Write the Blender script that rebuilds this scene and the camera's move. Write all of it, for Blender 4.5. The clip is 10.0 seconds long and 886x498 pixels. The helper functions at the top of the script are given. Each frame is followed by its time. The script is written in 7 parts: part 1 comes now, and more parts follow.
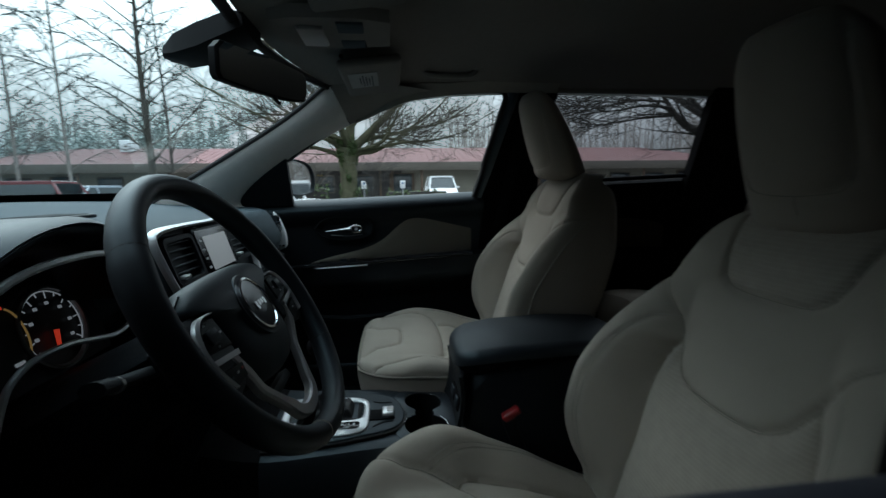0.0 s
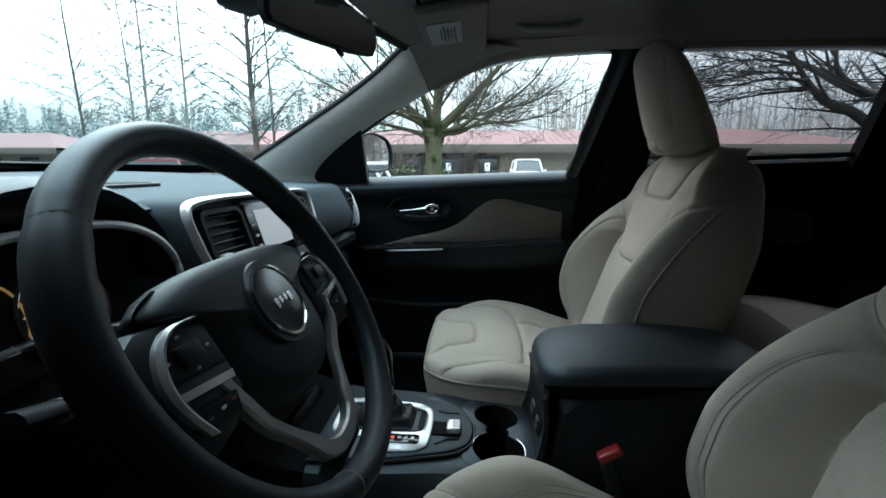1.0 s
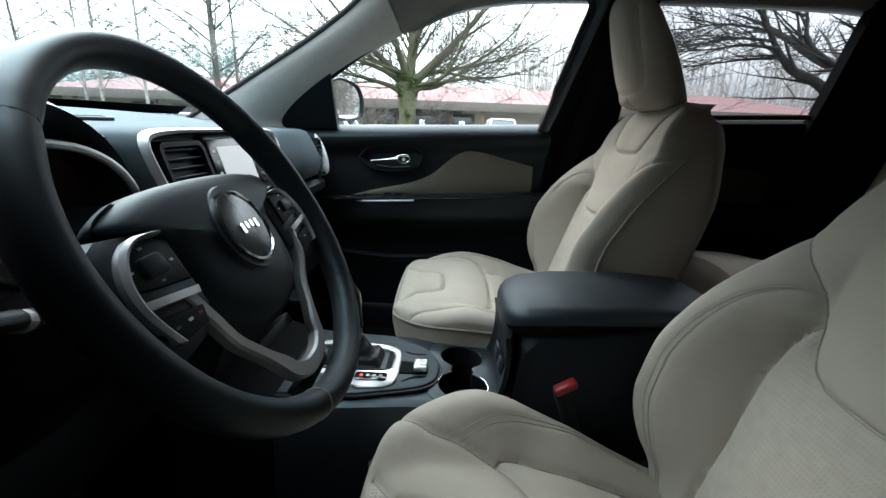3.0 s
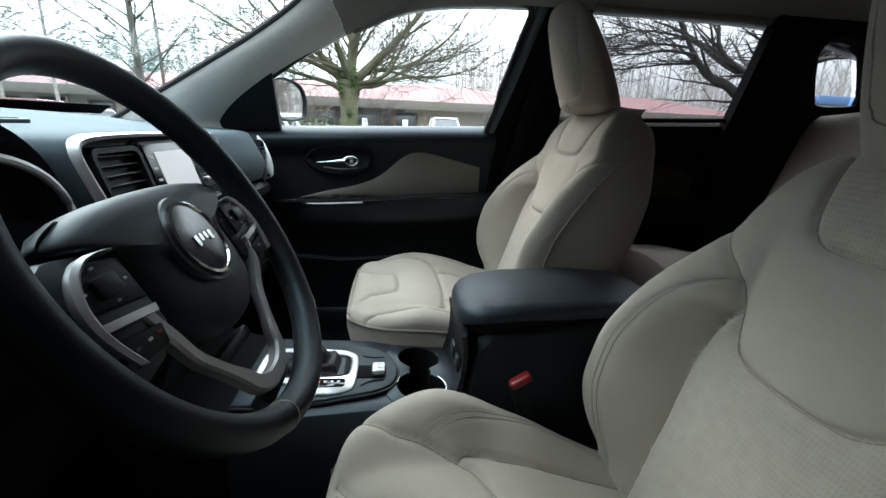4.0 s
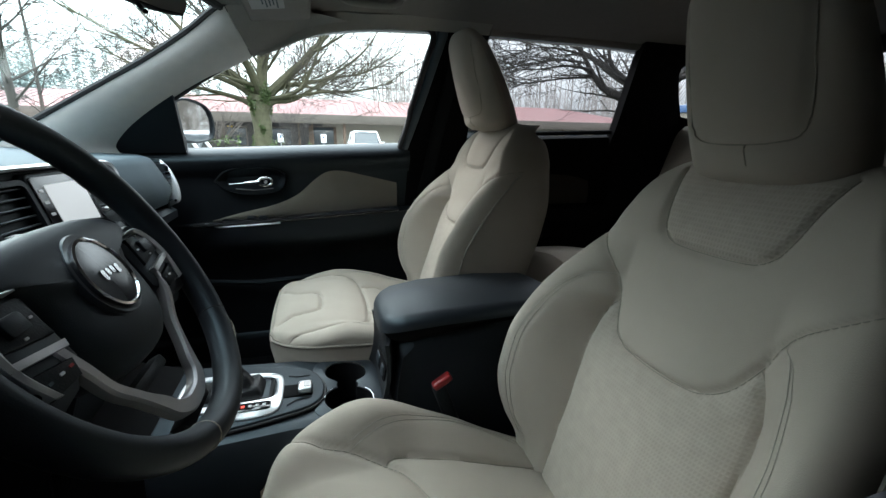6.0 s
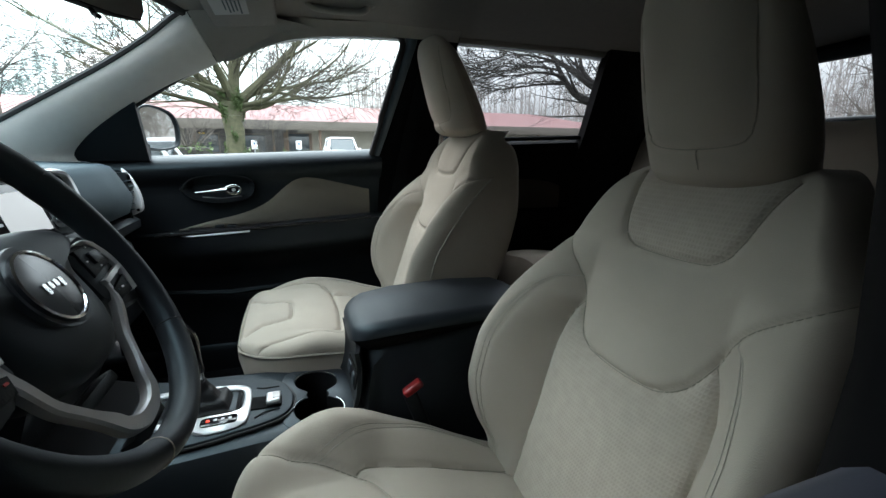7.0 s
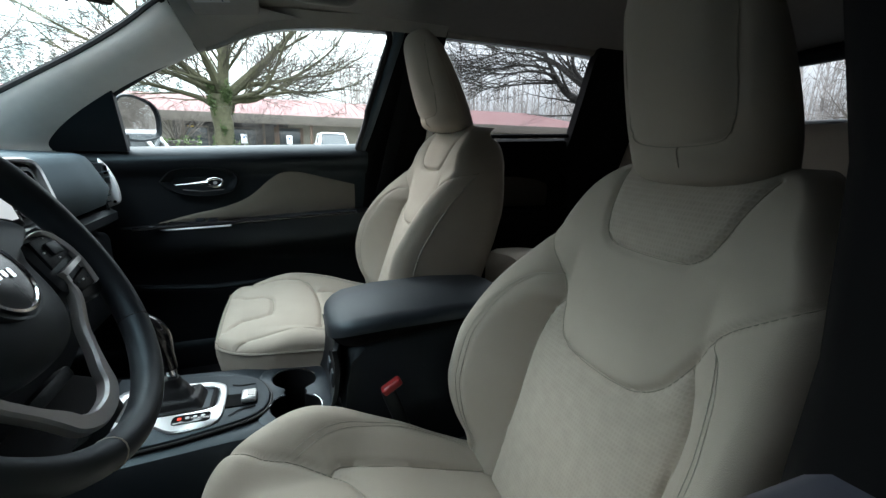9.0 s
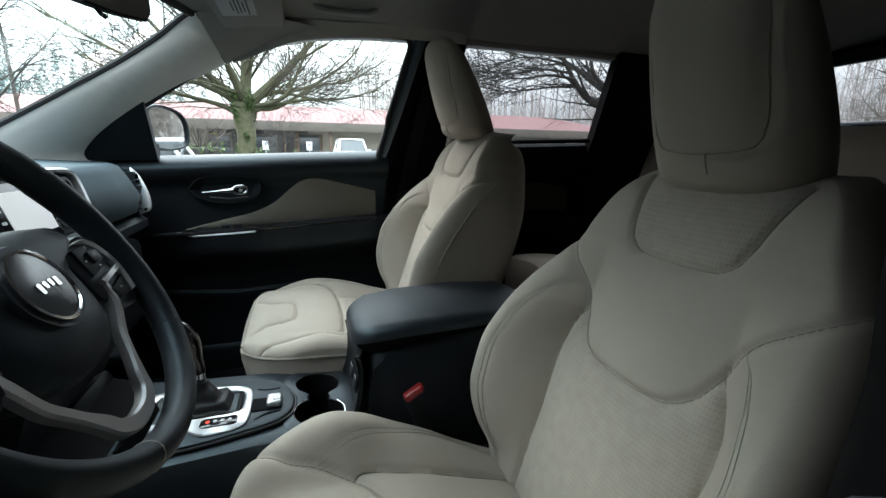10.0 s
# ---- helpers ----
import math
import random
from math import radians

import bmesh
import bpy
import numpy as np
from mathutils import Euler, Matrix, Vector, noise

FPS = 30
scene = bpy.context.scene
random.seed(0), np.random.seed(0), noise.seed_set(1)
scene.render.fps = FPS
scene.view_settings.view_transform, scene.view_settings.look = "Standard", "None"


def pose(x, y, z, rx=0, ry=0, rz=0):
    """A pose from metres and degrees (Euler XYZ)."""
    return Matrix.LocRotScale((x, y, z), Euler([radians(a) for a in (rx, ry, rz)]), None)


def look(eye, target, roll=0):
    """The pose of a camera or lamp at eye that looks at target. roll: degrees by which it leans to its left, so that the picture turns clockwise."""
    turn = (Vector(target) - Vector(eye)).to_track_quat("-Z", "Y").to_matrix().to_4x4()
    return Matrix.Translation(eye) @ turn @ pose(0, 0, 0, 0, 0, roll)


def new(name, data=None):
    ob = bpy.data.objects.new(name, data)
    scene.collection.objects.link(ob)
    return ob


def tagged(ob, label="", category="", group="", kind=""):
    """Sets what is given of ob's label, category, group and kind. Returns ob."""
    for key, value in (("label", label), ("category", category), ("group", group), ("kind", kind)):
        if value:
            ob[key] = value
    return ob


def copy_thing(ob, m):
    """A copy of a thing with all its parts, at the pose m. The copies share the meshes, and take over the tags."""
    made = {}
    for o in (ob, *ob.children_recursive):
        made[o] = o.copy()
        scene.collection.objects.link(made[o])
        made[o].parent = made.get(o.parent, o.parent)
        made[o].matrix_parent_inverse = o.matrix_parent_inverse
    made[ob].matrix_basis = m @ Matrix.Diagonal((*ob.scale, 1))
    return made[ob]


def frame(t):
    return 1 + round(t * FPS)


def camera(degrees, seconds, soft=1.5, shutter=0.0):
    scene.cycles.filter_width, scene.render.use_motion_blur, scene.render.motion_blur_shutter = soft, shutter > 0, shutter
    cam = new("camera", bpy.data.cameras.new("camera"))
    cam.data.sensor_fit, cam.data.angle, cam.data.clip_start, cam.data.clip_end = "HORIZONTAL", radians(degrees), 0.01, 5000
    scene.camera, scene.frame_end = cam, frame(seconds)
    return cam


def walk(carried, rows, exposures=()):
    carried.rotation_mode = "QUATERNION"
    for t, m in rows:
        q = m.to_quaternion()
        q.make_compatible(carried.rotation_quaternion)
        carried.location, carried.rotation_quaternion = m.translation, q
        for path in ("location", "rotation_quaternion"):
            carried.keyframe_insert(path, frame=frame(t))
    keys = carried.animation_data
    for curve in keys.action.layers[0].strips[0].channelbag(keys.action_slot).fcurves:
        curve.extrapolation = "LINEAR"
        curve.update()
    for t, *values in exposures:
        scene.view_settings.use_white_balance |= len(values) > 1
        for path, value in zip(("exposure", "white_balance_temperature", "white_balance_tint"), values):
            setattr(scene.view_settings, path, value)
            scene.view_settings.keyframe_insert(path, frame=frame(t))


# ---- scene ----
cam = camera(91.70, 10.0, soft=1.4, shutter=0.4)
PATH = [
    (0, pose(0.1730, -0.9258, 1.1982, 81.677, 0.768, -6.820)),
    (0.5, pose(0.1939, -0.8064, 1.1946, 81.494, 0.690, 0.443)),
    (1, pose(0.1840, -0.7549, 1.1769, 79.526, -0.176, 4.264)),
    (1.5, pose(0.1735, -0.7456, 1.1619, 76.208, -1.984, 6.355)),
    (2, pose(0.1868, -0.7501, 1.1517, 74.716, -2.191, 5.557)),
    (2.5, pose(0.1947, -0.7612, 1.1487, 74.285, -2.107, 3.884)),
    (4, pose(0.1753, -0.7773, 1.1599, 74.390, -2.274, -6.378)),
    (4.5, pose(0.1789, -0.7857, 1.1614, 74.378, -2.121, -9.234)),
    (5, pose(0.1852, -0.8034, 1.1663, 74.767, -1.719, -12.114)),
    (5.5, pose(0.1867, -0.8203, 1.1736, 75.462, -1.206, -14.541)),
    (7, pose(0.2086, -0.8364, 1.1768, 76.910, -0.400, -19.488)),
    (7.5, pose(0.2216, -0.8390, 1.1748, 76.617, -0.758, -20.504)),
    (8, pose(0.2314, -0.8385, 1.1747, 76.337, -1.239, -20.981)),
    (8.5, pose(0.2336, -0.8370, 1.1744, 76.550, -0.982, -20.958)),
    (9, pose(0.2302, -0.8320, 1.1722, 76.604, -1.340, -20.480)),
    (9.5, pose(0.2256, -0.8296, 1.1748, 76.851, -0.978, -19.363)),
    (10, pose(0.2206, -0.8306, 1.1771, 77.168, -0.868, -18.242)),
]
EXPOSURES = [(0.0, -1.72, 5950, 6), (0.5, -1.05, 5950, 5), (1.0, -0.63, 5950, 6), (1.5, -0.33, 6100, 8), (2.0, -0.12, 6200, 10), (3.0, 0.03, 6300, 10), (10.0, 0.04, 6350, 10)]
walk(cam, PATH, EXPOSURES)

# ---- world, sun ----
world = bpy.data.worlds.new("overcast_sky")
scene.world = world
world.use_nodes = True
wn, wl = world.node_tree.nodes, world.node_tree.links
wn.clear()
sky = wn.new("ShaderNodeTexSky")
sky.sky_type = 'NISHITA'
sky.sun_disc = False
sky.sun_elevation, sky.sun_rotation = radians(35), radians(325)
sky.air_density, sky.dust_density, sky.ozone_density = 1.0, 6.0, 2.0
hsv = wn.new("ShaderNodeHueSaturation")
hsv.inputs["Saturation"].default_value = 0.22
cover = wn.new("ShaderNodeMix")
cover.data_type = 'RGBA'
cover.inputs[0].default_value = 0.80
cover.inputs[7].default_value = (6.5, 7.1, 7.5, 1)      # the cloud layer's even grey-white
bg = wn.new("ShaderNodeBackground")
bg.inputs["Strength"].default_value = 0.44
wout = wn.new("ShaderNodeOutputWorld")
wl.new(sky.outputs[0], hsv.inputs["Color"])
wl.new(hsv.outputs[0], cover.inputs[6])
# an overcast sky brightens from the horizon to the zenith
wco = wn.new("ShaderNodeTexCoord")
wsep = wn.new("ShaderNodeSeparateXYZ")
rise = wn.new("ShaderNodeMapRange")
rise.inputs["From Min"].default_value, rise.inputs["From Max"].default_value = 0.05, 0.85
rise.inputs["To Min"].default_value, rise.inputs["To Max"].default_value = 0.42, 4.2
dome = wn.new("ShaderNodeVectorMath")
dome.operation = 'SCALE'
wl.new(wco.outputs["Generated"], wsep.inputs[0])
wl.new(wsep.outputs["Z"], rise.inputs["Value"])
wl.new(cover.outputs[2], dome.inputs[0])
wl.new(rise.outputs[0], dome.inputs["Scale"])
wl.new(dome.outputs[0], bg.inputs["Color"])
wl.new(bg.outputs[0], wout.inputs["Surface"])

sun = new("sun", bpy.data.lights.new("sun", 'SUN'))
sun.data.energy, sun.data.angle, sun.data.color = 0.28, radians(28), (1.0, 0.99, 0.975)
sun.matrix_world = look((-18, 26, 22), (0, 0, 1))


# ---- materials ----
def rgb(c):
    return (*c, 1.0)


def material(name, base, rough=0.5, metal=0.0, vary=0.12, scale=30.0, bump=0.0, bump_scale=400.0, spec=0.5,
             emit=None, emit_strength=0.0, sheen=0.0, coat=0.0, per_piece=0.0, grime=0.0, grime_scale=3.0):
    """Principled surface with two scales of tone, fine relief and optional tone per piece."""
    m = bpy.data.materials.new(name)
    m.use_nodes = True
    t = m.node_tree
    n, l = t.nodes, t.links
    p = n["Principled BSDF"]
    p.inputs["Roughness"].default_value = rough
    p.inputs["Metallic"].default_value = metal
    p.inputs["Specular IOR Level"].default_value = spec
    if sheen:
        p.inputs["Sheen Weight"].default_value = sheen
        p.inputs["Sheen Roughness"].default_value = 0.5
    if coat:
        p.inputs["Coat Weight"].default_value = coat
        p.inputs["Coat Roughness"].default_value = 0.05
    co = n.new("ShaderNodeTexCoord")
    fine = n.new("ShaderNodeTexNoise")
    fine.inputs["Scale"].default_value = scale
    fine.inputs["Detail"].default_value = 5
    broad = n.new("ShaderNodeTexNoise")
    broad.inputs["Scale"].default_value = grime_scale
    broad.inputs["Detail"].default_value = 4
    l.new(co.outputs["Object"], fine.inputs["Vector"])
    l.new(co.outputs["Object"], broad.inputs["Vector"])
    both = n.new("ShaderNodeMath")
    both.operation = 'ADD'
    l.new(fine.outputs[0], both.inputs[0])
    l.new(broad.outputs[0], both.inputs[1])
    val = n.new("ShaderNodeMapRange")
    val.inputs["From Min"].default_value, val.inputs["From Max"].default_value = 0.6, 1.4
    val.inputs["To Min"].default_value, val.inputs["To Max"].default_value = 1 - vary, 1 + vary
    l.new(both.outputs[0], val.inputs["Value"])
    tone = val.outputs[0]
    if per_piece:
        info = n.new("ShaderNodeObjectInfo")
        pr = n.new("ShaderNodeMapRange")
        pr.inputs["To Min"].default_value, pr.inputs["To Max"].default_value = 1 - per_piece, 1 + per_piece
        l.new(info.outputs["Random"], pr.inputs["Value"])
        mu = n.new("ShaderNodeMath")
        mu.operation = 'MULTIPLY'
        l.new(tone, mu.inputs[0])
        l.new(pr.outputs[0], mu.inputs[1])
        tone = mu.outputs[0]
    mul = n.new("ShaderNodeVectorMath")
    mul.operation = 'SCALE'
    mul.inputs[0].default_value = base
    l.new(tone, mul.inputs["Scale"])
    l.new(mul.outputs[0], p.inputs["Base Color"])
    rr = n.new("ShaderNodeMapRange")
    rr.inputs["To Min"].default_value, rr.inputs["To Max"].default_value = max(0.0, rough - 0.07), min(1, rough + 0.07)
    l.new(broad.outputs[0], rr.inputs["Value"])
    l.new(rr.outputs[0], p.inputs["Roughness"])
    if bump:
        g = n.new("ShaderNodeTexNoise")
        g.inputs["Scale"].default_value = bump_scale
        g.inputs["Detail"].default_value = 3
        l.new(co.outputs["Object"], g.inputs["Vector"])
        b = n.new("ShaderNodeBump")
        b.inputs["Strength"].default_value = bump
        b.inputs["Distance"].default_value = 0.002
        l.new(g.outputs[0], b.inputs["Height"])
        l.new(b.outputs[0], p.inputs["Normal"])
    if emit:
        p.inputs["Emission Color"].default_value = rgb(emit)
        p.inputs["Emission Strength"].default_value = emit_strength
    return m


def cool(m):
    """Puts the skylight's blue into the reflections of the grained black trim."""
    m.node_tree.nodes["Principled BSDF"].inputs["Specular Tint"].default_value = (0.72, 0.90, 1.0, 1)
    return m


def woven(name, base, pitch, depth, axes=("Y", "Z")):
    """Cloth with raised cross-hatch threads running along two axes."""
    m = material(name, base, rough=0.9, vary=0.10, scale=60, spec=0.15, sheen=0.04)
    t = m.node_tree
    n, l = t.nodes, t.links
    p = n["Principled BSDF"]
    co = n.new("ShaderNodeTexCoord")
    sep = n.new("ShaderNodeSeparateXYZ")
    l.new(co.outputs["Object"], sep.inputs[0])
    rough_line = n.new("ShaderNodeTexNoise")
    rough_line.inputs["Scale"].default_value = 90
    l.new(co.outputs["Object"], rough_line.inputs["Vector"])
    waves = []
    for axis, k in zip(axes, (1.0, 1.35)):
        mu = n.new("ShaderNodeMath")
        mu.operation = 'MULTIPLY_ADD'
        mu.inputs[1].default_value = 2 * math.pi / (pitch * k)
        l.new(sep.outputs[axis], mu.inputs[0])
        l.new(rough_line.outputs[0], mu.inputs[2])
        s = n.new("ShaderNodeMath")
        s.operation = 'SINE'
        l.new(mu.outputs[0], s.inputs[0])
        waves.append(s)
    prod = n.new("ShaderNodeMath")
    prod.operation = 'MAXIMUM'
    l.new(waves[0].outputs[0], prod.inputs[0])
    l.new(waves[1].outputs[0], prod.inputs[1])
    b = n.new("ShaderNodeBump")
    b.inputs["Strength"].default_value = depth
    b.inputs["Distance"].default_value = 0.002
    l.new(prod.outputs[0], b.inputs["Height"])
    l.new(b.outputs[0], p.inputs["Normal"])
    tone = n.new("ShaderNodeMapRange")
    tone.inputs["From Min"].default_value = -1.0
    tone.inputs["To Min"].default_value, tone.inputs["To Max"].default_value = 1.0 - 0.4 * depth, 1.0 + 0.1 * depth
    l.new(prod.outputs[0], tone.inputs["Value"])
    old = p.inputs["Base Color"].links[0].from_socket
    sc = n.new("ShaderNodeVectorMath")
    sc.operation = 'SCALE'
    l.new(old, sc.inputs[0])
    l.new(tone.outputs[0], sc.inputs["Scale"])
    l.new(sc.outputs[0], p.inputs["Base Color"])
    return m


def pane_glass(name, tint, rough=0.0):
    """Thin pane: clear tint with a mirror-like surface gloss."""
    m = bpy.data.materials.new(name)
    m.use_nodes = True
    n, l = m.node_tree.nodes, m.node_tree.links
    n.clear()
    tr = n.new("ShaderNodeBsdfTransparent")
    tr.inputs["Color"].default_value = rgb(tint)
    gl = n.new("ShaderNodeBsdfGlossy")
    gl.inputs["Roughness"].default_value = rough
    lw = n.new("ShaderNodeLayerWeight")
    lw.inputs["Blend"].default_value = 0.5
    pw = n.new("ShaderNodeMath")
    pw.operation = 'POWER'
    pw.inputs[1].default_value = 4.0
    l.new(lw.outputs["Facing"], pw.inputs[0])
    fr = n.new("ShaderNodeMath")
    fr.operation = 'MULTIPLY_ADD'
    fr.inputs[1].default_value, fr.inputs[2].default_value = 0.35, 0.02
    l.new(pw.outputs[0], fr.inputs[0])
    mix = n.new("ShaderNodeMixShader")
    out = n.new("ShaderNodeOutputMaterial")
    l.new(fr.outputs[0], mix.inputs[0])
    l.new(tr.outputs[0], mix.inputs[1])
    l.new(gl.outputs[0], mix.inputs[2])
    l.new(mix.outputs[0], out.inputs["Surface"])
    return m


M_SEAT = material("beige_seat_cloth", (0.360, 0.319, 0.267), rough=0.88, vary=0.05, scale=14, bump=0.25, bump_scale=900, spec=0.18, sheen=0.04)
M_WEAVE = woven("beige_woven_insert", (0.375, 0.332, 0.279), 0.0050, 0.20)
M_WEAVE_SOFT = woven("beige_fine_weave", (0.366, 0.324, 0.272), 0.0045, 0.13)
M_WEAVE_FLAT = woven("beige_ribbed_insert", (0.366, 0.324, 0.272), 0.006, 0.4, ("X", "Y"))
M_SEAM = material("dark_seam_thread", (0.25, 0.225, 0.185), rough=0.85, vary=0.1)
M_STITCH = material("beige_thread", (0.36, 0.33, 0.28), rough=0.8, vary=0.1)
M_LEATHER = cool(material("black_leather", (0.012, 0.0135, 0.0165), rough=0.46, spec=0.42, vary=0.12, scale=25, bump=0.06, bump_scale=900))
M_BADGE = material("dark_badge_enamel", (0.06, 0.065, 0.07), rough=0.18, metal=0.4, vary=0.03)
M_SOFT = cool(material("black_soft_plastic", (0.0045, 0.0050, 0.0060), rough=0.44, spec=0.36, vary=0.12, scale=20, bump=0.10, bump_scale=900))
M_DASH = cool(material("dark_grey_dash_skin", (0.050, 0.066, 0.075), rough=0.7, spec=0.14, vary=0.1, scale=18, bump=0.12, bump_scale=900))
M_CONSOLE = cool(material("dark_console_plastic", (0.020, 0.0245, 0.029), rough=0.5, spec=0.42, vary=0.1, scale=18, bump=0.12, bump_scale=900))
M_GAITER = material("black_gaiter_leather", (0.005, 0.005, 0.006), rough=0.5, spec=0.3, vary=0.2, scale=40, bump=0.15, bump_scale=500)
M_AIRBAG = cool(material("black_grained_cover", (0.0100, 0.0122, 0.0150), rough=0.5, spec=0.38, vary=0.12, scale=25, bump=0.10, bump_scale=900))
M_HARD = cool(material("black_hard_plastic", (0.0055, 0.006, 0.007), rough=0.52, spec=0.25, vary=0.1, scale=20, bump=0.2, bump_scale=500))
M_GLOSSBLACK = material("gloss_black_plastic", (0.010, 0.010, 0.011), rough=0.12, vary=0.05)
M_SILVER = material("satin_silver_trim", (0.60, 0.62, 0.63), rough=0.36, metal=0.7, vary=0.05, bump=0.08, bump_scale=900)
M_GREYTRIM = material("satin_grey_trim", (0.33, 0.32, 0.31), rough=0.4, metal=0.6, vary=0.06, bump=0.08, bump_scale=900)
M_SPOKE = material("satin_spoke_trim", (0.48, 0.48, 0.485), rough=0.38, metal=0.7, vary=0.05, bump=0.08, bump_scale=900)
M_CHROME = material("chrome", (0.66, 0.67, 0.68), rough=0.16, metal=1.0, vary=0.02)
M_LINER = material("grey_headliner_cloth", (0.21, 0.20, 0.182), rough=0.95, vary=0.06, scale=60, bump=0.3, bump_scale=500, spec=0.15)
M_PILLAR = material("light_grey_pillar_trim", (0.64, 0.625, 0.585), rough=0.75, vary=0.05, scale=40, bump=0.4, bump_scale=600, spec=0.25)
# darker than the pillar: light fading along the roof is put into the colour
M_EDGE_DIM = material("dimmed_grey_roof_edge", (0.26, 0.252, 0.232), rough=0.85, vary=0.05, scale=50, bump=0.3, bump_scale=600, spec=0.2)
M_INSERT = material("beige_door_insert", (0.135, 0.122, 0.098), rough=0.75, vary=0.06, scale=20, bump=0.3, bump_scale=700, spec=0.25)
# the beige insert again, with the dim rear cabin's shade in its colour
M_INSERT_SHADED = material("shaded_beige_door_insert", (0.035, 0.031, 0.026), rough=0.8, vary=0.06, scale=20, bump=0.3, bump_scale=700, spec=0.2)
M_LEDGE = material("blue_grey_satin_trim", (0.055, 0.060, 0.080), rough=0.5, vary=0.08, scale=20, bump=0.05, bump_scale=800)
M_FRAME = cool(material("dark_satin_frame", (0.035, 0.042, 0.050), rough=0.32, vary=0.05, spec=0.6))
M_MATTE = material("matte_black_trim", (0.003, 0.003, 0.0035), rough=0.85, spec=0.1, vary=0.1)
M_CARPET = material("black_carpet", (0.008, 0.008, 0.009), rough=0.98, vary=0.3, scale=200, bump=0.8, bump_scale=300, spec=0.05)
M_BELT = material("black_belt_webbing", (0.0035, 0.004, 0.005), rough=0.85, spec=0.15, vary=0.15, scale=300, bump=0.5, bump_scale=600)
M_RED = material("red_plastic", (0.27, 0.010, 0.012), rough=0.4, vary=0.08)
M_RUBBER = material("black_rubber", (0.012, 0.012, 0.013), rough=0.7, vary=0.15)
M_MIRROR = material("mirror_silver", (0.88, 0.89, 0.90), rough=0.0, metal=1.0, vary=0.0)
M_PAINT = material("white_car_paint", (0.72, 0.73, 0.74), rough=0.25, vary=0.03, coat=0.6)
M_DARKPAINT = material("dark_blue_car_paint", (0.02, 0.024, 0.032), rough=0.25, vary=0.05, coat=0.6)
M_MAROON = material("maroon_car_paint", (0.16, 0.03, 0.035), rough=0.25, vary=0.05, coat=0.6)
M_GREYBLUE = material("silver_blue_car_paint", (0.38, 0.42, 0.48), rough=0.25, vary=0.05, coat=0.6)
M_SCREEN = material("lit_display", (0.25, 0.26, 0.27), rough=0.25, vary=0.02, emit=(0.80, 0.84, 0.84), emit_strength=0.55)
M_DIAL = material("dial_black", (0.008, 0.008, 0.009), rough=0.5, vary=0.05)
M_TICK = material("dial_white", (0.6, 0.6, 0.6), rough=0.5, emit=(0.85, 0.9, 0.95), emit_strength=0.4, vary=0.0)
M_AMBER = material("dial_amber", (0.6, 0.4, 0.1), rough=0.5, emit=(1.0, 0.62, 0.2), emit_strength=0.3, vary=0.0)
M_NEEDLE = material("lit_red", (0.6, 0.05, 0.02), rough=0.5, emit=(1.0, 0.07, 0.03), emit_strength=0.9, vary=0.0)
M_MARK = material("pale_grey_print", (0.55, 0.56, 0.57), rough=0.5, vary=0.02)
G_FRONT = pane_glass("clear_window_glass", (0.93, 0.95, 0.94))
G_SCREEN = pane_glass("green_tinted_windscreen", (0.84, 0.90, 0.90))
G_REAR = pane_glass("privacy_glass", (0.66, 0.66, 0.665))

# outdoors
M_ASPHALT = material("wet_asphalt", (0.055, 0.057, 0.060), rough=0.9, spec=0.15, vary=0.3, scale=3.0, bump=0.6, bump_scale=60, grime_scale=0.3)
M_GRASS = material("winter_grass", (0.065, 0.090, 0.030), rough=0.9, vary=0.4, scale=6.0, grime_scale=0.5)
M_KERB = material("concrete_kerb", (0.36, 0.35, 0.33), rough=0.85, vary=0.2, scale=5.0, bump=0.4, bump_scale=80)
M_ROOF = material("red_metal_roof", (0.120, 0.050, 0.049), rough=0.75, vary=0.08, scale=1.5, grime_scale=0.2)
M_WALL = material("tan_stucco_wall", (0.18, 0.17, 0.14), rough=0.9, vary=0.12, scale=4.0, grime_scale=0.4)
M_WALL_DARK = material("dark_matte_panel", (0.03, 0.03, 0.03), rough=0.9, vary=0.15, scale=4.0, grime_scale=0.5)
M_BROWN = material("brown_wood_siding", (0.085, 0.055, 0.038), rough=0.8, vary=0.25, scale=5.0)
M_FASCIA = material("dark_brown_fascia", (0.070, 0.060, 0.049), rough=0.7, vary=0.15, scale=3.0)
M_OUTGLASS = material("dark_window_glass", (0.03, 0.04, 0.045), rough=0.08, vary=0.05)
M_BARK = material("mossy_bark", (0.088, 0.086, 0.050), rough=0.95, vary=0.5, scale=14.0, bump=1.0, bump_scale=50, grime_scale=2.0)
M_TWIG = material("grey_brown_twigs", (0.070, 0.060, 0.050), rough=0.9, vary=0.25, scale=10.0)
M_DARKBARK = material("dark_wet_bark", (0.030, 0.027, 0.024), rough=0.9, vary=0.4, scale=14.0, bump=0.8, bump_scale=50)
M_BIRCH = material("pale_birch_bark", (0.24, 0.22, 0.20), rough=0.9, vary=0.5, scale=9.0)
M_PALETWIG = material("pale_birch_twigs", (0.135, 0.120, 0.108), rough=0.9, vary=0.25, scale=10.0)
M_COVER = material("black_cover_plastic", (0.005, 0.0052, 0.006), rough=0.6, spec=0.2, vary=0.1)
M_LABEL = material("grey_label_print", (0.30, 0.30, 0.29), rough=0.6, vary=0.05)
M_HEDGE = material("hedge_leaves", (0.055, 0.085, 0.025), rough=0.7, vary=0.5, scale=12.0)
# distance haze is put into the pale base colours of both woods
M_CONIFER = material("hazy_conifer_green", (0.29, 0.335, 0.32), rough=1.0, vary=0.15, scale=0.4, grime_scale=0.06)
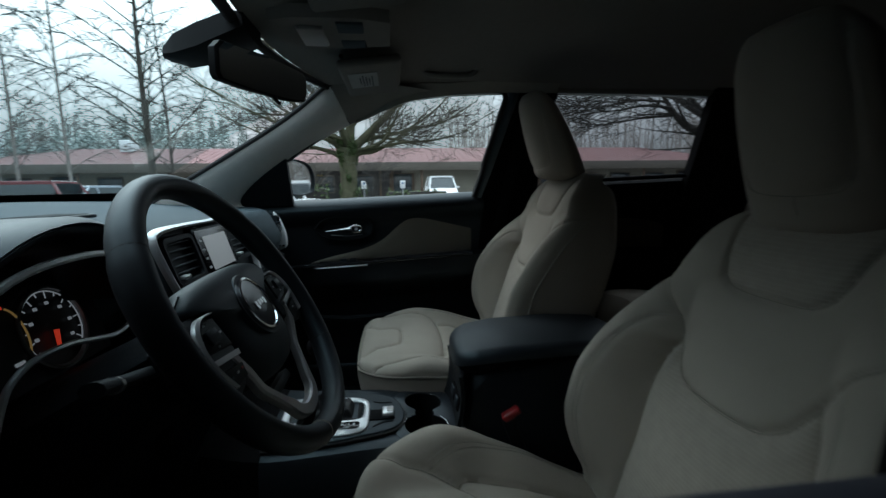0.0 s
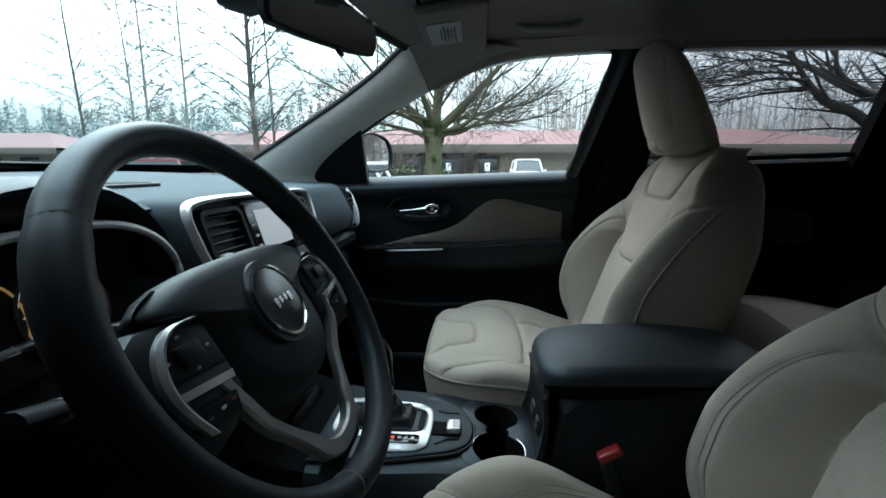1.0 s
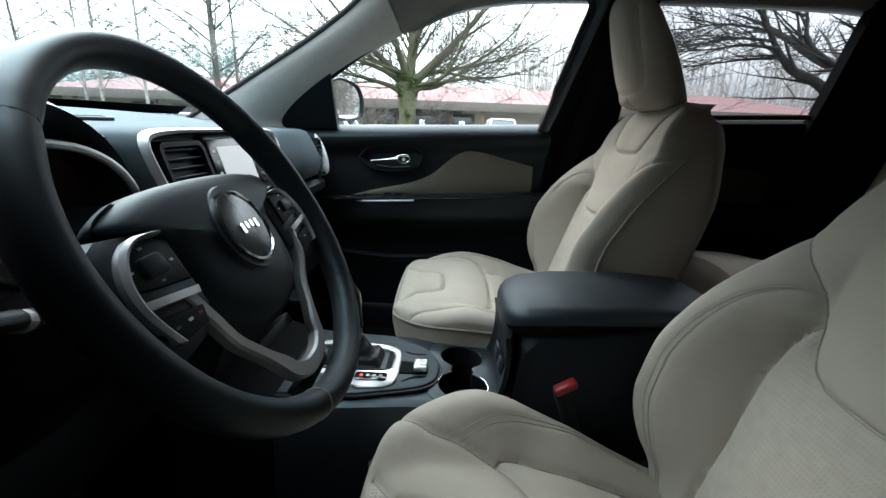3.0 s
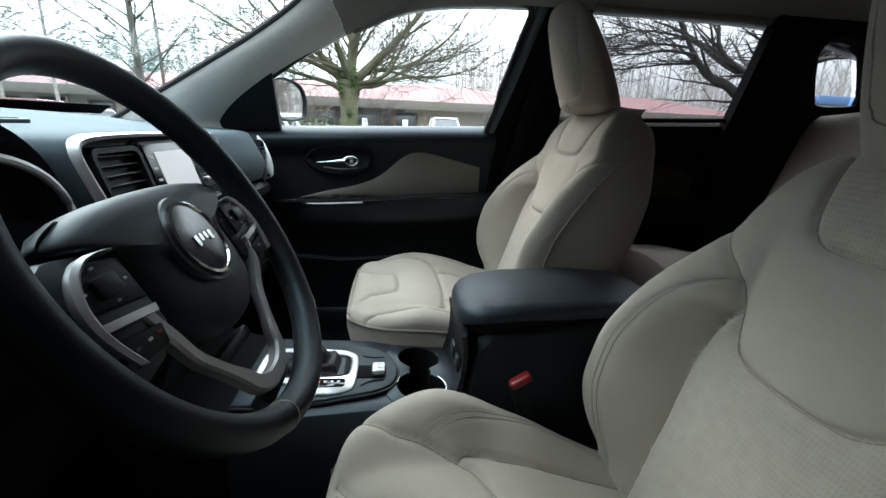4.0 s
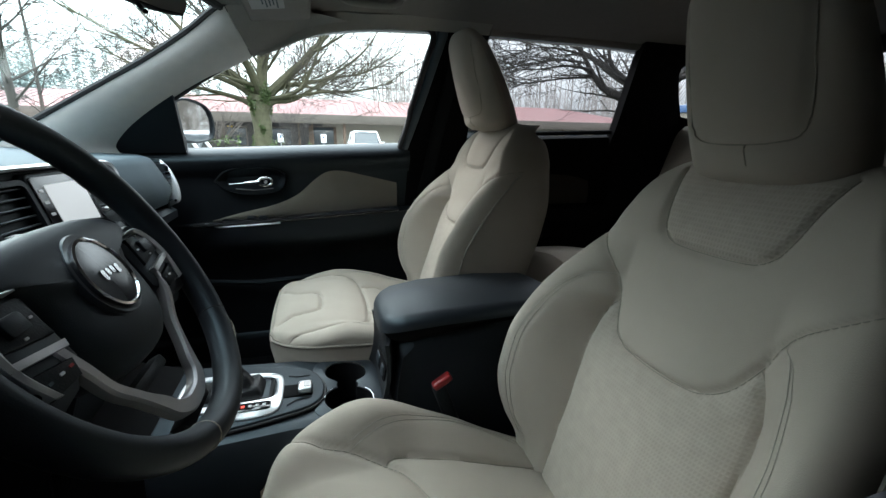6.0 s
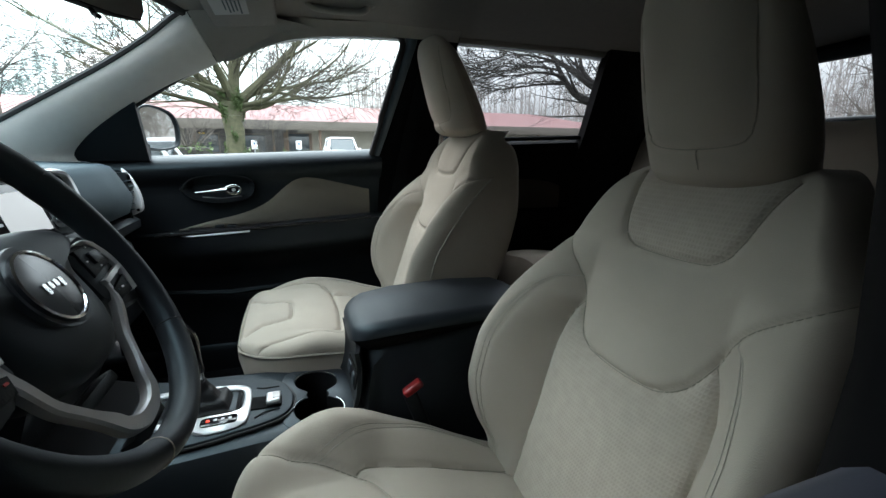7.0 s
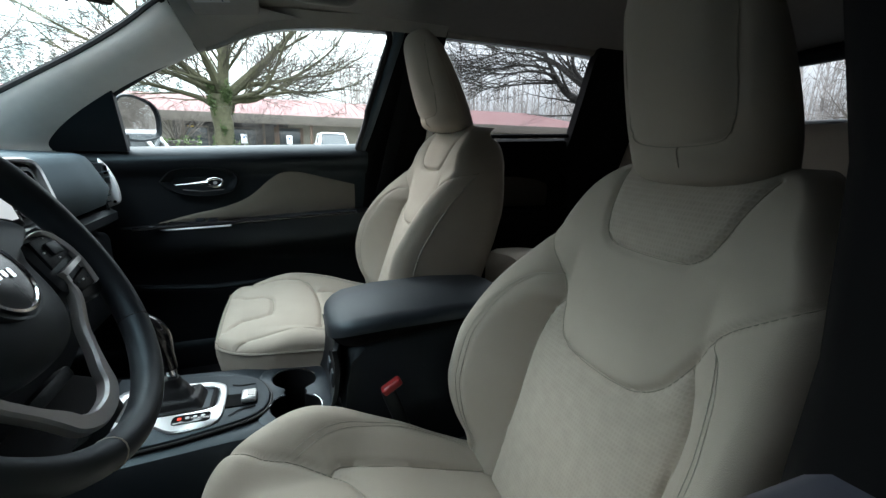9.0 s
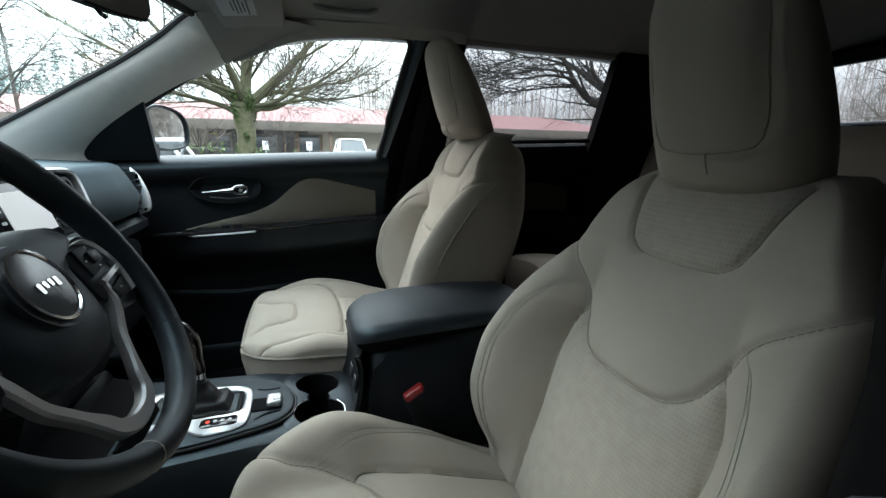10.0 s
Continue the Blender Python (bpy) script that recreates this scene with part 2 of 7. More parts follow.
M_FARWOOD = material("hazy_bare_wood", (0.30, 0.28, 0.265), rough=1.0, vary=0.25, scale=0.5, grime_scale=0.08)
M_SIGN = material("white_sign_enamel", (0.70, 0.71, 0.72), rough=0.4, vary=0.04)
M_SIGNBLUE = material("sign_blue_print", (0.06, 0.13, 0.26), rough=0.4, vary=0.04)
M_POST = material("galvanised_post", (0.30, 0.31, 0.32), rough=0.5, metal=0.5, vary=0.15)
M_YELLOW = material("yellow_paint", (0.36, 0.26, 0.06), rough=0.6, vary=0.1)
M_LAMP = material("warm_lamp", (0.8, 0.6, 0.4), rough=0.5, emit=(1.0, 0.55, 0.25), emit_strength=6.0, vary=0.0)


# ---- mesh helpers ----
def part(name, bm, mat, parent=None, label="", smooth=True, sharp=40):
    """Links a bmesh as one mesh object, under parent if given."""
    me = bpy.data.meshes.new(name)
    bmesh.ops.recalc_face_normals(bm, faces=bm.faces[:])
    if smooth:
        for f in bm.faces:
            f.smooth = True
        lim = radians(sharp)
        for e in bm.edges:
            if len(e.link_faces) == 2 and e.calc_face_angle(0.0) > lim:
                e.smooth = False
    bm.to_mesh(me)
    bm.free()
    for m in (mat if isinstance(mat, (list, tuple)) else [mat]):
        me.materials.append(m)
    ob = new(name, me)
    if parent is not None:
        ob.parent = parent
    if label:
        ob["label"] = label
    return ob


def thing(name, at, label, category, group="", kind=""):
    e = new(name)
    e.location = at
    e.empty_display_size = 0.05
    return tagged(e, label, category, group, kind)


def spline(pts, n):
    """Catmull-Rom through pts, n steps to each span."""
    p = [np.array(q, float) for q in pts]
    p = [2 * p[0] - p[1]] + p + [2 * p[-1] - p[-2]]
    out = []
    for i in range(1, len(p) - 2):
        for k in range(n):
            t = k / n
            a, b, c, d = p[i - 1:i + 3]
            out.append(0.5 * (2 * b + (c - a) * t + (2 * a - 5 * b + 4 * c - d) * t * t + (3 * b - a - 3 * c + d) * t ** 3))
    out.append(p[-2])
    return out


def curve1(keys):
    """A smooth function through (x, y) keys."""
    xs, ys = [k[0] for k in keys], [k[1] for k in keys]

    def f(x):
        if x <= xs[0]:
            return ys[0]
        if x >= xs[-1]:
            return ys[-1]
        i = max(j for j in range(len(xs)) if xs[j] <= x)
        h = xs[i + 1] - xs[i]
        t = (x - xs[i]) / h
        last = len(xs) - 1

        def slope(j):
            if j in (0, last):
                return 0.0
            a, b = (ys[j] - ys[j - 1]) / (xs[j] - xs[j - 1]), (ys[j + 1] - ys[j]) / (xs[j + 1] - xs[j])
            return 0.0 if a * b <= 0 else 2 * a * b / (a + b)
        m0, m1 = slope(i) * h, slope(i + 1) * h
        return (2 * t ** 3 - 3 * t * t + 1) * ys[i] + (t ** 3 - 2 * t * t + t) * m0 + (3 * t * t - 2 * t ** 3) * ys[i + 1] + (t ** 3 - t * t) * m1
    return f


def loft(bm, rings, closed=True, caps=True):
    """Skins rings of equal length, one after another."""
    vs = [[bm.verts.new(tuple(p)) for p in r] for r in rings]
    k = len(vs[0])
    for a, b in zip(vs, vs[1:]):
        for i in range(k if closed else k - 1):
            j = (i + 1) % k
            bm.faces.new((a[i], a[j], b[j], b[i]))
    if caps and closed:
        bm.faces.new(vs[0][::-1])
        bm.faces.new(vs[-1])
    return vs


def tube(bm, pts, r, seg=8, flat=1.0, caps=True):
    """A round bar along pts; r: one radius or one a point."""
    pts = [Vector(p) for p in pts]
    rs = r if isinstance(r, (list, tuple)) else [r] * len(pts)
    up = Vector((0, 0, 1))
    rings = []
    for i, p in enumerate(pts):
        d = (pts[min(i + 1, len(pts) - 1)] - pts[max(i - 1, 0)])
        d = d.normalized() if d.length > 1e-9 else Vector((1, 0, 0))
        ref = up if abs(d.z) < 0.95 else Vector((1, 0, 0))
        s = d.cross(ref).normalized()
        u = s.cross(d)
        rings.append([p + rs[i] * (math.cos(2 * math.pi * k / seg) * s + flat * math.sin(2 * math.pi * k / seg) * u) for k in range(seg)])
    loft(bm, rings, True, caps)


def rbox(bm, c, s, bev=0.005, seg=2, m=None):
    """A box with rounded edges: centre c, size s, optional turn m about its centre."""
    r = bmesh.ops.create_cube(bm, size=1.0)
    vs = r["verts"]
    for v in vs:
        v.co = Vector((v.co.x * s[0], v.co.y * s[1], v.co.z * s[2]))
    if bev > 0:
        es = list({e for v in vs for e in v.link_edges})
        g = bmesh.ops.bevel(bm, geom=es, offset=min(bev, min(s) * 0.45), segments=seg, affect='EDGES', profile=0.5)
        vs = list({v for f in g["faces"] for v in f.verts} | {v for v in vs if v.is_valid})
    for v in vs:
        q = v.co.copy()
        if m is not None:
            q = m @ q
        v.co = q + Vector(c)


def plate(bm, outline, to3, t, bev=0.0, seg=2):
    """A plate from a 2D outline; to3(u, v, d) gives the place, d from 0 (back) to t (front)."""
    a = [bm.verts.new(tuple(to3(u, v, 0))) for u, v in outline]
    n = len(a)
    cu, cv = sum(p[0] for p in outline) / n, sum(p[1] for p in outline) / n
    rows = [(1.0, 0.0)]
    if bev > 0:
        for k in range(seg + 1):
            ang = math.pi / 2 * k / seg
            rows.append((bev * (1 - math.cos(ang)), t - bev + bev * math.sin(ang)))
    else:
        rows.append((0.0, t))
    prev = a
    for inset, d in rows[1:]:
        ring = []
        for u, v in outline:
            L = math.hypot(u - cu, v - cv) or 1e-6
            k = max(0.0, 1 - inset / L)
            ring.append(bm.verts.new(tuple(to3(cu + (u - cu) * k, cv + (v - cv) * k, d))))
        for i in range(n):
            j = (i + 1) % n
            bm.faces.new((prev[i], prev[j], ring[j], ring[i]))
        prev = ring
    bm.faces.new(a[::-1])
    bm.faces.new(prev)


def sheet(bm, rows, t):
    """A curved sheet from a grid of points, with thickness: t is the offset to the far side."""
    t = Vector(t)
    A = [[bm.verts.new(tuple(p)) for p in r] for r in rows]
    B = [[bm.verts.new(tuple(Vector(p) + t)) for p in r] for r in rows]
    n, k = len(A), len(A[0])
    for i in range(n - 1):
        for j in range(k - 1):
            bm.faces.new((A[i][j], A[i][j + 1], A[i + 1][j + 1], A[i + 1][j]))
            bm.faces.new((B[i][j], B[i + 1][j], B[i + 1][j + 1], B[i][j + 1]))
    for i in range(n - 1):
        bm.faces.new((A[i][0], A[i + 1][0], B[i + 1][0], B[i][0]))
        bm.faces.new((A[i][-1], B[i][-1], B[i + 1][-1], A[i + 1][-1]))
    for j in range(k - 1):
        bm.faces.new((A[0][j], B[0][j], B[0][j + 1], A[0][j + 1]))
        bm.faces.new((A[-1][j], A[-1][j + 1], B[-1][j + 1], B[-1][j]))


def sstep(a, b, x):
    t = min(1, max(0, (x - a) / (b - a)))
    return t * t * (3 - 2 * t)


def seg_dist(p, line):
    """Distance from a 2D point to a polyline."""
    best = 9.0
    for (ax, ay), (bx, by) in zip(line, line[1:]):
        dx, dy = bx - ax, by - ay
        t = ((p[0] - ax) * dx + (p[1] - ay) * dy) / (dx * dx + dy * dy + 1e-12)
        t = min(1, max(0, t))
        best = min(best, math.hypot(p[0] - ax - t * dx, p[1] - ay - t * dy))
    return best


def inside(p, poly):
    r = False
    for (ax, ay), (bx, by) in zip(poly, poly[1:] + poly[:1]):
        if (ay > p[1]) != (by > p[1]) and p[0] < (bx - ax) * (p[1] - ay) / (by - ay) + ax:
            r = not r
    return r


def soft_outline(poly, c, n=64):
    """A polygon with its corners cut twice, as n points at even angles round c."""
    for _ in range(2):
        poly = [q for a, b in zip(poly, poly[1:] + poly[:1]) for q in ((a[0] * 0.75 + b[0] * 0.25, a[1] * 0.75 + b[1] * 0.25), (a[0] * 0.25 + b[0] * 0.75, a[1] * 0.25 + b[1] * 0.75))]
    out = []
    for k in range(n):
        dx, dy = math.cos(2 * math.pi * k / n), math.sin(2 * math.pi * k / n)
        best = 0.001
        for (ax, ay), (bx, by) in zip(poly, poly[1:] + poly[:1]):
            ex, ey = bx - ax, by - ay
            det = ex * dy - dx * ey
            if abs(det) > 1e-12:
                t = (ex * (ay - c[1]) - ey * (ax - c[0])) / det
                q = (dx * (ay - c[1]) - dy * (ax - c[0])) / det
                if t > 0 and -1e-6 <= q <= 1 + 1e-6:
                    best = max(best, t)
        out.append((c[0] + dx * best, c[1] + dy * best))
    return out


def rrect(cu, cv, w, h, r, n=4):
    """Outline of a rectangle with round corners."""
    o = []
    for k, (sx, sy) in enumerate(((1, 1), (-1, 1), (-1, -1), (1, -1))):
        for i in range(n + 1):
            a = math.pi / 2 * (k + i / n)
            o.append((cu + sx * (w / 2 - r) + r * math.cos(a), cv + sy * (h / 2 - r) + r * math.sin(a)))
    return o

# ---- the car's shell ----
LEAN = 0.42


def glass_y(z):
    """Inner face of the side glass, which leans inwards towards the roof."""
    return 0.735 - LEAN * (z - 1.15)


def belt_z(x):
    return 1.1555 + 0.036 * x


def arm_z(x):
    return 0.915 + 0.055 * x


bm = bmesh.new()
rbox(bm, (0.75, 0, 0.39), (3.5, 1.5, 0.06), 0.01)
rbox(bm, (0.55, 0, 0.47), (2.1, 0.26, 0.14), 0.05, 3)
rbox(bm, (1.75, 0, 0.50), (0.9, 1.3, 0.20), 0.03)
tagged(part("floor", bm, M_CARPET), "black carpeted car floor with a centre tunnel", "floor", kind="structure")

for s, nm in ((1, "sill_1"), (-1, "sill_2")):
    bm = bmesh.new()
    rbox(bm, (0.7, s * 0.79, 0.44), (3.2, 0.16, 0.16), 0.03, 3)
    tagged(part(nm, bm, M_HARD), "black plastic door sill along the floor", "sill", kind="structure")

bm = bmesh.new()
rbox(bm, (-0.86, 0, 0.76), (0.10, 1.5, 0.70), 0.02)
tagged(part("firewall", bm, M_HARD), "black bulkhead in front of the footwell", "wall", kind="structure")


def header_x(y):
    return -0.095 + 0.37 * y * y


# ceiling lining
def liner_z(x, y):
    e = abs(y) / 0.60
    crown = 0.055 * (1 - e ** 2.4)
    front = sstep(0.45, -0.10, x)
    return 1.520 + crown * (1 - 0.75 * front) - 0.018 * front


bm = bmesh.new()
rows = []
for i in range(33):
    u = i / 32
    row = []
    for j in range(29):
        y = -0.60 + 1.20 * j / 28
        x = header_x(y) * (1 - u) + 2.25 * u
        row.append((x, y, liner_z(x, y)))
    rows.append(row)
sheet(bm, rows, (0, 0, 0.03))
tagged(part("ceiling", bm, M_LINER), "grey woven cloth car headliner", "ceiling", kind="structure")

bm = bmesh.new()
rows = [[(header_x(0.66 * (2 * j / 16 - 1)) * (1 - i / 16) - 0.02 + 2.40 * i / 16, 0.68 * (2 * j / 16 - 1),
          1.60 + 0.05 * (1 - (2 * j / 16 - 1) ** 2) - 0.07 * sstep(0.25, 0, i / 16)) for j in range(17)] for i in range(17)]
sheet(bm, rows, (0, 0, 0.02))
tagged(part("roof", bm, M_DARKPAINT), "dark painted steel car roof", "roof", kind="structure")

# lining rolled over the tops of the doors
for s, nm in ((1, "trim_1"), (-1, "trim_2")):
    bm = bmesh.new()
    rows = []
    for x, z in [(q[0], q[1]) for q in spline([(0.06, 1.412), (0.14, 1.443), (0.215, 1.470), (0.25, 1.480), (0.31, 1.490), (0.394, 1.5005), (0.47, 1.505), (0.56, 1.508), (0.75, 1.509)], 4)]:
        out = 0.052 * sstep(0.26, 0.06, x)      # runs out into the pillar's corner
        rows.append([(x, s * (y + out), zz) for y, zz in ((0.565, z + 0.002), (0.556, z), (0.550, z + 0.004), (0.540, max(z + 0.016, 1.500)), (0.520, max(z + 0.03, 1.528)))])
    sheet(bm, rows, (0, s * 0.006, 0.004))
    tagged(part(nm, bm, M_EDGE_DIM), "grey headliner edge rolled over the door tops", "trim", kind="structure")

# windscreen
bm = bmesh.new()
rows = []
for i in range(13):
    v = i / 12
    row = []
    for j in range(17):
        w = -1 + 2 * j / 16
        yt, yb = 0.56 * w, 0.74 * w
        xt, xb = header_x(yt) - 0.03, -1.02 + 0.28 * w * w
        row.append((xt + (xb - xt) * v, yt + (yb - yt) * v, 1.535 + (1.165 - 1.535) * v + 0.02 * math.sin(math.pi * v)))
    rows.append(row)
sheet(bm, rows, (-0.002, 0, 0.003))
ws = tagged(part("window_1", bm, G_SCREEN), "clear laminated windscreen of the car", "windscreen", kind="structure")
ws.visible_shadow = False
bm = bmesh.new()
tube(bm, [(header_x(y) - 0.012, y, 1.508) for y in np.linspace(-0.52, 0.52, 17)], 0.011, 8)
part("header_seal", bm, M_RUBBER, ws)
bm = bmesh.new()
rows = []
for v in (1.0, 0.97, 0.94):
    row = []
    for j in range(25):
        w = -1 + 2 * j / 24
        yt, yb = 0.56 * w, 0.74 * w
        xt, xb = header_x(yt) - 0.03, -1.02 + 0.28 * w * w
        row.append((xt + (xb - xt) * v + 0.006, yt + (yb - yt) * v, 1.535 + (1.165 - 1.535) * v + 0.02 * math.sin(math.pi * v) - 0.001))
    rows.append(row)
sheet(bm, rows, (0.002, 0, -0.001))
part("black_edge", bm, M_MATTE, ws, "black band along the lower glass edge")
bm = bmesh.new()
rbox(bm, (-0.93, 0, 1.150), (0.16, 1.36, 0.03), 0.01)
part("cowl", bm, M_RUBBER, ws)
bm = bmesh.new()
tube(bm, [(-0.98, -0.2, 1.178), (-0.97, 0.1, 1.186), (-0.93, 0.42, 1.182)], 0.009, 8)
part("wiper", bm, M_RUBBER, ws)


PILLAR = [((-0.66, 0.640, 1.130), (-0.36, 0.716, 1.130)), ((-0.575, 0.625, 1.178), (-0.35, 0.712, 1.165)), ((-0.45, 0.600, 1.245), (-0.27, 0.698, 1.232)),
          ((-0.319, 0.571, 1.315), (-0.15, 0.668, 1.312)), ((-0.20, 0.545, 1.380), (-0.03, 0.637, 1.377)),
          ((-0.10, 0.520, 1.442), (0.095, 0.612, 1.434)), ((-0.015, 0.495, 1.502), (0.225, 0.598, 1.480)),
          ((0.06, 0.470, 1.530), (0.40, 0.588, 1.510))]


def front_pillar(s, nm, lab):
    """Tapered cloth-grained trim from the dashboard's end up to the roof."""
    bm = bmesh.new()
    us = spline([p[0] for p in PILLAR], 8)
    ls = spline([p[1] for p in PILLAR], 8)
    rings = []
    for u, w in zip(us, ls):
        u, w = Vector(u), Vector(w)
        inn = Vector((0.25, -0.9, -0.30)).normalized()
        ring = []
        for k in range(13):
            a = k / 12
            p = u.lerp(w, a) + inn * 0.026 * math.sin(math.pi * a) ** 0.8
            ring.append(p)
        back = -inn * 0.05
        ring += [w + back, u.lerp(w, 0.5) + back * 1.3, u + back]
        rings.append([(p.x, s * p.y, p.z) for p in ring])
    loft(bm, rings)
    # the pillar ends at an upright joint; the lining's corner goes on from there
    corner = bm.copy()
    for b, inner in ((bm, False), (corner, True)):
        bmesh.ops.bisect_plane(b, geom=b.verts[:] + b.edges[:] + b.faces[:], plane_co=(0.006 + 0.002 * inner, 0, 1.485), plane_no=(1, 0, 0.45), clear_outer=not inner, clear_inner=inner)
    ob = tagged(part(nm, bm, M_PILLAR), lab, "pillar", kind="structure")
    part("lining_corner", corner, M_EDGE_DIM, ob, "light grey roof edge corner")
    bm = bmesh.new()
    tube(bm, [(p[0] - 0.004, s * (p[1] + 0.004), p[2] + 0.006) for p in us], 0.009, 8)
    part("windscreen_seal", bm, M_RUBBER, ob)
    return ob


front_pillar(1, "pillar_1", "light grey grained windscreen pillar trim")
front_pillar(-1, "pillar_2", "light grey grained windscreen pillar trim")


def rail(s, nm):
    """Headliner edge rolled down over the door openings."""
    bm = bmesh.new()
    pts = [(0.10, 0.612, 1.470), (0.24, 0.598, 1.506), (0.40, 0.590, 1.525), (0.60, 0.585, 1.532), (0.9, 0.583, 1.534), (1.2, 0.583, 1.532), (1.4, 0.586, 1.525), (1.6, 0.60, 1.50), (1.85, 0.62, 1.45), (2.1, 0.64, 1.38)]
    tube(bm, [(x, s * y, z + 0.002) for x, y, z in spline(pts, 4)], 0.021, 10)
    tagged(part(nm, bm, M_LINER), "grey cloth roof rail lining", "rail", kind="structure")
    bm = bmesh.new()
    tube(bm, [(x, s * (y + 0.075), z + 0.045) for x, y, z in spline(pts, 3)], 0.055, 10)
    tagged(part(nm + "_outer", bm, M_DARKPAINT), "dark painted outer roof rail", "rail", kind="structure")


rail(1, "rail_1")
rail(-1, "rail_2")


def on_glass(s, off=0.0):
    return lambda u, v, d: (u, s * (glass_y(v) + off + d), v)


def centre_pillar(s, nm, fwd=0.0, inn=0.0):
    bm = bmesh.new()
    rings = []
    for z, x0, x1, dy in ((0.45, 0.44, 0.80, 0.0), (0.8, 0.45, 0.80, 0.0), (1.08, 0.475, 0.77, 0.0), (1.17, 0.498, 0.745, 0.0), (1.25, 0.525, 0.745, 0), (1.35, 0.552, 0.755, 0), (1.45, 0.580, 0.76, 0), (1.535, 0.604, 0.77, 0)):
        y = glass_y(max(z, 1.10)) - 0.012 - inn * sstep(1.20, 1.04, z)
        x0 -= fwd * sstep(1.50, 1.25, z)
        o = [(x0, y + 0.035), (x0 + 0.008, y + 0.008), (x0 + 0.03, y - 0.010), (x0 + 0.06, y - 0.014), (x1 - 0.05, y - 0.014), (x1 - 0.01, y - 0.004), (x1, y + 0.03), (x1, y + 0.10), (x0, y + 0.10)]
        rings.append([(px, s * py, z) for px, py in o])
    loft(bm, rings)
    return tagged(part(nm, bm, M_MATTE), "black plastic centre door pillar", "pillar", kind="structure")


centre_pillar(1, "pillar_3")
centre_pillar(-1, "pillar_4", 0.042, 0.015)


def rear_pillars(s, nm):
    """Dark trim behind the rear door window and round the quarter window."""
    bm = bmesh.new()
    out = [(1.335, 1.540), (1.345, 1.235), (1.335, 0.60), (2.22, 0.60), (2.22, 1.20), (1.98, 1.54)]
    hole = [(1.553, 1.451), (1.572, 1.478), (1.600, 1.482), (1.66, 1.472), (1.715, 1.445), (1.80, 1.34), (1.822, 1.300), (1.79, 1.292), (1.70, 1.287), (1.655, 1.292), (1.60, 1.37)]
    f = on_glass(s, -0.02)
    n = 44

    # rays from the hole's middle give matching points on both outlines
    c = (1.68, 1.385)

    def cast(poly, a):
        dx, dy = math.cos(a), math.sin(a)
        best = 0.01
        for (ax, ay), (bx, by) in zip(poly, poly[1:] + poly[:1]):
            ex, ey = bx - ax, by - ay
            det = dx * -ey + ex * dy
            if abs(det) < 1e-9:
                continue
            t = ((ax - c[0]) * -ey + ex * (ay - c[1])) / det
            q = (dx * (ay - c[1]) - dy * (ax - c[0])) / det
            if t > 0 and -1e-6 <= q <= 1 + 1e-6:
                best = max(best, t)
        return (c[0] + dx * best, c[1] + dy * best)
    inner = [cast(hole, 2 * math.pi * k / n) for k in range(n)]
    outer = [cast(out, 2 * math.pi * k / n) for k in range(n)]
    mid = [((a[0] * 0.8 + b[0] * 0.2), (a[1] * 0.8 + b[1] * 0.2)) for a, b in zip(inner, outer)]
    rings = [[f(u, v, 0.03) for u, v in inner], [f(u, v, 0.012) for u, v in inner], [f(u, v, -0.012) for u, v in mid], [f(u, v, -0.012) for u, v in outer], [f(u, v, 0.028) for u, v in outer]]
    loft(bm, rings, True, False)
    ob = tagged(part(nm, bm, M_MATTE), "black rear side trim round a small quarter window", "pillar", kind="structure")
    bm = bmesh.new()
    plate(bm, [cast([(p[0] + (p[0] - c[0]) * 0.08, p[1] + (p[1] - c[1]) * 0.08) for p in hole], 2 * math.pi * k / n) for k in range(n)], on_glass(s, 0.03), 0.004)
    g = part("quarter_window", bm, G_REAR, ob, "tinted quarter window pane")


rear_pillars(1, "pillar_5")
rear_pillars(-1, "pillar_6")

# dark rounded block of unknown identity beside the driver's seat, below the camera
bm = bmesh.new()
rings = []
for x, k in ((0.262, 0.90), (0.268, 0.96), (0.285, 1.0), (0.45, 1.0), (0.66, 1.0), (0.78, 1.0)):
    rings.append([(x, -0.794 + (y + 0.80) * k, 0.500 + (z - 0.50) * (0.985 + 0.015 * k)) for y, z in ((-0.738, 0.50), (-0.738, 0.98), (-0.739, 1.020), (-0.744, 1.036), (-0.754, 1.045), (-0.775, 1.050), (-0.81, 1.048), (-0.838, 1.036), (-0.852, 1.010), (-0.860, 0.94), (-0.865, 0.50))])
loft(bm, rings)
tagged(part("side_block", bm, M_LEDGE), "dark blue-grey rounded block beside the driver's seat", "sill", kind="structure")

# tailgate with its window
bm = bmesh.new()
rbox(bm, (2.28, 0, 0.89), (0.12, 1.46, 0.84), 0.03, 3)
gate = tagged(part("tailgate", bm, M_HARD), "black trimmed tailgate closing the boot", "tailgate", kind="structure")
for s in (1, -1):
    bm = bmesh.new()
    tube(bm, [(2.30, s * 0.68, 1.20), (2.25, s * 0.64, 1.35), (2.12, s * 0.60, 1.49)], 0.055, 10)
    part("gate_post", bm, M_HARD, gate)
bm = bmesh.new()
tube(bm, [(2.14, -0.62, 1.532), (2.17, 0, 1.552), (2.14, 0.62, 1.532)], 0.035, 10)
part("gate_header", bm, M_HARD, gate)
bm = bmesh.new()
sheet(bm, [[(2.30 - 0.16 * i / 4, -0.66 + 1.32 * j / 8, 1.29 + 0.26 * i / 4) for j in range(9)] for i in range(5)], (0.004, 0, 0.002))
g = part("gate_window", bm, G_REAR, gate, "tinted rear window pane")

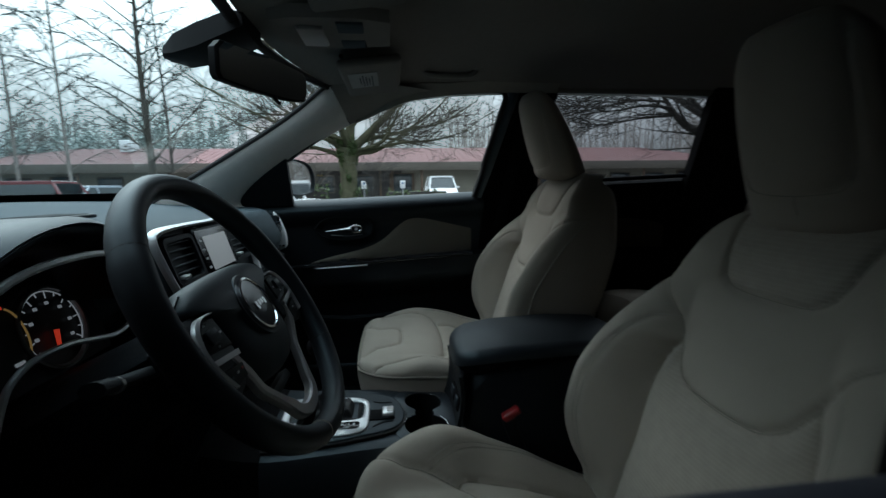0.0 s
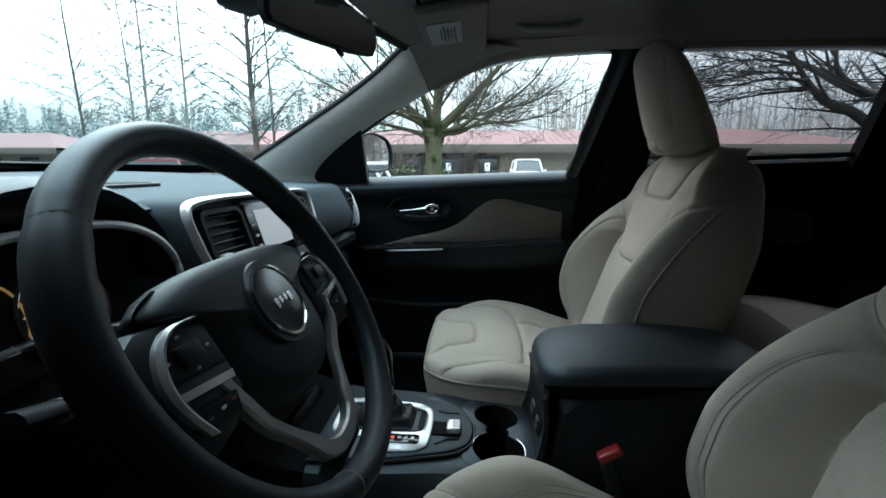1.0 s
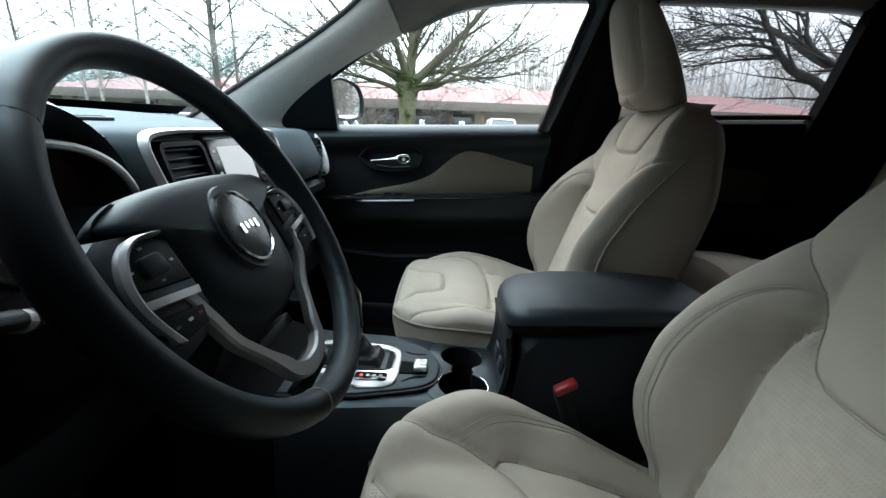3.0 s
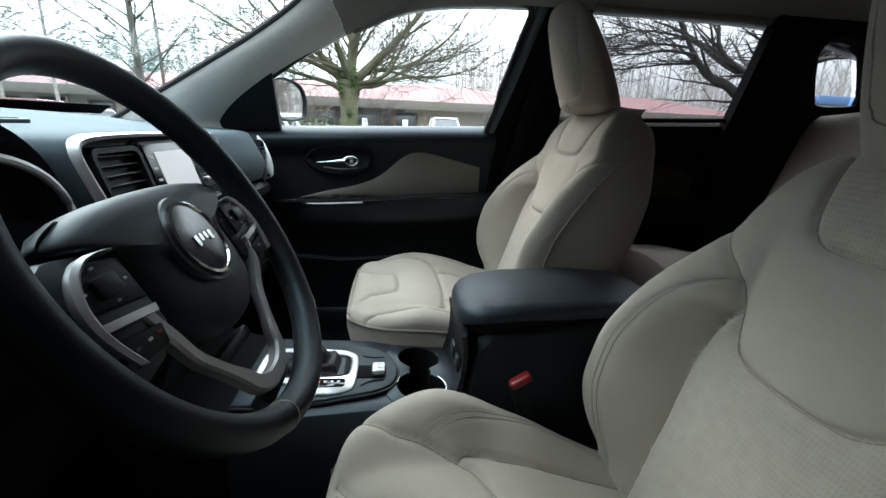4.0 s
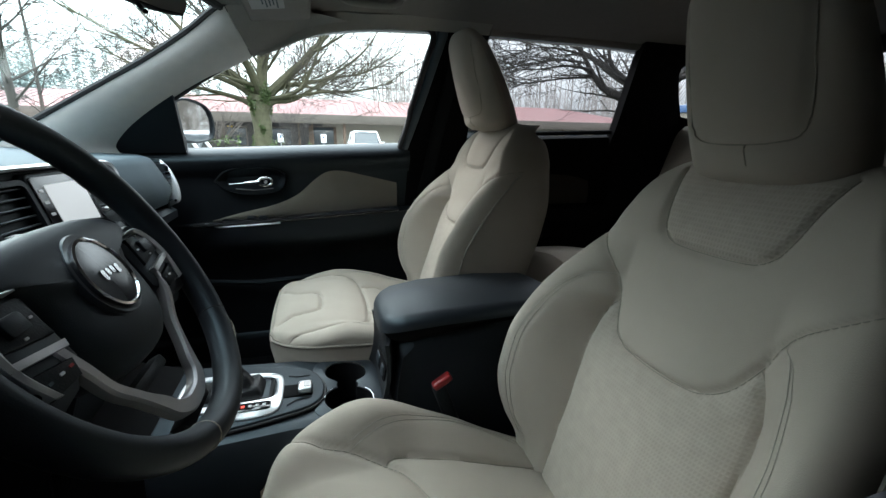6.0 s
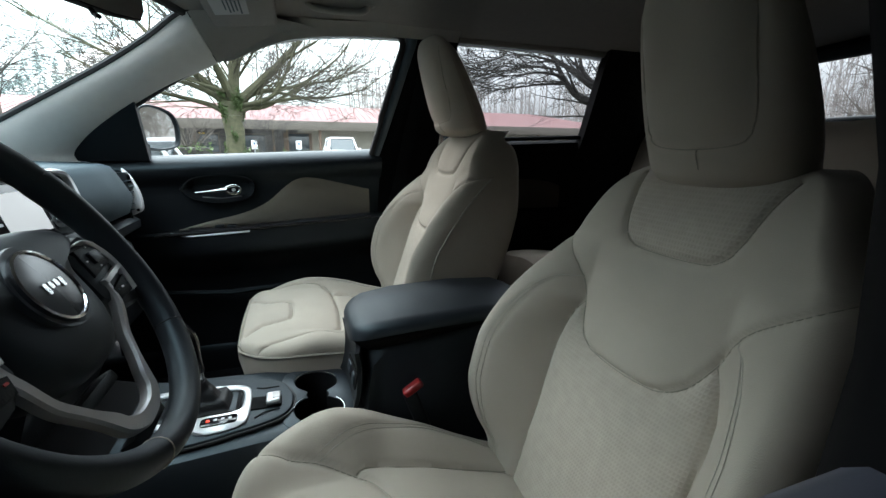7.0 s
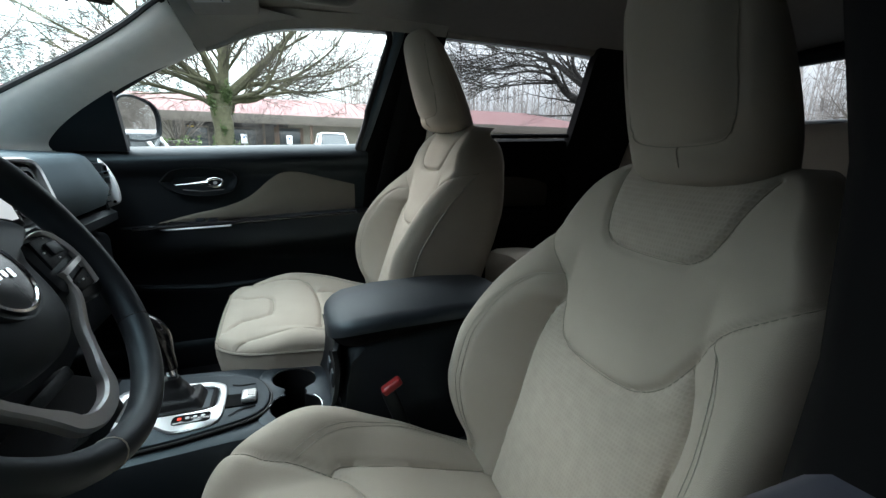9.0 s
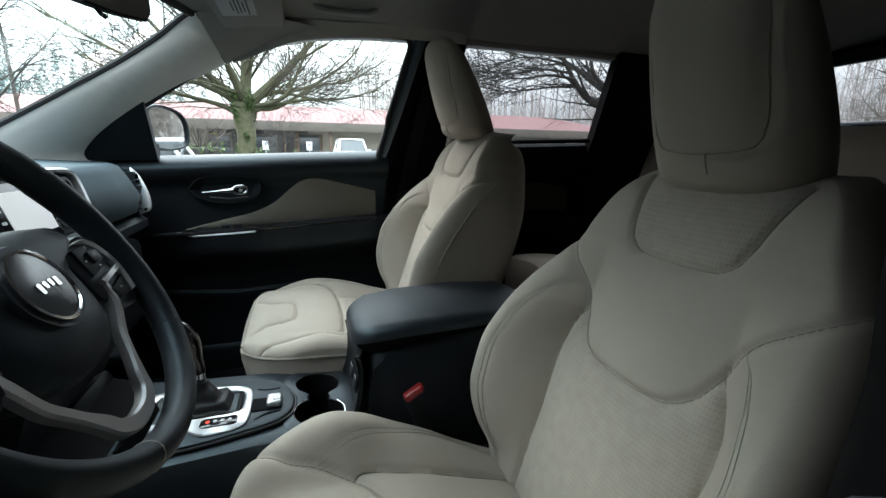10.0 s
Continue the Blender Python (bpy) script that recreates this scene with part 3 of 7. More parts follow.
# bonnet
bm = bmesh.new()
sheet(bm, [[(-0.98 - 0.9 * i / 8, -0.78 + 1.56 * j / 12, 1.13 - 0.02 * i / 8 - 0.10 * (i / 8) ** 2 - 0.05 * (2 * j / 12 - 1) ** 2) for j in range(13)] for i in range(9)], (0, 0, -0.03))
tagged(part("bonnet", bm, M_DARKPAINT), "dark painted car bonnet beyond the windscreen", "bonnet", kind="structure")


# ---- passenger's front door ----
def door_y(x, z):
    """Inner face of the front door's trim."""
    b, a = belt_z(x), arm_z(x)
    if z > b - 0.10:
        k = (b - z) / 0.10
        q = max(0.0, 1 - (b - z) / 0.055)
        return 0.720 + 0.036 * (1 - math.sqrt(1 - q * q)) - 0.020 * math.sin(math.pi * min(1, k * 1.1)) + 0.010 * k
    y = 0.732
    w = 0.075 * sstep(-0.30, -0.05, x)
    if z > a + 0.004:
        return y
    if z > a - 0.055:
        return y - w
    t = sstep(a - 0.055, a - 0.16, z)
    return y - w * (1 - t) - 0.01 * sstep(0.75, 0.5, z)


door = tagged(new("door_1"), "black closed passenger door with beige insert and chrome handle", "car door", kind="structure")
xs = list(np.linspace(-0.345, 0.525, 30))
bm = bmesh.new()
rows = []
for x in xs:
    b, a = belt_z(x), arm_z(x)
    zs = [b, b - 0.001, b - 0.003, b - 0.006, b - 0.010, b - 0.016, b - 0.024, b - 0.034, b - 0.045] + [b - 0.10 * k / 8 for k in range(5, 9)] + [b - 0.10 - (b - 0.105 - a) * k / 6 for k in range(1, 7)] + [a, a - 0.001, a - 0.012, a - 0.03, a - 0.055, a - 0.075, a - 0.10, a - 0.13, a - 0.16, 0.68, 0.6, 0.52, 0.46]
    row = [(x, 0.790, b - 0.001), (x, 0.762, b + 0.001)]
    for z in zs:
        y = door_y(x, z)
        row.append((x, y, z))
    rows.append(row)
sheet(bm, rows, (0, 0.06, 0))
part("trim_panel", bm, M_SOFT, door)
bm = bmesh.new()
rows = [[(x, 0.83 + 0.06 * math.sin(math.pi * min(1, (b - 0.42) and (z - 0.42) / (b - 0.42))), z) for z in np.linspace(0.42, b, 10)] for x in np.linspace(-0.40, 0.62, 10) for b in (belt_z(x),)]
sheet(bm, rows, (0, 0.01, 0))
part("outer_skin", bm, M_DARKPAINT, door)

# beige upper insert with a swept wave for its top edge
top = spline([(-0.135, 0.917), (-0.05, 0.940), (0.06, 0.965), (0.135, 0.998), (0.19, 1.045), (0.235, 1.074), (0.285, 1.078), (0.36, 1.062), (0.478, 1.034)], 5)
bm = bmesh.new()
n = 40
rows = []
for i in range(n + 1):
    x = -0.135 + (0.478 + 0.135) * i / n
    zt = float(np.interp(x, [p[0] for p in top], [p[1] for p in top]))
    zb = arm_z(x) + 0.006
    zt = max(zt, zb + 0.004)
    rows.append([(x, door_y(x, zb + (zt - zb) * k / 6) - 0.003 - 0.006 * math.sin(math.pi * k / 6) ** 0.5, zb + (zt - zb) * k / 6) for k in range(7)])
sheet(bm, rows, (0, 0.012, 0))
part("insert", bm, M_INSERT, door, "beige padded door insert")

# armrest strip, switch panel, pull
bm = bmesh.new()
tube(bm, [(x, 0.6535 + 0.010 * sstep(0.05, -0.15, x) + 0.02 * sstep(-0.09, -0.15, x), arm_z(x) - 0.004 + 0.010 * sstep(-0.10, -0.15, x)) for x in np.linspace(-0.150, 0.078, 16)], 0.0035, 8)
part("bright_strip", bm, M_SILVER, door, "thin silver strip")
bm = bmesh.new()
tube(bm, [(x, 0.656 + 0.012 * sstep(0.05, -0.18, x), arm_z(x) + 0.004) for x in np.linspace(-0.19, 0.47, 22)], 0.0055, 8)
part("armrest_edge", bm, M_GLOSSBLACK, door)
bm = bmesh.new()
rbox(bm, (0.0, 0.690, arm_z(0) + 0.006), (0.20, 0.05, 0.010), 0.004)
part("switch_panel", bm, M_GLOSSBLACK, door)
for k in range(2):
    bm = bmesh.new()
    rbox(bm, (-0.012 + 0.036 * k, 0.688, arm_z(0) + 0.014), (0.026, 0.024, 0.010), 0.003)
    part("window_switch", bm, M_HARD, door)
bm = bmesh.new()
rows = [[(x, y, arm_z(x) + h * sstep(0.10, 0.22, x)) for y, h in ((0.724, 0.006), (0.715, 0.010), (0.69, 0.011), (0.672, 0.009), (0.660, 0.003))] for x in np.linspace(0.10, 0.475, 20)]
sheet(bm, rows, (0, 0, -0.008))
part("armrest_pad", bm, M_SOFT, door)
bm = bmesh.new()
tube(bm, [(-0.22, 0.715, 0.715), (0.0, 0.690, 0.705), (0.22, 0.695, 0.715)], 0.010, 8)
part("pocket_lip", bm, M_HARD, door)

# door handle in its dish
hc = (0.003, 1.047)
bm = bmesh.new()
o1 = [(-0.118, 1.047), (-0.085, 1.080), (-0.02, 1.092), (0.06, 1.088), (0.098, 1.072), (0.105, 1.050), (0.09, 1.020), (0.04, 1.004), (-0.03, 1.003), (-0.09, 1.020)]
o1 = [tuple(p) for p in spline(o1 + [o1[0]], 4)][:-1]
rings = []
for k, (sc, yy) in enumerate(((1.0, 0.733), (1.0, 0.714), (0.95, 0.706), (0.90, 0.709), (0.84, 0.722), (0.74, 0.730))):
    rings.append([(hc[0] + (u - hc[0]) * sc, yy, hc[1] + (v - hc[1]) * sc) for u, v in o1])
loft(bm, rings)
part("handle_dish", bm, M_HARD, door)
bm = bmesh.new()
# a tapered lever that opens into an oval eye
pts = [(-0.071, 0.704, 1.037), (-0.04, 0.697, 1.040), (-0.015, 0.693, 1.0425), (0.008, 0.690, 1.0445), (0.020, 0.690, 1.045)]
tube(bm, spline(pts, 5), [0.0045 + 0.0045 * sstep(0.2, 0.8, k / 20) + 0.003 * sstep(0.75, 1.0, k / 20) for k in range(21)], 12, flat=0.85)
hnd = part("handle", bm, M_CHROME, door, "chrome door pull handle")
bm = bmesh.new()
eye = [(0.037 + 0.0215 * math.cos(2 * math.pi * k / 28), 0.690 + 0.004 * math.cos(2 * math.pi * k / 28), 1.0455 + 0.0125 * math.sin(2 * math.pi * k / 28) * (1 + 0.12 * math.cos(2 * math.pi * k / 28))) for k in range(29)]
tube(bm, eye, 0.0050, 10)
part("handle_eye", bm, M_CHROME, hnd)
bm = bmesh.new()
tube(bm, [(0.036, 0.697, 1.0455), (0.036, 0.689, 1.0455)], 0.0115, 16)
part("eye_recess", bm, M_HARD, hnd)
bm = bmesh.new()
tube(bm, [(0.040, 0.690, 1.0455), (0.040, 0.683, 1.0455)], 0.0055, 14)
part("lock_knob", bm, M_SILVER, hnd)
bm = bmesh.new()
tube(bm, [(-0.055, 0.716, 1.022), (0.0, 0.711, 1.017), (0.06, 0.713, 1.022)], 0.002, 6)
part("dish_edge", bm, M_GREYTRIM, door)

# sail panel, window pane and frame
bm = bmesh.new()
plate(bm, [(-0.40, 1.135), (-0.185, 1.135), (-0.185, 1.300), (-0.27, 1.255), (-0.33, 1.215), (-0.385, 1.165)], on_glass(1, -0.028), 0.03, 0.004)
part("sail_panel", bm, M_HARD, door)
bm = bmesh.new()
plate(bm, [(-0.24, 1.10), (0.53, 1.10), (0.61, 1.52), (0.40, 1.53), (0.20, 1.50), (0.05, 1.45), (-0.24, 1.285)], on_glass(1, 0.012), 0.004)
wpane = part("window_pane", bm, G_FRONT, door, "clear door window pane")
wpane.visible_shadow = False
bm = bmesh.new()
fr = [(0.483, 1.150), (0.512, 1.25), (0.538, 1.343), (0.560, 1.43), (0.574, 1.480), (0.568, 1.503), (0.545, 1.513), (0.46, 1.514), (0.36, 1.506), (0.233, 1.486), (0.15, 1.465), (0.06, 1.428), (-0.06, 1.367), (-0.19, 1.287)]
tube(bm, [(u, glass_y(v) - 0.006, v) for u, v in [(p[0] + 0.006 * (1 if i < 5 else 0), p[1] + 0.007 * (0 if i < 4 else 1)) for i, p in enumerate(spline(fr, 4)[::1])]], 0.010, 8)
part("window_seal", bm, M_RUBBER, door)
bm = bmesh.new()
rows = []
for z in np.linspace(1.14, 1.53, 12):
    x = float(np.interp(z, [1.150, 1.25, 1.343, 1.43, 1.50], [0.487, 0.515, 0.542, 0.565, 0.585]))
    rows.append([(x + dx, glass_y(z) + dy, z) for dx, dy in ((0.0, 0.006), (0.002, -0.004), (0.007, -0.012), (0.014, -0.018), (0.022, -0.020), (0.032, -0.018), (0.042, -0.002))])
sheet(bm, rows, (0, 0.02, 0))
part("window_frame", bm, M_FRAME, door, "dark satin metal window frame")


# ---- rear doors ----
def rear_door(s, nm, lab):
    d = tagged(new(nm), lab, "car door", kind="structure")
    bm = bmesh.new()
    rows = []
    for x in np.linspace(0.76, 1.38, 14):
        b = 1.185 + 0.038 * (x - 0.5)
        rows.append([(x, s * y, z) for y, z in ((0.76, b), (0.722, b), (0.705, b - 0.01), (0.698, b - 0.04), (0.715, b - 0.11), (0.725, 1.02), (0.725, 0.93), (0.655, 0.925), (0.65, 0.88), (0.72, 0.80), (0.71, 0.6), (0.70, 0.46))])
    sheet(bm, rows, (0, s * 0.05, 0))
    part("trim_panel", bm, M_MATTE, d)
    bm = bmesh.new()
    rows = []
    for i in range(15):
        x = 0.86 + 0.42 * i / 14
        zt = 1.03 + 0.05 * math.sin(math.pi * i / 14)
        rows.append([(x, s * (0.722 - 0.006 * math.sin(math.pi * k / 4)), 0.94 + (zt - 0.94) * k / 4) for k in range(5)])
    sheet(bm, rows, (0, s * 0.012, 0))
    part("insert", bm, M_INSERT_SHADED, d, "beige padded door insert")
    bm = bmesh.new()
    plate(bm, [(0.74, 1.15), (1.40, 1.18), (1.40, 1.54), (0.74, 1.54)], on_glass(s, 0.010), 0.004)
    g = part("window_pane", bm, G_REAR, d, "dark tinted window pane")
    bm = bmesh.new()
    rows = [[(0.70 + 0.72 * i / 6, s * (0.83 + 0.05 * math.sin(math.pi * k / 6)), 0.42 + 0.76 * k / 6) for k in range(7)] for i in range(7)]
    sheet(bm, rows, (0, s * 0.01, 0))
    part("outer_skin", bm, M_DARKPAINT, d)
    bm = bmesh.new()
    tube(bm, [(0.78, s * (glass_y(1.20) - 0.008), 1.2075), (1.05, s * (glass_y(1.21) - 0.008), 1.2165), (1.345, s * (glass_y(1.22) - 0.008), 1.2275)], 0.008, 8)
    part("belt_seal", bm, M_MATTE, d)


rear_door(1, "door_2", "black closed rear door with a dark tinted window")
rear_door(-1, "door_3", "black closed rear door with a dark tinted window")
for s, nm in ((1, "body_side_1"), (-1, "body_side_2")):
    bm = bmesh.new()
    rows = [[(1.42 + 0.95 * i / 6, s * (0.80 + 0.06 * math.sin(math.pi * k / 6)), 0.42 + 0.80 * k / 6) for k in range(7)] for i in range(7)]
    sheet(bm, rows, (0, s * 0.02, 0))
    tagged(part(nm, bm, M_DARKPAINT), "dark painted rear body side", "body side", kind="structure")
    bm = bmesh.new()
    rows = [[(-1.85 + 1.45 * i / 6, s * (0.80 + 0.07 * math.sin(math.pi * k / 6)), 0.45 + 0.60 * k / 6) for k in range(7)] for i in range(7)]
    sheet(bm, rows, (0, s * 0.02, 0))
    tagged(part(nm + "_front", bm, M_DARKPAINT), "dark painted front wing", "wing", kind="structure")


# driver's door, standing open on its hinges ahead of the opening
od = tagged(new("door_4"), "dark painted driver's door standing wide open", "car door", kind="structure")
od.location = (-0.42, -0.84, 0.0)
od.rotation_euler = (0, 0, radians(-66))
bm = bmesh.new()
rows = [[(x, 0.03 * math.sin(math.pi * k / 6), 0.42 + 0.73 * k / 6) for k in range(7)] for x in np.linspace(0.0, 1.0, 8)]
sheet(bm, rows, (0, -0.06, 0))
part("outer_skin", bm, M_DARKPAINT, od)
bm = bmesh.new()
rows = [[(x, 0.05 + y, z) for y, z in ((0.0, 1.15), (0.035, 1.12), (0.02, 1.03), (0.08, 0.92), (0.075, 0.87), (0.02, 0.78), (0.02, 0.45))] for x in np.linspace(0.04, 0.94, 8)]
sheet(bm, rows, (0, -0.04, 0))
part("trim_panel", bm, M_SOFT, od)
bm = bmesh.new()
tube(bm, spline([(0.05, 0.0, 1.13), (0.28, 0.05, 1.30), (0.50, 0.10, 1.44), (0.75, 0.13, 1.51), (0.95, 0.12, 1.50), (0.99, 0.08, 1.36), (0.96, 0.0, 1.14)], 4), 0.02, 8)
part("window_frame", bm, M_HARD, od)

# ---- seats ----
def both_sides(half):
    """A line given from its middle outwards, carried on to the other side."""
    return [(-u, v) for u, v in half[:0:-1]] + half


PATCH = both_sides([(0.0, 1.103), (0.040, 1.104), (0.066, 1.108), (0.084, 1.121), (0.094, 1.143), (0.101, 1.170), (0.112, 1.205)])
YOKE = both_sides([(0.0, 0.942), (0.045, 0.944), (0.074, 0.950), (0.100, 0.969), (0.120, 1.006), (0.132, 1.035), (0.150, 1.058), (0.175, 1.078), (0.215, 1.108)])
INSERT_R = [(0.118, 1.002), (0.132, 0.985), (0.142, 0.957), (0.146, 0.920), (0.143, 0.85), (0.137, 0.77), (0.130, 0.66)]
BOLSTER_R = [(0.134, 1.040), (0.160, 1.036), (0.184, 1.012), (0.202, 0.970), (0.210, 0.915), (0.209, 0.855), (0.201, 0.795), (0.186, 0.735), (0.165, 0.67)]


HEAD_U = [(-0.077, 1.44), (-0.080, 1.36), (-0.080, 1.30), (-0.076, 1.270), (-0.060, 1.253), (0, 1.247), (0.060, 1.253), (0.076, 1.270), (0.080, 1.30), (0.080, 1.36), (0.077, 1.44)]
HEAD_W = curve1([(0.0, 0.100), (0.12, 0.112), (0.30, 0.117), (0.55, 0.112), (0.80, 0.100), (1.0, 0.086)])
HEAD_T = [(-0.014, 1.247), (-0.015, 1.235), (-0.016, 1.222)]


def flip(line):
    return [(-a, b) for a, b in line]


BACK_W = curve1([(0.58, 0.172), (0.66, 0.202), (0.74, 0.236), (0.82, 0.257), (0.92, 0.260), (1.00, 0.250), (1.06, 0.229), (1.11, 0.208), (1.165, 0.190)])
BACK_B = curve1([(0.64, 0.0), (0.71, 0.016), (0.76, 0.052), (0.80, 0.075), (0.85, 0.092), (0.91, 0.097), (0.97, 0.083), (1.03, 0.054), (1.08, 0.020), (1.12, 0.0)])
INS_W = curve1([(0.58, 0.125), (0.66, 0.130), (0.77, 0.138), (0.85, 0.144), (0.92, 0.147), (0.957, 0.143), (0.985, 0.133), (1.01, 0.122), (1.08, 0.12)])
RIDGE_W = curve1([(0.58, 0.165), (0.66, 0.186), (0.74, 0.214), (0.80, 0.232), (0.88, 0.240), (0.96, 0.234), (1.03, 0.214), (1.08, 0.195)])


def back_x(y, z):
    """Front face of the backrest: reclined, with wrap-round side bolsters."""
    x = 0.575 + 0.35 * (z - 0.86)
    x -= 0.010 * (1 - min(1.0, abs(y) / INS_W(z)) ** 2) * sstep(0.60, 0.75, z) * sstep(1.02, 0.95, z)
    s = min(1.0, max(0.0, (abs(y) - INS_W(z)) / (RIDGE_W(z) - INS_W(z))))
    x -= BACK_B(z) * math.sin(math.pi / 2 * s) ** 1.1
    return x


PIPE = [(0.34, 0.702), (0.27, 0.708), (0.20, 0.712), (0.15, 0.711), (0.11, 0.709), (0.085, 0.708), (0.070, 0.707), (0.058, 0.706)]


def seam(surface, line, parent, nrm, name="seam", r=0.0008, lift=0.0019, mat=None):
    """A sewn seam lying in its groove."""
    bm = bmesh.new()
    tube(bm, [Vector(surface(*p)) + Vector(nrm) * lift for p in spline(line, 10)], r, 5)
    part(name, bm, mat or M_SEAM, parent)


def car_seat(at, label, mirror, head_back=0.0, cushion_at=(0.0, 0.0), head_up=0.0):
    """A bucket seat: cushion, backrest, headrest on posts, base and side shields."""
    st = thing("car_seat", at, label, "car seat", "front seats")
    seams = [PATCH, YOKE, INSERT_R, flip(INSERT_R)]
    fine = [BOLSTER_R, flip(BOLSTER_R), [(a * 1.035, b) for a, b in BOLSTER_R], [(-a * 1.035, b) for a, b in BOLSTER_R]]
    insert_poly = YOKE[4:13] + INSERT_R[1:] + flip(INSERT_R)[:0:-1]
    bm = bmesh.new()
    nz, nu = 170, 140

    def crown(z):
        q = min(1.0, max(0.0, (z - 1.120) / 0.105))
        return 1 - math.sqrt(1 - q * q)

    def surface(y, z):
        w = BACK_W(z) * (1 - 0.42 * crown(z))
        x = back_x(y, z)
        e = min(1.0, abs(y) / w)
        if e > 0.88:
            q = (e - 0.88) / 0.12
            x += 0.055 * (1 - math.sqrt(max(0.0, 1 - q * q)))
        d = min(seg_dist((y, z), s) for s in seams)
        x += 0.0060 * math.exp(-(d / 0.0040) ** 2) - 0.009 * (1 - math.exp(-d / 0.025))
        if z < 1.06:
            d2 = min(seg_dist((y, z), s) for s in fine)
            x += 0.0020 * math.exp(-(d2 / 0.0030) ** 2)
        x += 0.0014 * noise.noise(Vector((y * 14, z * 14, at[1] * 5))) + 0.003 * noise.noise(Vector((y * 5, z * 5, at[1] * 3)))
        x += 0.060 * crown(z)
        return x, y, z + 0.012 * (1 - (y / w) ** 2) * sstep(1.1, 1.225, z)
    rings = []
    for i in range(nz + 1):
        z = 0.58 + 0.57 * i / 130 if i <= 130 else 1.15 + 0.075 * math.sin((i - 130) / 40 * math.pi / 2)
        w = BACK_W(z) * (1 - 0.42 * crown(z))
        ring = []
        for j in range(nu + 1):
            u = -1 + 2 * j / nu
            y = w * math.sin(u * math.pi / 2 * 0.92) / math.sin(math.pi / 2 * 0.92)
            ring.append(surface(y, z))
        xb = 0.745 + 0.33 * (z - 0.84) - 0.085 * crown(z) - 0.02 * sstep(1.0, 1.18, z)
        back = []
        for k in range(1, 16):
            a = k / 16
            yy = w * math.cos(math.pi * a)
            back.append((max(xb - 0.055 * (1 - math.sin(math.pi * a) ** 0.5), back_x(0.9 * w, z) + 0.060 - 0.025 * crown(z)), yy, z - 0.030 * crown(z)))
        front = ring[-1][0]
        flank = [(front + (back[0][0] - front) * q, w * (1.0 + 0.012 * math.sin(math.pi * q)), z - 0.030 * crown(z) * q) for q in (0.06, 0.16, 0.34, 0.55, 0.76, 0.92)]
        ring += flank + back + [(x, -y, zz) for x, y, zz in flank[::-1]]
        rings.append(ring)
    vs = loft(bm, rings)
    for f in bm.faces:
        c = f.calc_center_median()
        if abs(c.y) < 0.17 and c.x < back_x(c.y, c.z) + 0.05 and len(f.verts) == 4:
            j = (c.y, c.z)
            if inside(j, insert_poly):
                f.material_index = 2
            elif mirror < 0 and inside(j, PATCH):
                f.material_index = 1
    b = part("backrest", bm, [M_SEAT, M_WEAVE, M_WEAVE_SOFT], st, "", sharp=75)
    for ln in seams:
        seam(surface, ln, b, (-1, 0, 0))
    for ln in fine:
        seam(surface, ln, b, (-1, 0, 0), "stitching", 0.0006, 0.0010, M_STITCH)
    # pale piping down both outer edges
    for s in (-1, 1):
        bm = bmesh.new()
        tube(bm, [Vector(surface(s * BACK_W(z), z)) + Vector((0.004, s * 0.001, 0)) for z in np.linspace(0.66, 1.10, 40)], 0.0022, 6)
        part("piping", bm, M_STITCH, b)
    # headrest
    hx = head_back
    bm = bmesh.new()
    rings = []
    for i in range(49):
        v = i / 48
        z = 1.190 + head_up + (0.280 - head_up) * v
        xf = hx + 0.658 - 0.100 * v + 0.030 * v * v
        xb = hx + 0.797 - 0.130 * v - 0.010 * (2 * v - 1) ** 2
        hw = HEAD_W(v)
        cap = math.sqrt(max(0.0, 1 - max(0, (v - 0.80) / 0.20) ** 2.2)) if v > 0.80 else math.sqrt(max(0.0, 1 - max(0, (0.10 - v) / 0.10) ** 2.2))
        k = 0.25 + 0.75 * cap
        cx, hd = (xf + xb) / 2, (xb - xf) / 2 * k
        hw *= 0.55 + 0.45 * cap
        ring = []
        for q in range(72):
            a = 2 * math.pi * q / 72
            ca, sa = math.cos(a), math.sin(a)
            px = cx - hd * math.copysign(abs(ca) ** (0.62 if ca > 0 else 0.8), ca)
            py = hw * math.copysign(abs(sa) ** 0.66, sa) * (1 - 0.10 * max(0, -ca))
            if ca > 0:
                px += 0.034 * (py / 0.13) ** 2
                d = min(seg_dist((py, z), HEAD_U), seg_dist((py, z), HEAD_T))
                px += 0.0040 * math.exp(-(d / 0.0040) ** 2) - 0.004 * (1 - math.exp(-d / 0.02))
            ring.append((px, py, z))
        rings.append(ring)
    loft(bm, rings)
    hr = part("headrest", bm, M_SEAT, st, "padded beige cloth headrest", sharp=75)
    face = [[p for k, p in enumerate(r) if k < 17 or k > 55] for r in rings]
    for line in (HEAD_U, HEAD_T):
        pts = []
        for y, z in spline(line, 5):
            r = face[min(48, max(0, round((z - 1.190 - head_up) / (0.280 - head_up) * 48)))]
            near = sorted(r, key=lambda p: abs(p[1] - y))[:2]
            wt = abs(near[0][1] - y) / max(1e-6, abs(near[0][1] - y) + abs(near[1][1] - y))
            pts.append((near[0][0] * (1 - wt) + near[1][0] * wt - 0.0004, y, z))
        bm = bmesh.new()
        tube(bm, pts, 0.0010, 5)
        part("seam", bm, M_SEAM, hr)
    for s in (-1, 1):
        bm = bmesh.new()
        tube(bm, [(hx + 0.735, s * 0.06, 1.12), (hx + 0.725, s * 0.06, 1.26)], 0.006, 10)
        part("headrest_post", bm, M_CHROME, st)
    # cushion
    driver = mirror < 0
    cx, cy = cushion_at
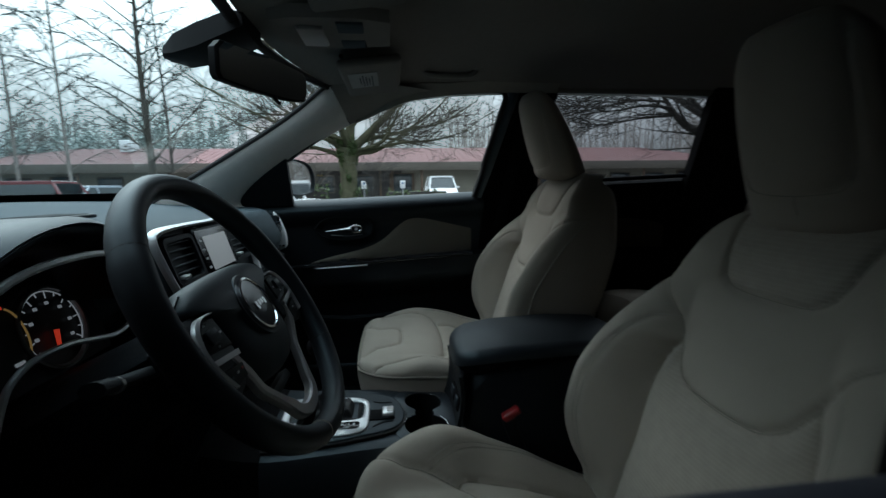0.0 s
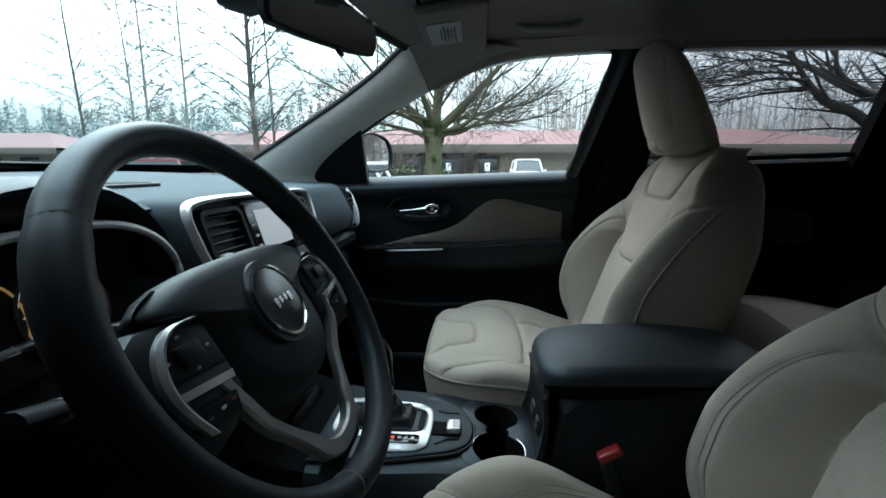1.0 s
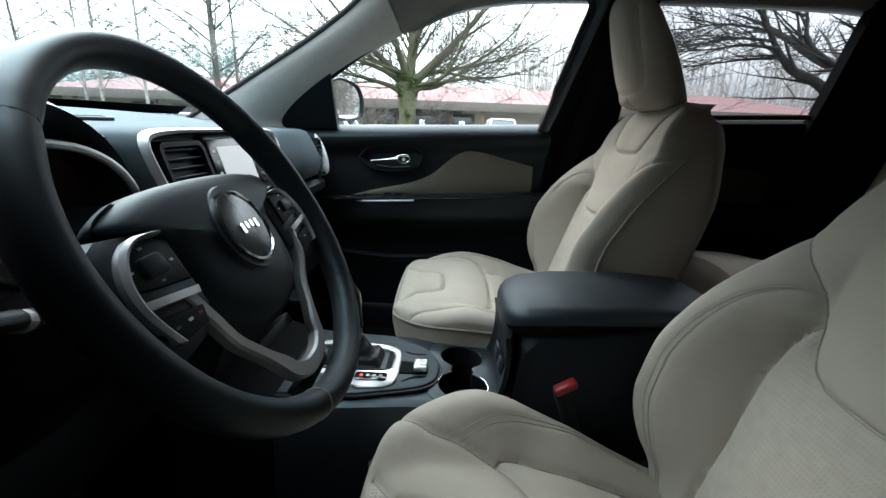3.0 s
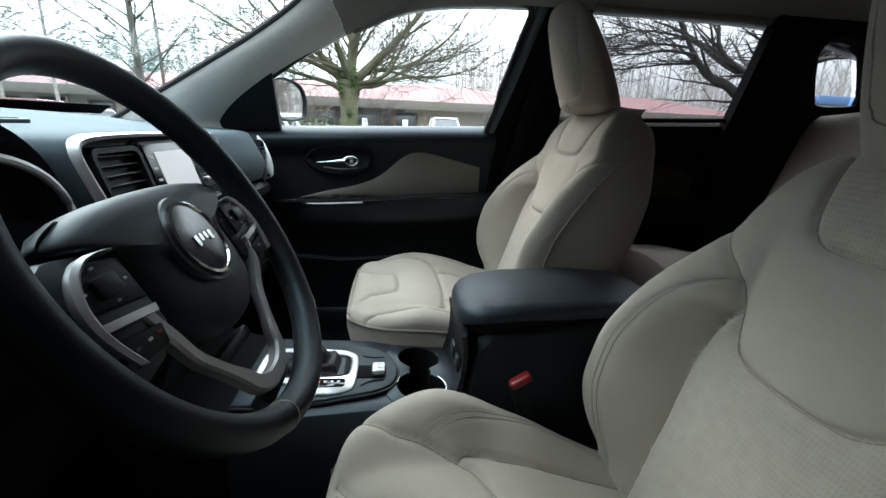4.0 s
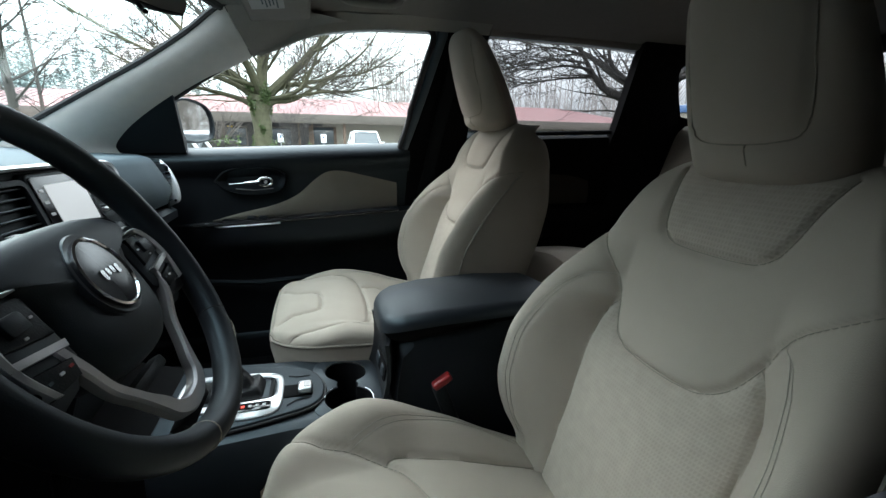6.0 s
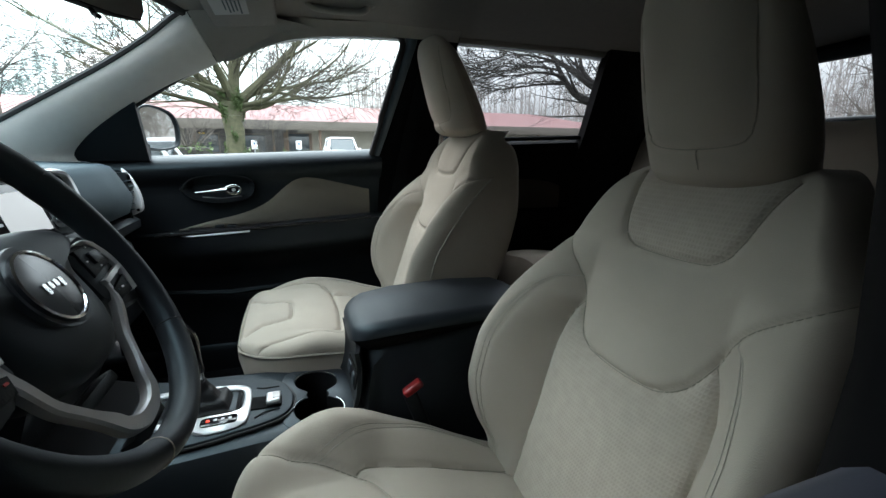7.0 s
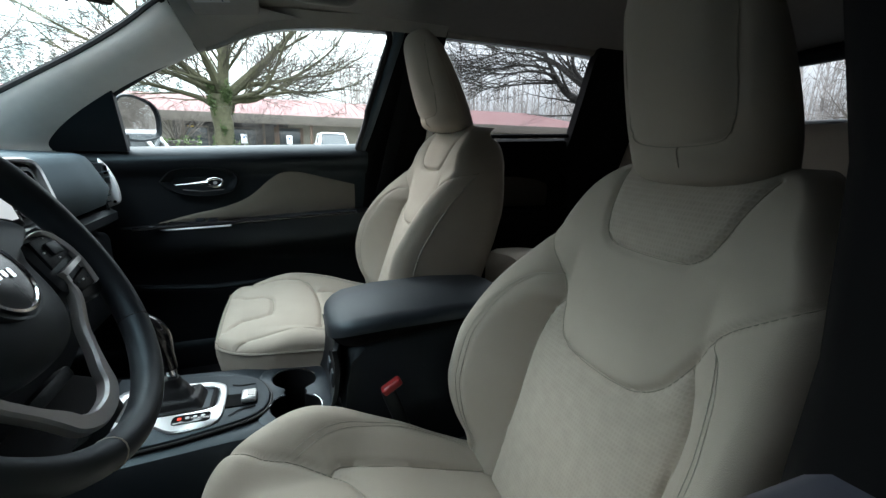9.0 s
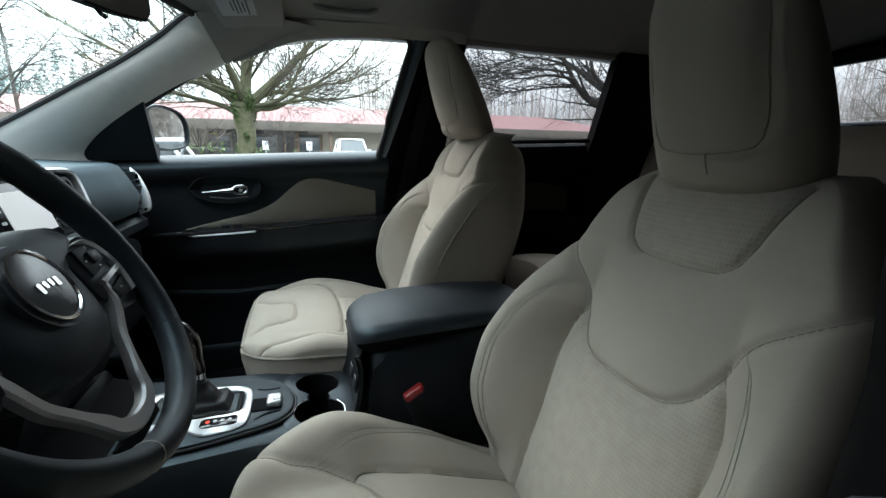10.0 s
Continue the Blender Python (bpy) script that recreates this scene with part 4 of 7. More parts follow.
    CW = curve1([(0.055, 0.160), (0.072, 0.208), (0.11, 0.242), (0.18, 0.265), (0.26, 0.268), (0.34, 0.252), (0.42, 0.228), (0.50, 0.212), (0.56, 0.19)] if driver else
                [(0.055, 0.165), (0.070, 0.200), (0.11, 0.240), (0.19, 0.268), (0.34, 0.270), (0.44, 0.245), (0.56, 0.19)])
    # height of the side bolsters, highest a third of the way back
    CR = curve1([(0.055, 0.732), (0.085, 0.754), (0.135, 0.776), (0.20, 0.795), (0.235, 0.786), (0.285, 0.763), (0.35, 0.739), (0.42, 0.711), (0.48, 0.690), (0.56, 0.68)])
    mid_u = [(0.072, -0.125), (0.107, -0.085), (0.150, -0.078), (0.172, -0.066), (0.180, -0.035), (0.180, 0.035), (0.172, 0.066), (0.150, 0.078), (0.107, 0.085), (0.072, 0.125)]
    bowl = [(0.098, -0.232), (0.130, -0.214), (0.22, -0.205), (0.272, -0.190), (0.295, -0.150), (0.303, -0.06), (0.303, 0.06), (0.295, 0.150), (0.272, 0.190), (0.22, 0.205), (0.130, 0.214), (0.098, 0.232)]
    if driver:
        bowl = [(v, u) for u, v in both_sides([(0.0, 0.278), (0.05, 0.273), (0.087, 0.261), (0.112, 0.250), (0.134, 0.236), (0.149, 0.218), (0.160, 0.200), (0.173, 0.173), (0.183, 0.140), (0.203, 0.111), (0.222, 0.090)])]
        mid_u = [(a * 0.85 + 0.008, b) for a, b in mid_u]
    side = [(0.250, 0.204), (0.275, 0.218), (0.31, 0.222), (0.37, 0.212), (0.45, 0.186), (0.54, 0.15)]
    if driver:
        side = [(0.178, 0.174), (0.203, 0.184), (0.226, 0.193), (0.263, 0.203), (0.30, 0.208), (0.35, 0.209), (0.40, 0.201), (0.44, 0.189), (0.495, 0.161), (0.54, 0.14)]
    wing = [(0.221, 0.150), (0.228, 0.156), (0.247, 0.157), (0.319, 0.149), (0.392, 0.142), (0.46, 0.134), (0.485, 0.122), (0.492, 0.09)] if driver else [(0.303, 0.105), (0.34, 0.128), (0.40, 0.124), (0.52, 0.095)]
    lines = [mid_u, bowl, wing, flip2(wing)]
    fine = [side, flip2(side), [(a, c + 0.008) for a, c in side], [(a, -c - 0.008) for a, c in side]]
    bm = bmesh.new()
    nx, ny = 140, 130

    def top(x, y):
        w = CW(x)
        u = min(1.0, abs(y) / w)
        z = 0.728 + 0.006 * sstep(0.06, 0.18, x) - 0.055 * sstep(0.22, 0.52, x)
        if driver:
            z += (CR(x) - z) * sstep(0.52, 0.84, u)
        else:
            z += 0.015 * sstep(0.60, 0.80, u) * sstep(0.12, 0.24, x)
        q = max(0.0, (0.100 - x) / 0.045)
        z -= 0.026 * (1 - math.sqrt(max(0, 1 - q * q)))
        if u > 0.86:
            e = (u - 0.86) / 0.14
            z -= (0.040 if driver else 0.024) * (1 - math.sqrt(max(0.0, 1 - e * e)))
        d = min(seg_dist((x, y), s) for s in lines)
        z -= 0.0055 * math.exp(-(d / 0.0040) ** 2) - 0.009 * (1 - math.exp(-d / 0.025))
        d2 = min(seg_dist((x, y), s) for s in fine)
        z -= 0.0020 * math.exp(-(d2 / 0.0030) ** 2)
        z += 0.0014 * noise.noise(Vector((x * 14, y * 14, at[1] * 7 + 3))) + 0.003 * noise.noise(Vector((x * 6, y * 6, at[1] * 7)))
        return cx + x - (0.036 * sstep(0.30, 0.06, x) if driver else 0.0), cy + y, z
    rings = []
    for i in range(nx + 1):
        x = 0.055 + 0.505 * (i / nx)
        w = CW(x)
        ring = []
        for j in range(ny + 1):
            y = w * math.sin((-1 + 2 * j / ny) * math.pi / 2 * 0.92) / math.sin(math.pi / 2 * 0.92)
            ring.append(top(x, y))
        lo = 0.600 + 0.02 * sstep(0.2, 0.06, x)
        for k, (fy, fz) in enumerate(((1.0, 0.102), (1.006, 0.070), (0.985, 0.0), (0.6, 0.0), (0, 0.0), (-0.6, 0.0), (-0.985, 0.0), (-1.006, 0.070), (-1.0, 0.102))):
            ring.append((cx + x + (0.012 if fz == 0 else 0.0) * sstep(0.12, 0.055, x) - (0.036 * sstep(0.30, 0.06, x) if driver else 0.0), cy + w * fy, lo + fz * (1 - 0.3 * sstep(0.3, 0.5, x))))
        rings.append(ring)
    loft(bm, rings)
    for f in bm.faces:
        c = f.calc_center_median() - Vector((cx, cy, 0))
        if mirror < 0 and c.z > 0.66 and abs(c.y) < 0.11 and 0.03 < c.x < 0.19 and inside((c.x + 0.036 * sstep(0.30, 0.06, c.x + 0.03), c.y), [(0.05, -0.13)] + mid_u[1:-1] + [(0.05, 0.13)]):
            f.material_index = 1
    cu = part("cushion", bm, [M_SEAT, M_WEAVE_FLAT], st, "", sharp=75)
    for ln in lines:
        seam(top, ln, cu, (0, 0, 1), "seam", 0.0008, 0.0019)
    for ln in fine:
        seam(top, ln, cu, (0, 0, 1), "stitching", 0.0006, 0.0008, M_STITCH)
    # piping round the cushion's front
    bm = bmesh.new()
    tube(bm, spline([(cx + x - (0.036 * sstep(0.30, 0.06, x) if driver else 0.0), cy + s * (CW(x) + 0.001), zz + (0.0 if driver else 0.008)) for s, x, zz in [(-1, x, z) for x, z in PIPE] + [(0.6, 0.0545, 0.706), (0, 0.053, 0.706)][1:] + [(1, x, z) for x, z in PIPE[::-1]]], 6), 0.0030, 6)
    part("piping", bm, M_SEAM, st)
    # base and shields
    bm = bmesh.new()
    rbox(bm, (cx + 0.33, 0, 0.575), (0.42, 0.40, 0.07), 0.02, 3)
    part("seat_pan", bm, M_HARD, st)
    zf = 0.42 - at[2]
    for s in (-1, 1):
        bm = bmesh.new()
        rbox(bm, (cx + 0.33, s * 0.19, zf + 0.012), (0.50, 0.05, 0.024), 0.006)
        part("seat_rail", bm, M_HARD, st)
        for xx in (0.16, 0.48):
            bm = bmesh.new()
            rbox(bm, (cx + xx, s * 0.19, (zf + 0.565) / 2), (0.06, 0.03, 0.565 - zf), 0.006)
            part("seat_leg", bm, M_HARD, st)
        bm = bmesh.new()
        plate(bm, [(0.10, 0.635), (0.30, 0.645), (0.50, 0.66), (0.60, 0.70), (0.62, 0.62), (0.55, 0.54), (0.30, 0.53), (0.12, 0.56)], lambda u, v, d, s=s: (cx + u, s * (0.245 + d), v), 0.03, 0.008)
        part("side_shield", bm, M_HARD, st, "black plastic side shield")
    return st


def flip2(line):
    return [(a, -b) for a, b in line]


car_seat((-0.012, 0.386, 0.001), "beige cloth passenger bucket seat with padded headrest", 1, -0.008, (0.024, -0.014), 0.020)
car_seat((0.031, -0.397, -0.069), "beige cloth driver's bucket seat with woven inserts", -1, 0.032, (0.035, 0.014))

# rear bench
bench = thing("rear_bench_seat", (0.97, 0, 0.43), "beige cloth rear bench seat behind the front seats", "bench seat")
bm = bmesh.new()
rows = []
for i in range(25):
    x = 0.0 + 0.52 * i / 24
    rows.append([(x, -0.64 + 1.28 * j / 40, 0.355 - 0.05 * sstep(0.1, 0.5, x) - 0.05 * (1 - math.sqrt(max(0, 1 - max(0, (0.05 - x) / 0.05) ** 2))) + 0.016 * math.sin(j / 40 * math.pi * 4) ** 2) for j in range(41)])
sheet(bm, rows, (0, 0, -0.16))
part("cushion", bm, M_SEAT, bench)
bm = bmesh.new()
rows = []
for i in range(25):
    v = i / 24
    rows.append([(0.46 + 0.20 * v + 0.03 * (1 - math.sqrt(max(0, 1 - max(0, (v - 0.88) / 0.12) ** 2))), -0.64 + 1.28 * j / 40, 0.26 + 0.565 * v + 0.01 * math.sin(j / 40 * math.pi * 4) ** 2) for j in range(41)])
sheet(bm, rows, (0.14, 0, 0.0))
part("backrest", bm, M_SEAT, bench)
for y in (-0.36, 0.04, 0.40):
    bm = bmesh.new()
    rbox(bm, (0.725, y, 0.765), (0.10, 0.26, 0.13), 0.04, 4)
    part("headrest", bm, M_SEAT, bench)
    for s in (-1, 1):
        bm = bmesh.new()
        tube(bm, [(0.72, y + s * 0.05, 0.62), (0.72, y + s * 0.05, 0.72)], 0.006, 8)
        part("headrest_post", bm, M_CHROME, bench)
bm = bmesh.new()
rbox(bm, (0.26, 0, 0.10), (0.50, 1.26, 0.20), 0.02)
part("plinth", bm, M_CARPET, bench)


# ---- steering wheel ----
TILT = radians(31)
WN = Vector((math.cos(TILT), 0, math.sin(TILT)))
WV = Vector((-math.sin(TILT), 0, math.cos(TILT)))
WC = Vector((-0.003, -0.380, 1.053))


def on_wheel(base=0.0):
    return lambda u, v, d: Vector((0, u, 0)) + WV * v + WN * (base + d)


def wheel():
    wh = thing("steering_wheel", WC, "black leather steering wheel with satin silver spokes", "steering wheel")
    f = on_wheel()
    bm = bmesh.new()
    rings = []
    n = 96
    for k in range(n):
        a = 2 * math.pi * k / n
        c, s = math.cos(a), math.sin(a)
        grip = 0.0015 * (math.exp(-((abs(math.atan2(c, s)) - 1.05) / 0.28) ** 2))
        seam = 0.0
        for sa in (radians(37), radians(143), radians(-39), radians(-141), radians(-110), radians(-70)):
            d = abs((a - sa + math.pi) % (2 * math.pi) - math.pi)
            seam = max(seam, math.exp(-(d / 0.018) ** 2))
        ring = []
        for q in range(20):
            b = 2 * math.pi * q / 20
            ru = 0.0141 + grip - 0.0012 * seam
            rd = 0.0164 + grip - 0.0012 * seam
            R = 0.1735 + ru * math.cos(b)
            ring.append(f(-0.0035 + (R + 0.0035) * c, R * s, rd * math.sin(b)))
        rings.append(ring)
    loft(bm, rings + [rings[0]], True, False)
    bmesh.ops.remove_doubles(bm, verts=bm.verts[:], dist=1e-6)
    part("rim", bm, M_LEATHER, wh)
    # thread at the rim's joints
    for sa in (37, 143, -39, -110):
        bm = bmesh.new()
        a = radians(sa)
        pts = []
        for q in range(17):
            b = 2 * math.pi * q / 16
            R = 0.1735 + 0.0140 * math.cos(b)
            pts.append(f(-0.0035 + (R + 0.0035) * math.cos(a), R * math.sin(a), 0.0165 * math.sin(b)))
        tube(bm, pts, 0.0008, 5)
        part("stitching", bm, M_STITCH if sa == -110 else M_RUBBER, wh)
    # airbag cover
    half = [(0.0, 0.062), (0.050, 0.061), (0.088, 0.057), (0.117, 0.049), (0.130, 0.041), (0.126, 0.034), (0.106, 0.030), (0.090, 0.020), (0.088, -0.004), (0.086, -0.030), (0.077, -0.054), (0.055, -0.074), (0.026, -0.084), (0.0, -0.086)]
    hs = [tuple(p) for p in spline(half, 3)]
    outline = hs + [(-a, b) for a, b in hs[::-1][1:-1]]
    bm = bmesh.new()
    rings = []
    for sc, d in ((0.97, -0.055), (1.0, -0.030), (0.992, -0.020), (0.968, -0.012), (0.925, -0.0055), (0.855, -0.0005), (0.74, 0.0035), (0.57, 0.006), (0.40, 0.007), (0.2, 0.0075)):
        rings.append([f(u * sc, (v + 0.006) * sc - 0.006, d * (1 - 0.55 * sstep(0.075, 0.115, abs(u)) * (d < -0.015)) - 0.002 * (abs(u) / 0.13) ** 2 * sstep(0.0, 0.02, v) - 0.012 * (abs(u) / 0.13) ** 2 * (1 - sstep(0.0, 0.02, v)) * (1 if d > -0.02 else 0)) for u, v in outline])
    loft(bm, rings)
    part("airbag_cover", bm, M_AIRBAG, wh, sharp=60)
    # round badge: ring, disc and a plain pale band
    for nm, r0, r1, d0, d1, m in (("badge_surround", 0.0440, 0.0390, 0.002, 0.0068, M_LEATHER),):
        bm = bmesh.new()
        loft(bm, [[f(r * math.cos(2 * math.pi * k / 40), r * math.sin(2 * math.pi * k / 40), d) for k in range(40)] for r, d in ((r0, d0), (r0 - 0.002, d1), (r1 + 0.001, d1), (r1 - 0.002, d0 + 0.004))])
        part(nm, bm, m, wh)
    bm = bmesh.new()
    loft(bm, [[f(r * math.cos(2 * math.pi * k / 40), r * math.sin(2 * math.pi * k / 40), d) for k in range(40)] for r, d in ((0.0365, 0.004), (0.0365, 0.0098), (0.0340, 0.0105), (0.0333, 0.0088))], True, False)
    part("badge_ring", bm, M_CHROME, wh, "chrome badge ring")
    bm = bmesh.new()
    loft(bm, [[f(r * math.cos(2 * math.pi * k / 40), r * math.sin(2 * math.pi * k / 40), d) for k in range(40)] for r, d in ((0.034, 0.004), (0.034, 0.0086), (0.02, 0.0100), (0.005, 0.0104))])
    part("badge_disc", bm, M_BADGE, wh)
    bm = bmesh.new()
    for k, (uu, hh) in enumerate(((-0.013, 0.0105), (-0.0045, 0.007), (0.004, 0.007), (0.0125, 0.0095))):
        plate(bm, rrect(uu, -0.0015 * (k in (0, 3)), 0.0055, hh, 0.002, 3), lambda u, v, d: f(u, v, 0.0098 + d), 0.0018)
    part("badge_relief", bm, M_CHROME, wh)
    # spokes: pods with buttons, silver frames, lower fork
    for s in (-1, 1):
        def g(base, s=s):
            return lambda u, v, d: f(s * u, v, base + d)
        bm = bmesh.new()
        plate(bm, [(0.080, 0.018), (0.106, 0.031), (0.140, 0.034), (0.163, 0.022), (0.169, -0.012), (0.164, -0.044), (0.148, -0.066), (0.108, -0.060), (0.082, -0.040)], g(-0.032), 0.028, 0.012)
        part("spoke", bm, M_LEATHER, wh)
        bm = bmesh.new()
        outer = [(0.100, 0.0245), (0.122, 0.0250), (0.137, 0.0185), (0.146, 0.008), (0.151, -0.004), (0.152, -0.018), (0.149, -0.032), (0.143, -0.048)]
        o = [tuple(p) for p in spline(outer, 4)]
        loft(bm, [[g(0.002)(u, v, -0.012), g(0.002)(u, v, -0.001), g(0.002)(u - 0.004, v - 0.0015, 0.001), g(0.002)(u - 0.0080, v - 0.0025, -0.0015), g(0.002)(u - 0.0088, v - 0.0027, -0.012)] for u, v in o])
        part("spoke_frame", bm, M_SILVER, wh, "satin silver spoke frame")
        bm = bmesh.new()
        plate(bm, [(0.094, -0.0225), (0.150, -0.0150), (0.152, -0.0205), (0.096, -0.0285)], g(-0.006), 0.008, 0.002)
        part("spoke_bar", bm, M_SPOKE, wh)
        bm = bmesh.new()
        plate(bm, [(0.094, 0.018), (0.126, 0.020), (0.142, 0.013), (0.146, -0.008), (0.092, -0.016)], g(-0.009), 0.008, 0.002)
        pod = part("button_pad", bm, M_HARD, wh)
        bm = bmesh.new()
        plate(bm, rrect(0.119, 0.003, 0.022, 0.015, 0.003), g(-0.001), 0.004, 0.0015)
        part("button", bm, M_SOFT, pod)
        for uu, vv in ((0.119, 0.0165), (0.138, 0.004), (0.100, 0.002), (0.118, -0.0085)):
            bm = bmesh.new()
            plate(bm, rrect(uu, vv, 0.004, 0.002, 0.0008, 2), g(-0.0008), 0.0006)
            part("button_mark", bm, M_MARK, pod)
        bm = bmesh.new()
        plate(bm, [(0.098, -0.036), (0.145, -0.028), (0.148, -0.040), (0.140, -0.050), (0.104, -0.050)], g(-0.010), 0.009, 0.003)
        pod = part("button_pad", bm, M_HARD, wh)
        for uu, m in ((0.108, M_RED if s < 0 else M_DASH), (0.120, M_MARK), (0.134, M_DASH)):
            bm = bmesh.new()
            plate(bm, rrect(uu, -0.040, 0.005, 0.0022, 0.0008, 2), g(-0.0009), 0.0006)
            part("button_mark", bm, m, pod)
    # the lower fork: one band from spoke to spoke
    side = [(0.103, -0.026), (0.096, -0.049), (0.082, -0.072), (0.064, -0.096), (0.046, -0.121), (0.036, -0.136), (0.018, -0.1455)]
    o = spline(side + [(0.0, -0.1475)] + [(-a, b) for a, b in side[::-1]], 4)
    rings = []
    for k, (u, v) in enumerate(o):
        a, b = o[max(0, k - 1)], o[min(len(o) - 1, k + 1)]
        tu, tv = b[0] - a[0], b[1] - a[1]
        L = math.hypot(tu, tv)
        nu_, nv_ = -tv / L, tu / L
        low = sstep(-0.10, -0.13, v)
        h0, h1 = 0.0062 + 0.002 * low, 0.0050 + 0.004 * low
        lift = 0.003 + 0.0085 * sstep(-0.085, -0.045, v)
        rings.append([f(u + nu_ * q, v + nv_ * q, d + lift) for q, d in ((h0, -0.024), (h0, -0.0165), (h0 - 0.002, -0.0135), (-h1 + 0.002, -0.0125), (-h1, -0.0155), (-h1, -0.024))])
    bm = bmesh.new()
    loft(bm, rings)
    part("spoke_fork", bm, M_SPOKE, wh, "satin silver lower spoke fork", sharp=28)
    bm = bmesh.new()
    plate(bm, [(-0.040, -0.150), (0.040, -0.150), (0.034, -0.164), (-0.034, -0.164)], lambda u, v, d: f(u, v, -0.032 + d), 0.014, 0.003)
    part("spoke_foot", bm, M_SOFT, wh)
    bm = bmesh.new()
    plate(bm, rrect(0.0, -0.103, 0.075, 0.012, 0.004), lambda u, v, d: f(u, v, -0.04 + d), 0.012, 0.003)
    part("lower_bridge", bm, M_HARD, wh)
    bm = bmesh.new()
    loft(bm, [[f(0.055 * math.cos(2 * math.pi * k / 24), 0.045 * math.sin(2 * math.pi * k / 24) - 0.01, d) for k in range(24)] for d in (-0.045, -0.10)])
    part("hub", bm, M_HARD, wh)
    return wh


wheel()

# steering column with stalks
col = thing("steering_column", WC, "black steering column cover with two stalks", "steering column")
bm = bmesh.new()
f = on_wheel()
loft(bm, [[f(sx * (0.06 + 0.012 * k), -0.012 + sy * (0.045 + 0.006 * k), -0.085 - 0.06 * k) for sx, sy in ((1, 0.6), (0.7, 1), (0, 1.1), (-0.7, 1), (-1, 0.6), (-1, -0.6), (-0.7, -1), (0, -1.1), (0.7, -1), (1, -0.6))] for k in range(6)])
part("shroud", bm, M_HARD, col)
for s in (-1, 1):
    bm = bmesh.new()
    tube(bm, [f(s * 0.055, 0.0, -0.105), f(s * 0.11, 0.012, -0.10), f(s * 0.165, 0.022, -0.085)], [0.010, 0.009, 0.011], 10, flat=0.7)
    st = part("stalk", bm, M_HARD, col)
    bm = bmesh.new()
    tube(bm, [f(s * 0.128, 0.014, -0.096), f(s * 0.134, 0.016, -0.094)], 0.0112, 10, flat=0.75)
    part("stalk_ring", bm, M_GREYTRIM, st)

# ---- dashboard ----
dash = thing("dashboard", (-0.45, 0, 0.42), "dark grey moulded dashboard with silver framed centre vents", "dashboard")
D0 = Vector((-0.45, 0, 0.42))


def dpart(name, bm, mat, label="", parent=None, sharp=40):
    """A dashboard part modelled in the car's own axes."""
    bmesh.ops.translate(bm, verts=bm.verts[:], vec=-D0)
    return part(name, bm, mat, parent or dash, label, sharp=sharp)


def dash_edge(y):
    """How far back the pad reaches, its rear edge."""
    return -0.235 + 0.10 * sstep(0.45, 0.80, abs(y)) * -1 + 0.03 * sstep(0.23, 0.40, y)


def dash_top(x, y):
    """Height of the dashboard's upper skin."""
    z = 1.130 + 0.036 * sstep(-0.26, -0.90, x)
    z += 0.004 * math.exp(-((y - 0.40) / 0.18) ** 2)
    return z


bm = bmesh.new()
rows = []
for j in range(61):
    y = -0.74 + 1.48 * j / 60
    xe = dash_edge(y)
    pas = sstep(0.20, 0.27, y)
    drv = sstep(-0.20, -0.25, y)
    row = []
    for k in range(13):
        x = -0.98 + (xe - 0.03 + 0.98) * k / 12
        row.append((x, y, dash_top(x, y)))
    # rolled rear edge, then the face below it
    zt = dash_top(xe - 0.03, y)
    bulge = 0.030 * pas
    for a, dx, dz in ((0, 0.018, -0.006), (1, 0.028, -0.020), (2, 0.032 + 0.3 * bulge, -0.045), (3, 0.030 + bulge, -0.085), (4, 0.018 + bulge, -0.125), (5, -0.03, -0.160), (6, -0.06, -0.20), (7, -0.08, -0.30), (8, -0.14, -0.45)):
        x = xe - 0.03 + dx
        if drv and a >= 1:
            x -= 0.19 * drv * sstep(0, 2, a) * sstep(6.5, 5, a)
        if not pas and not drv and a >= 1:
            x -= 0.03
        row.append((x, y, zt + dz))
    rows.append(row)
sheet(bm, rows, (-0.03, 0, -0.01))
dpart("upper_pad", bm, M_DASH, sharp=50)

# speaker grille on top
bm = bmesh.new()
rbox(bm, (-0.52, 0.02, dash_top(-0.52, 0) + 0.001), (0.08, 0.20, 0.008), 0.003)
dpart("speaker_grille", bm, M_SOFT)
for k in range(7):
    bm = bmesh.new()
    rbox(bm, (-0.55 + 0.010 * k, 0.02, dash_top(-0.52, 0) + 0.005), (0.003, 0.17, 0.004), 0.001, 1)
    dpart("grille_slat", bm, M_HARD)

# centre stack: frame, vents, display
SL = 0.30    # how far the stack's face leans forward with height


def stack(u, v, d):
    return (-0.180 - SL * (v - 1.045) + d, u, v)


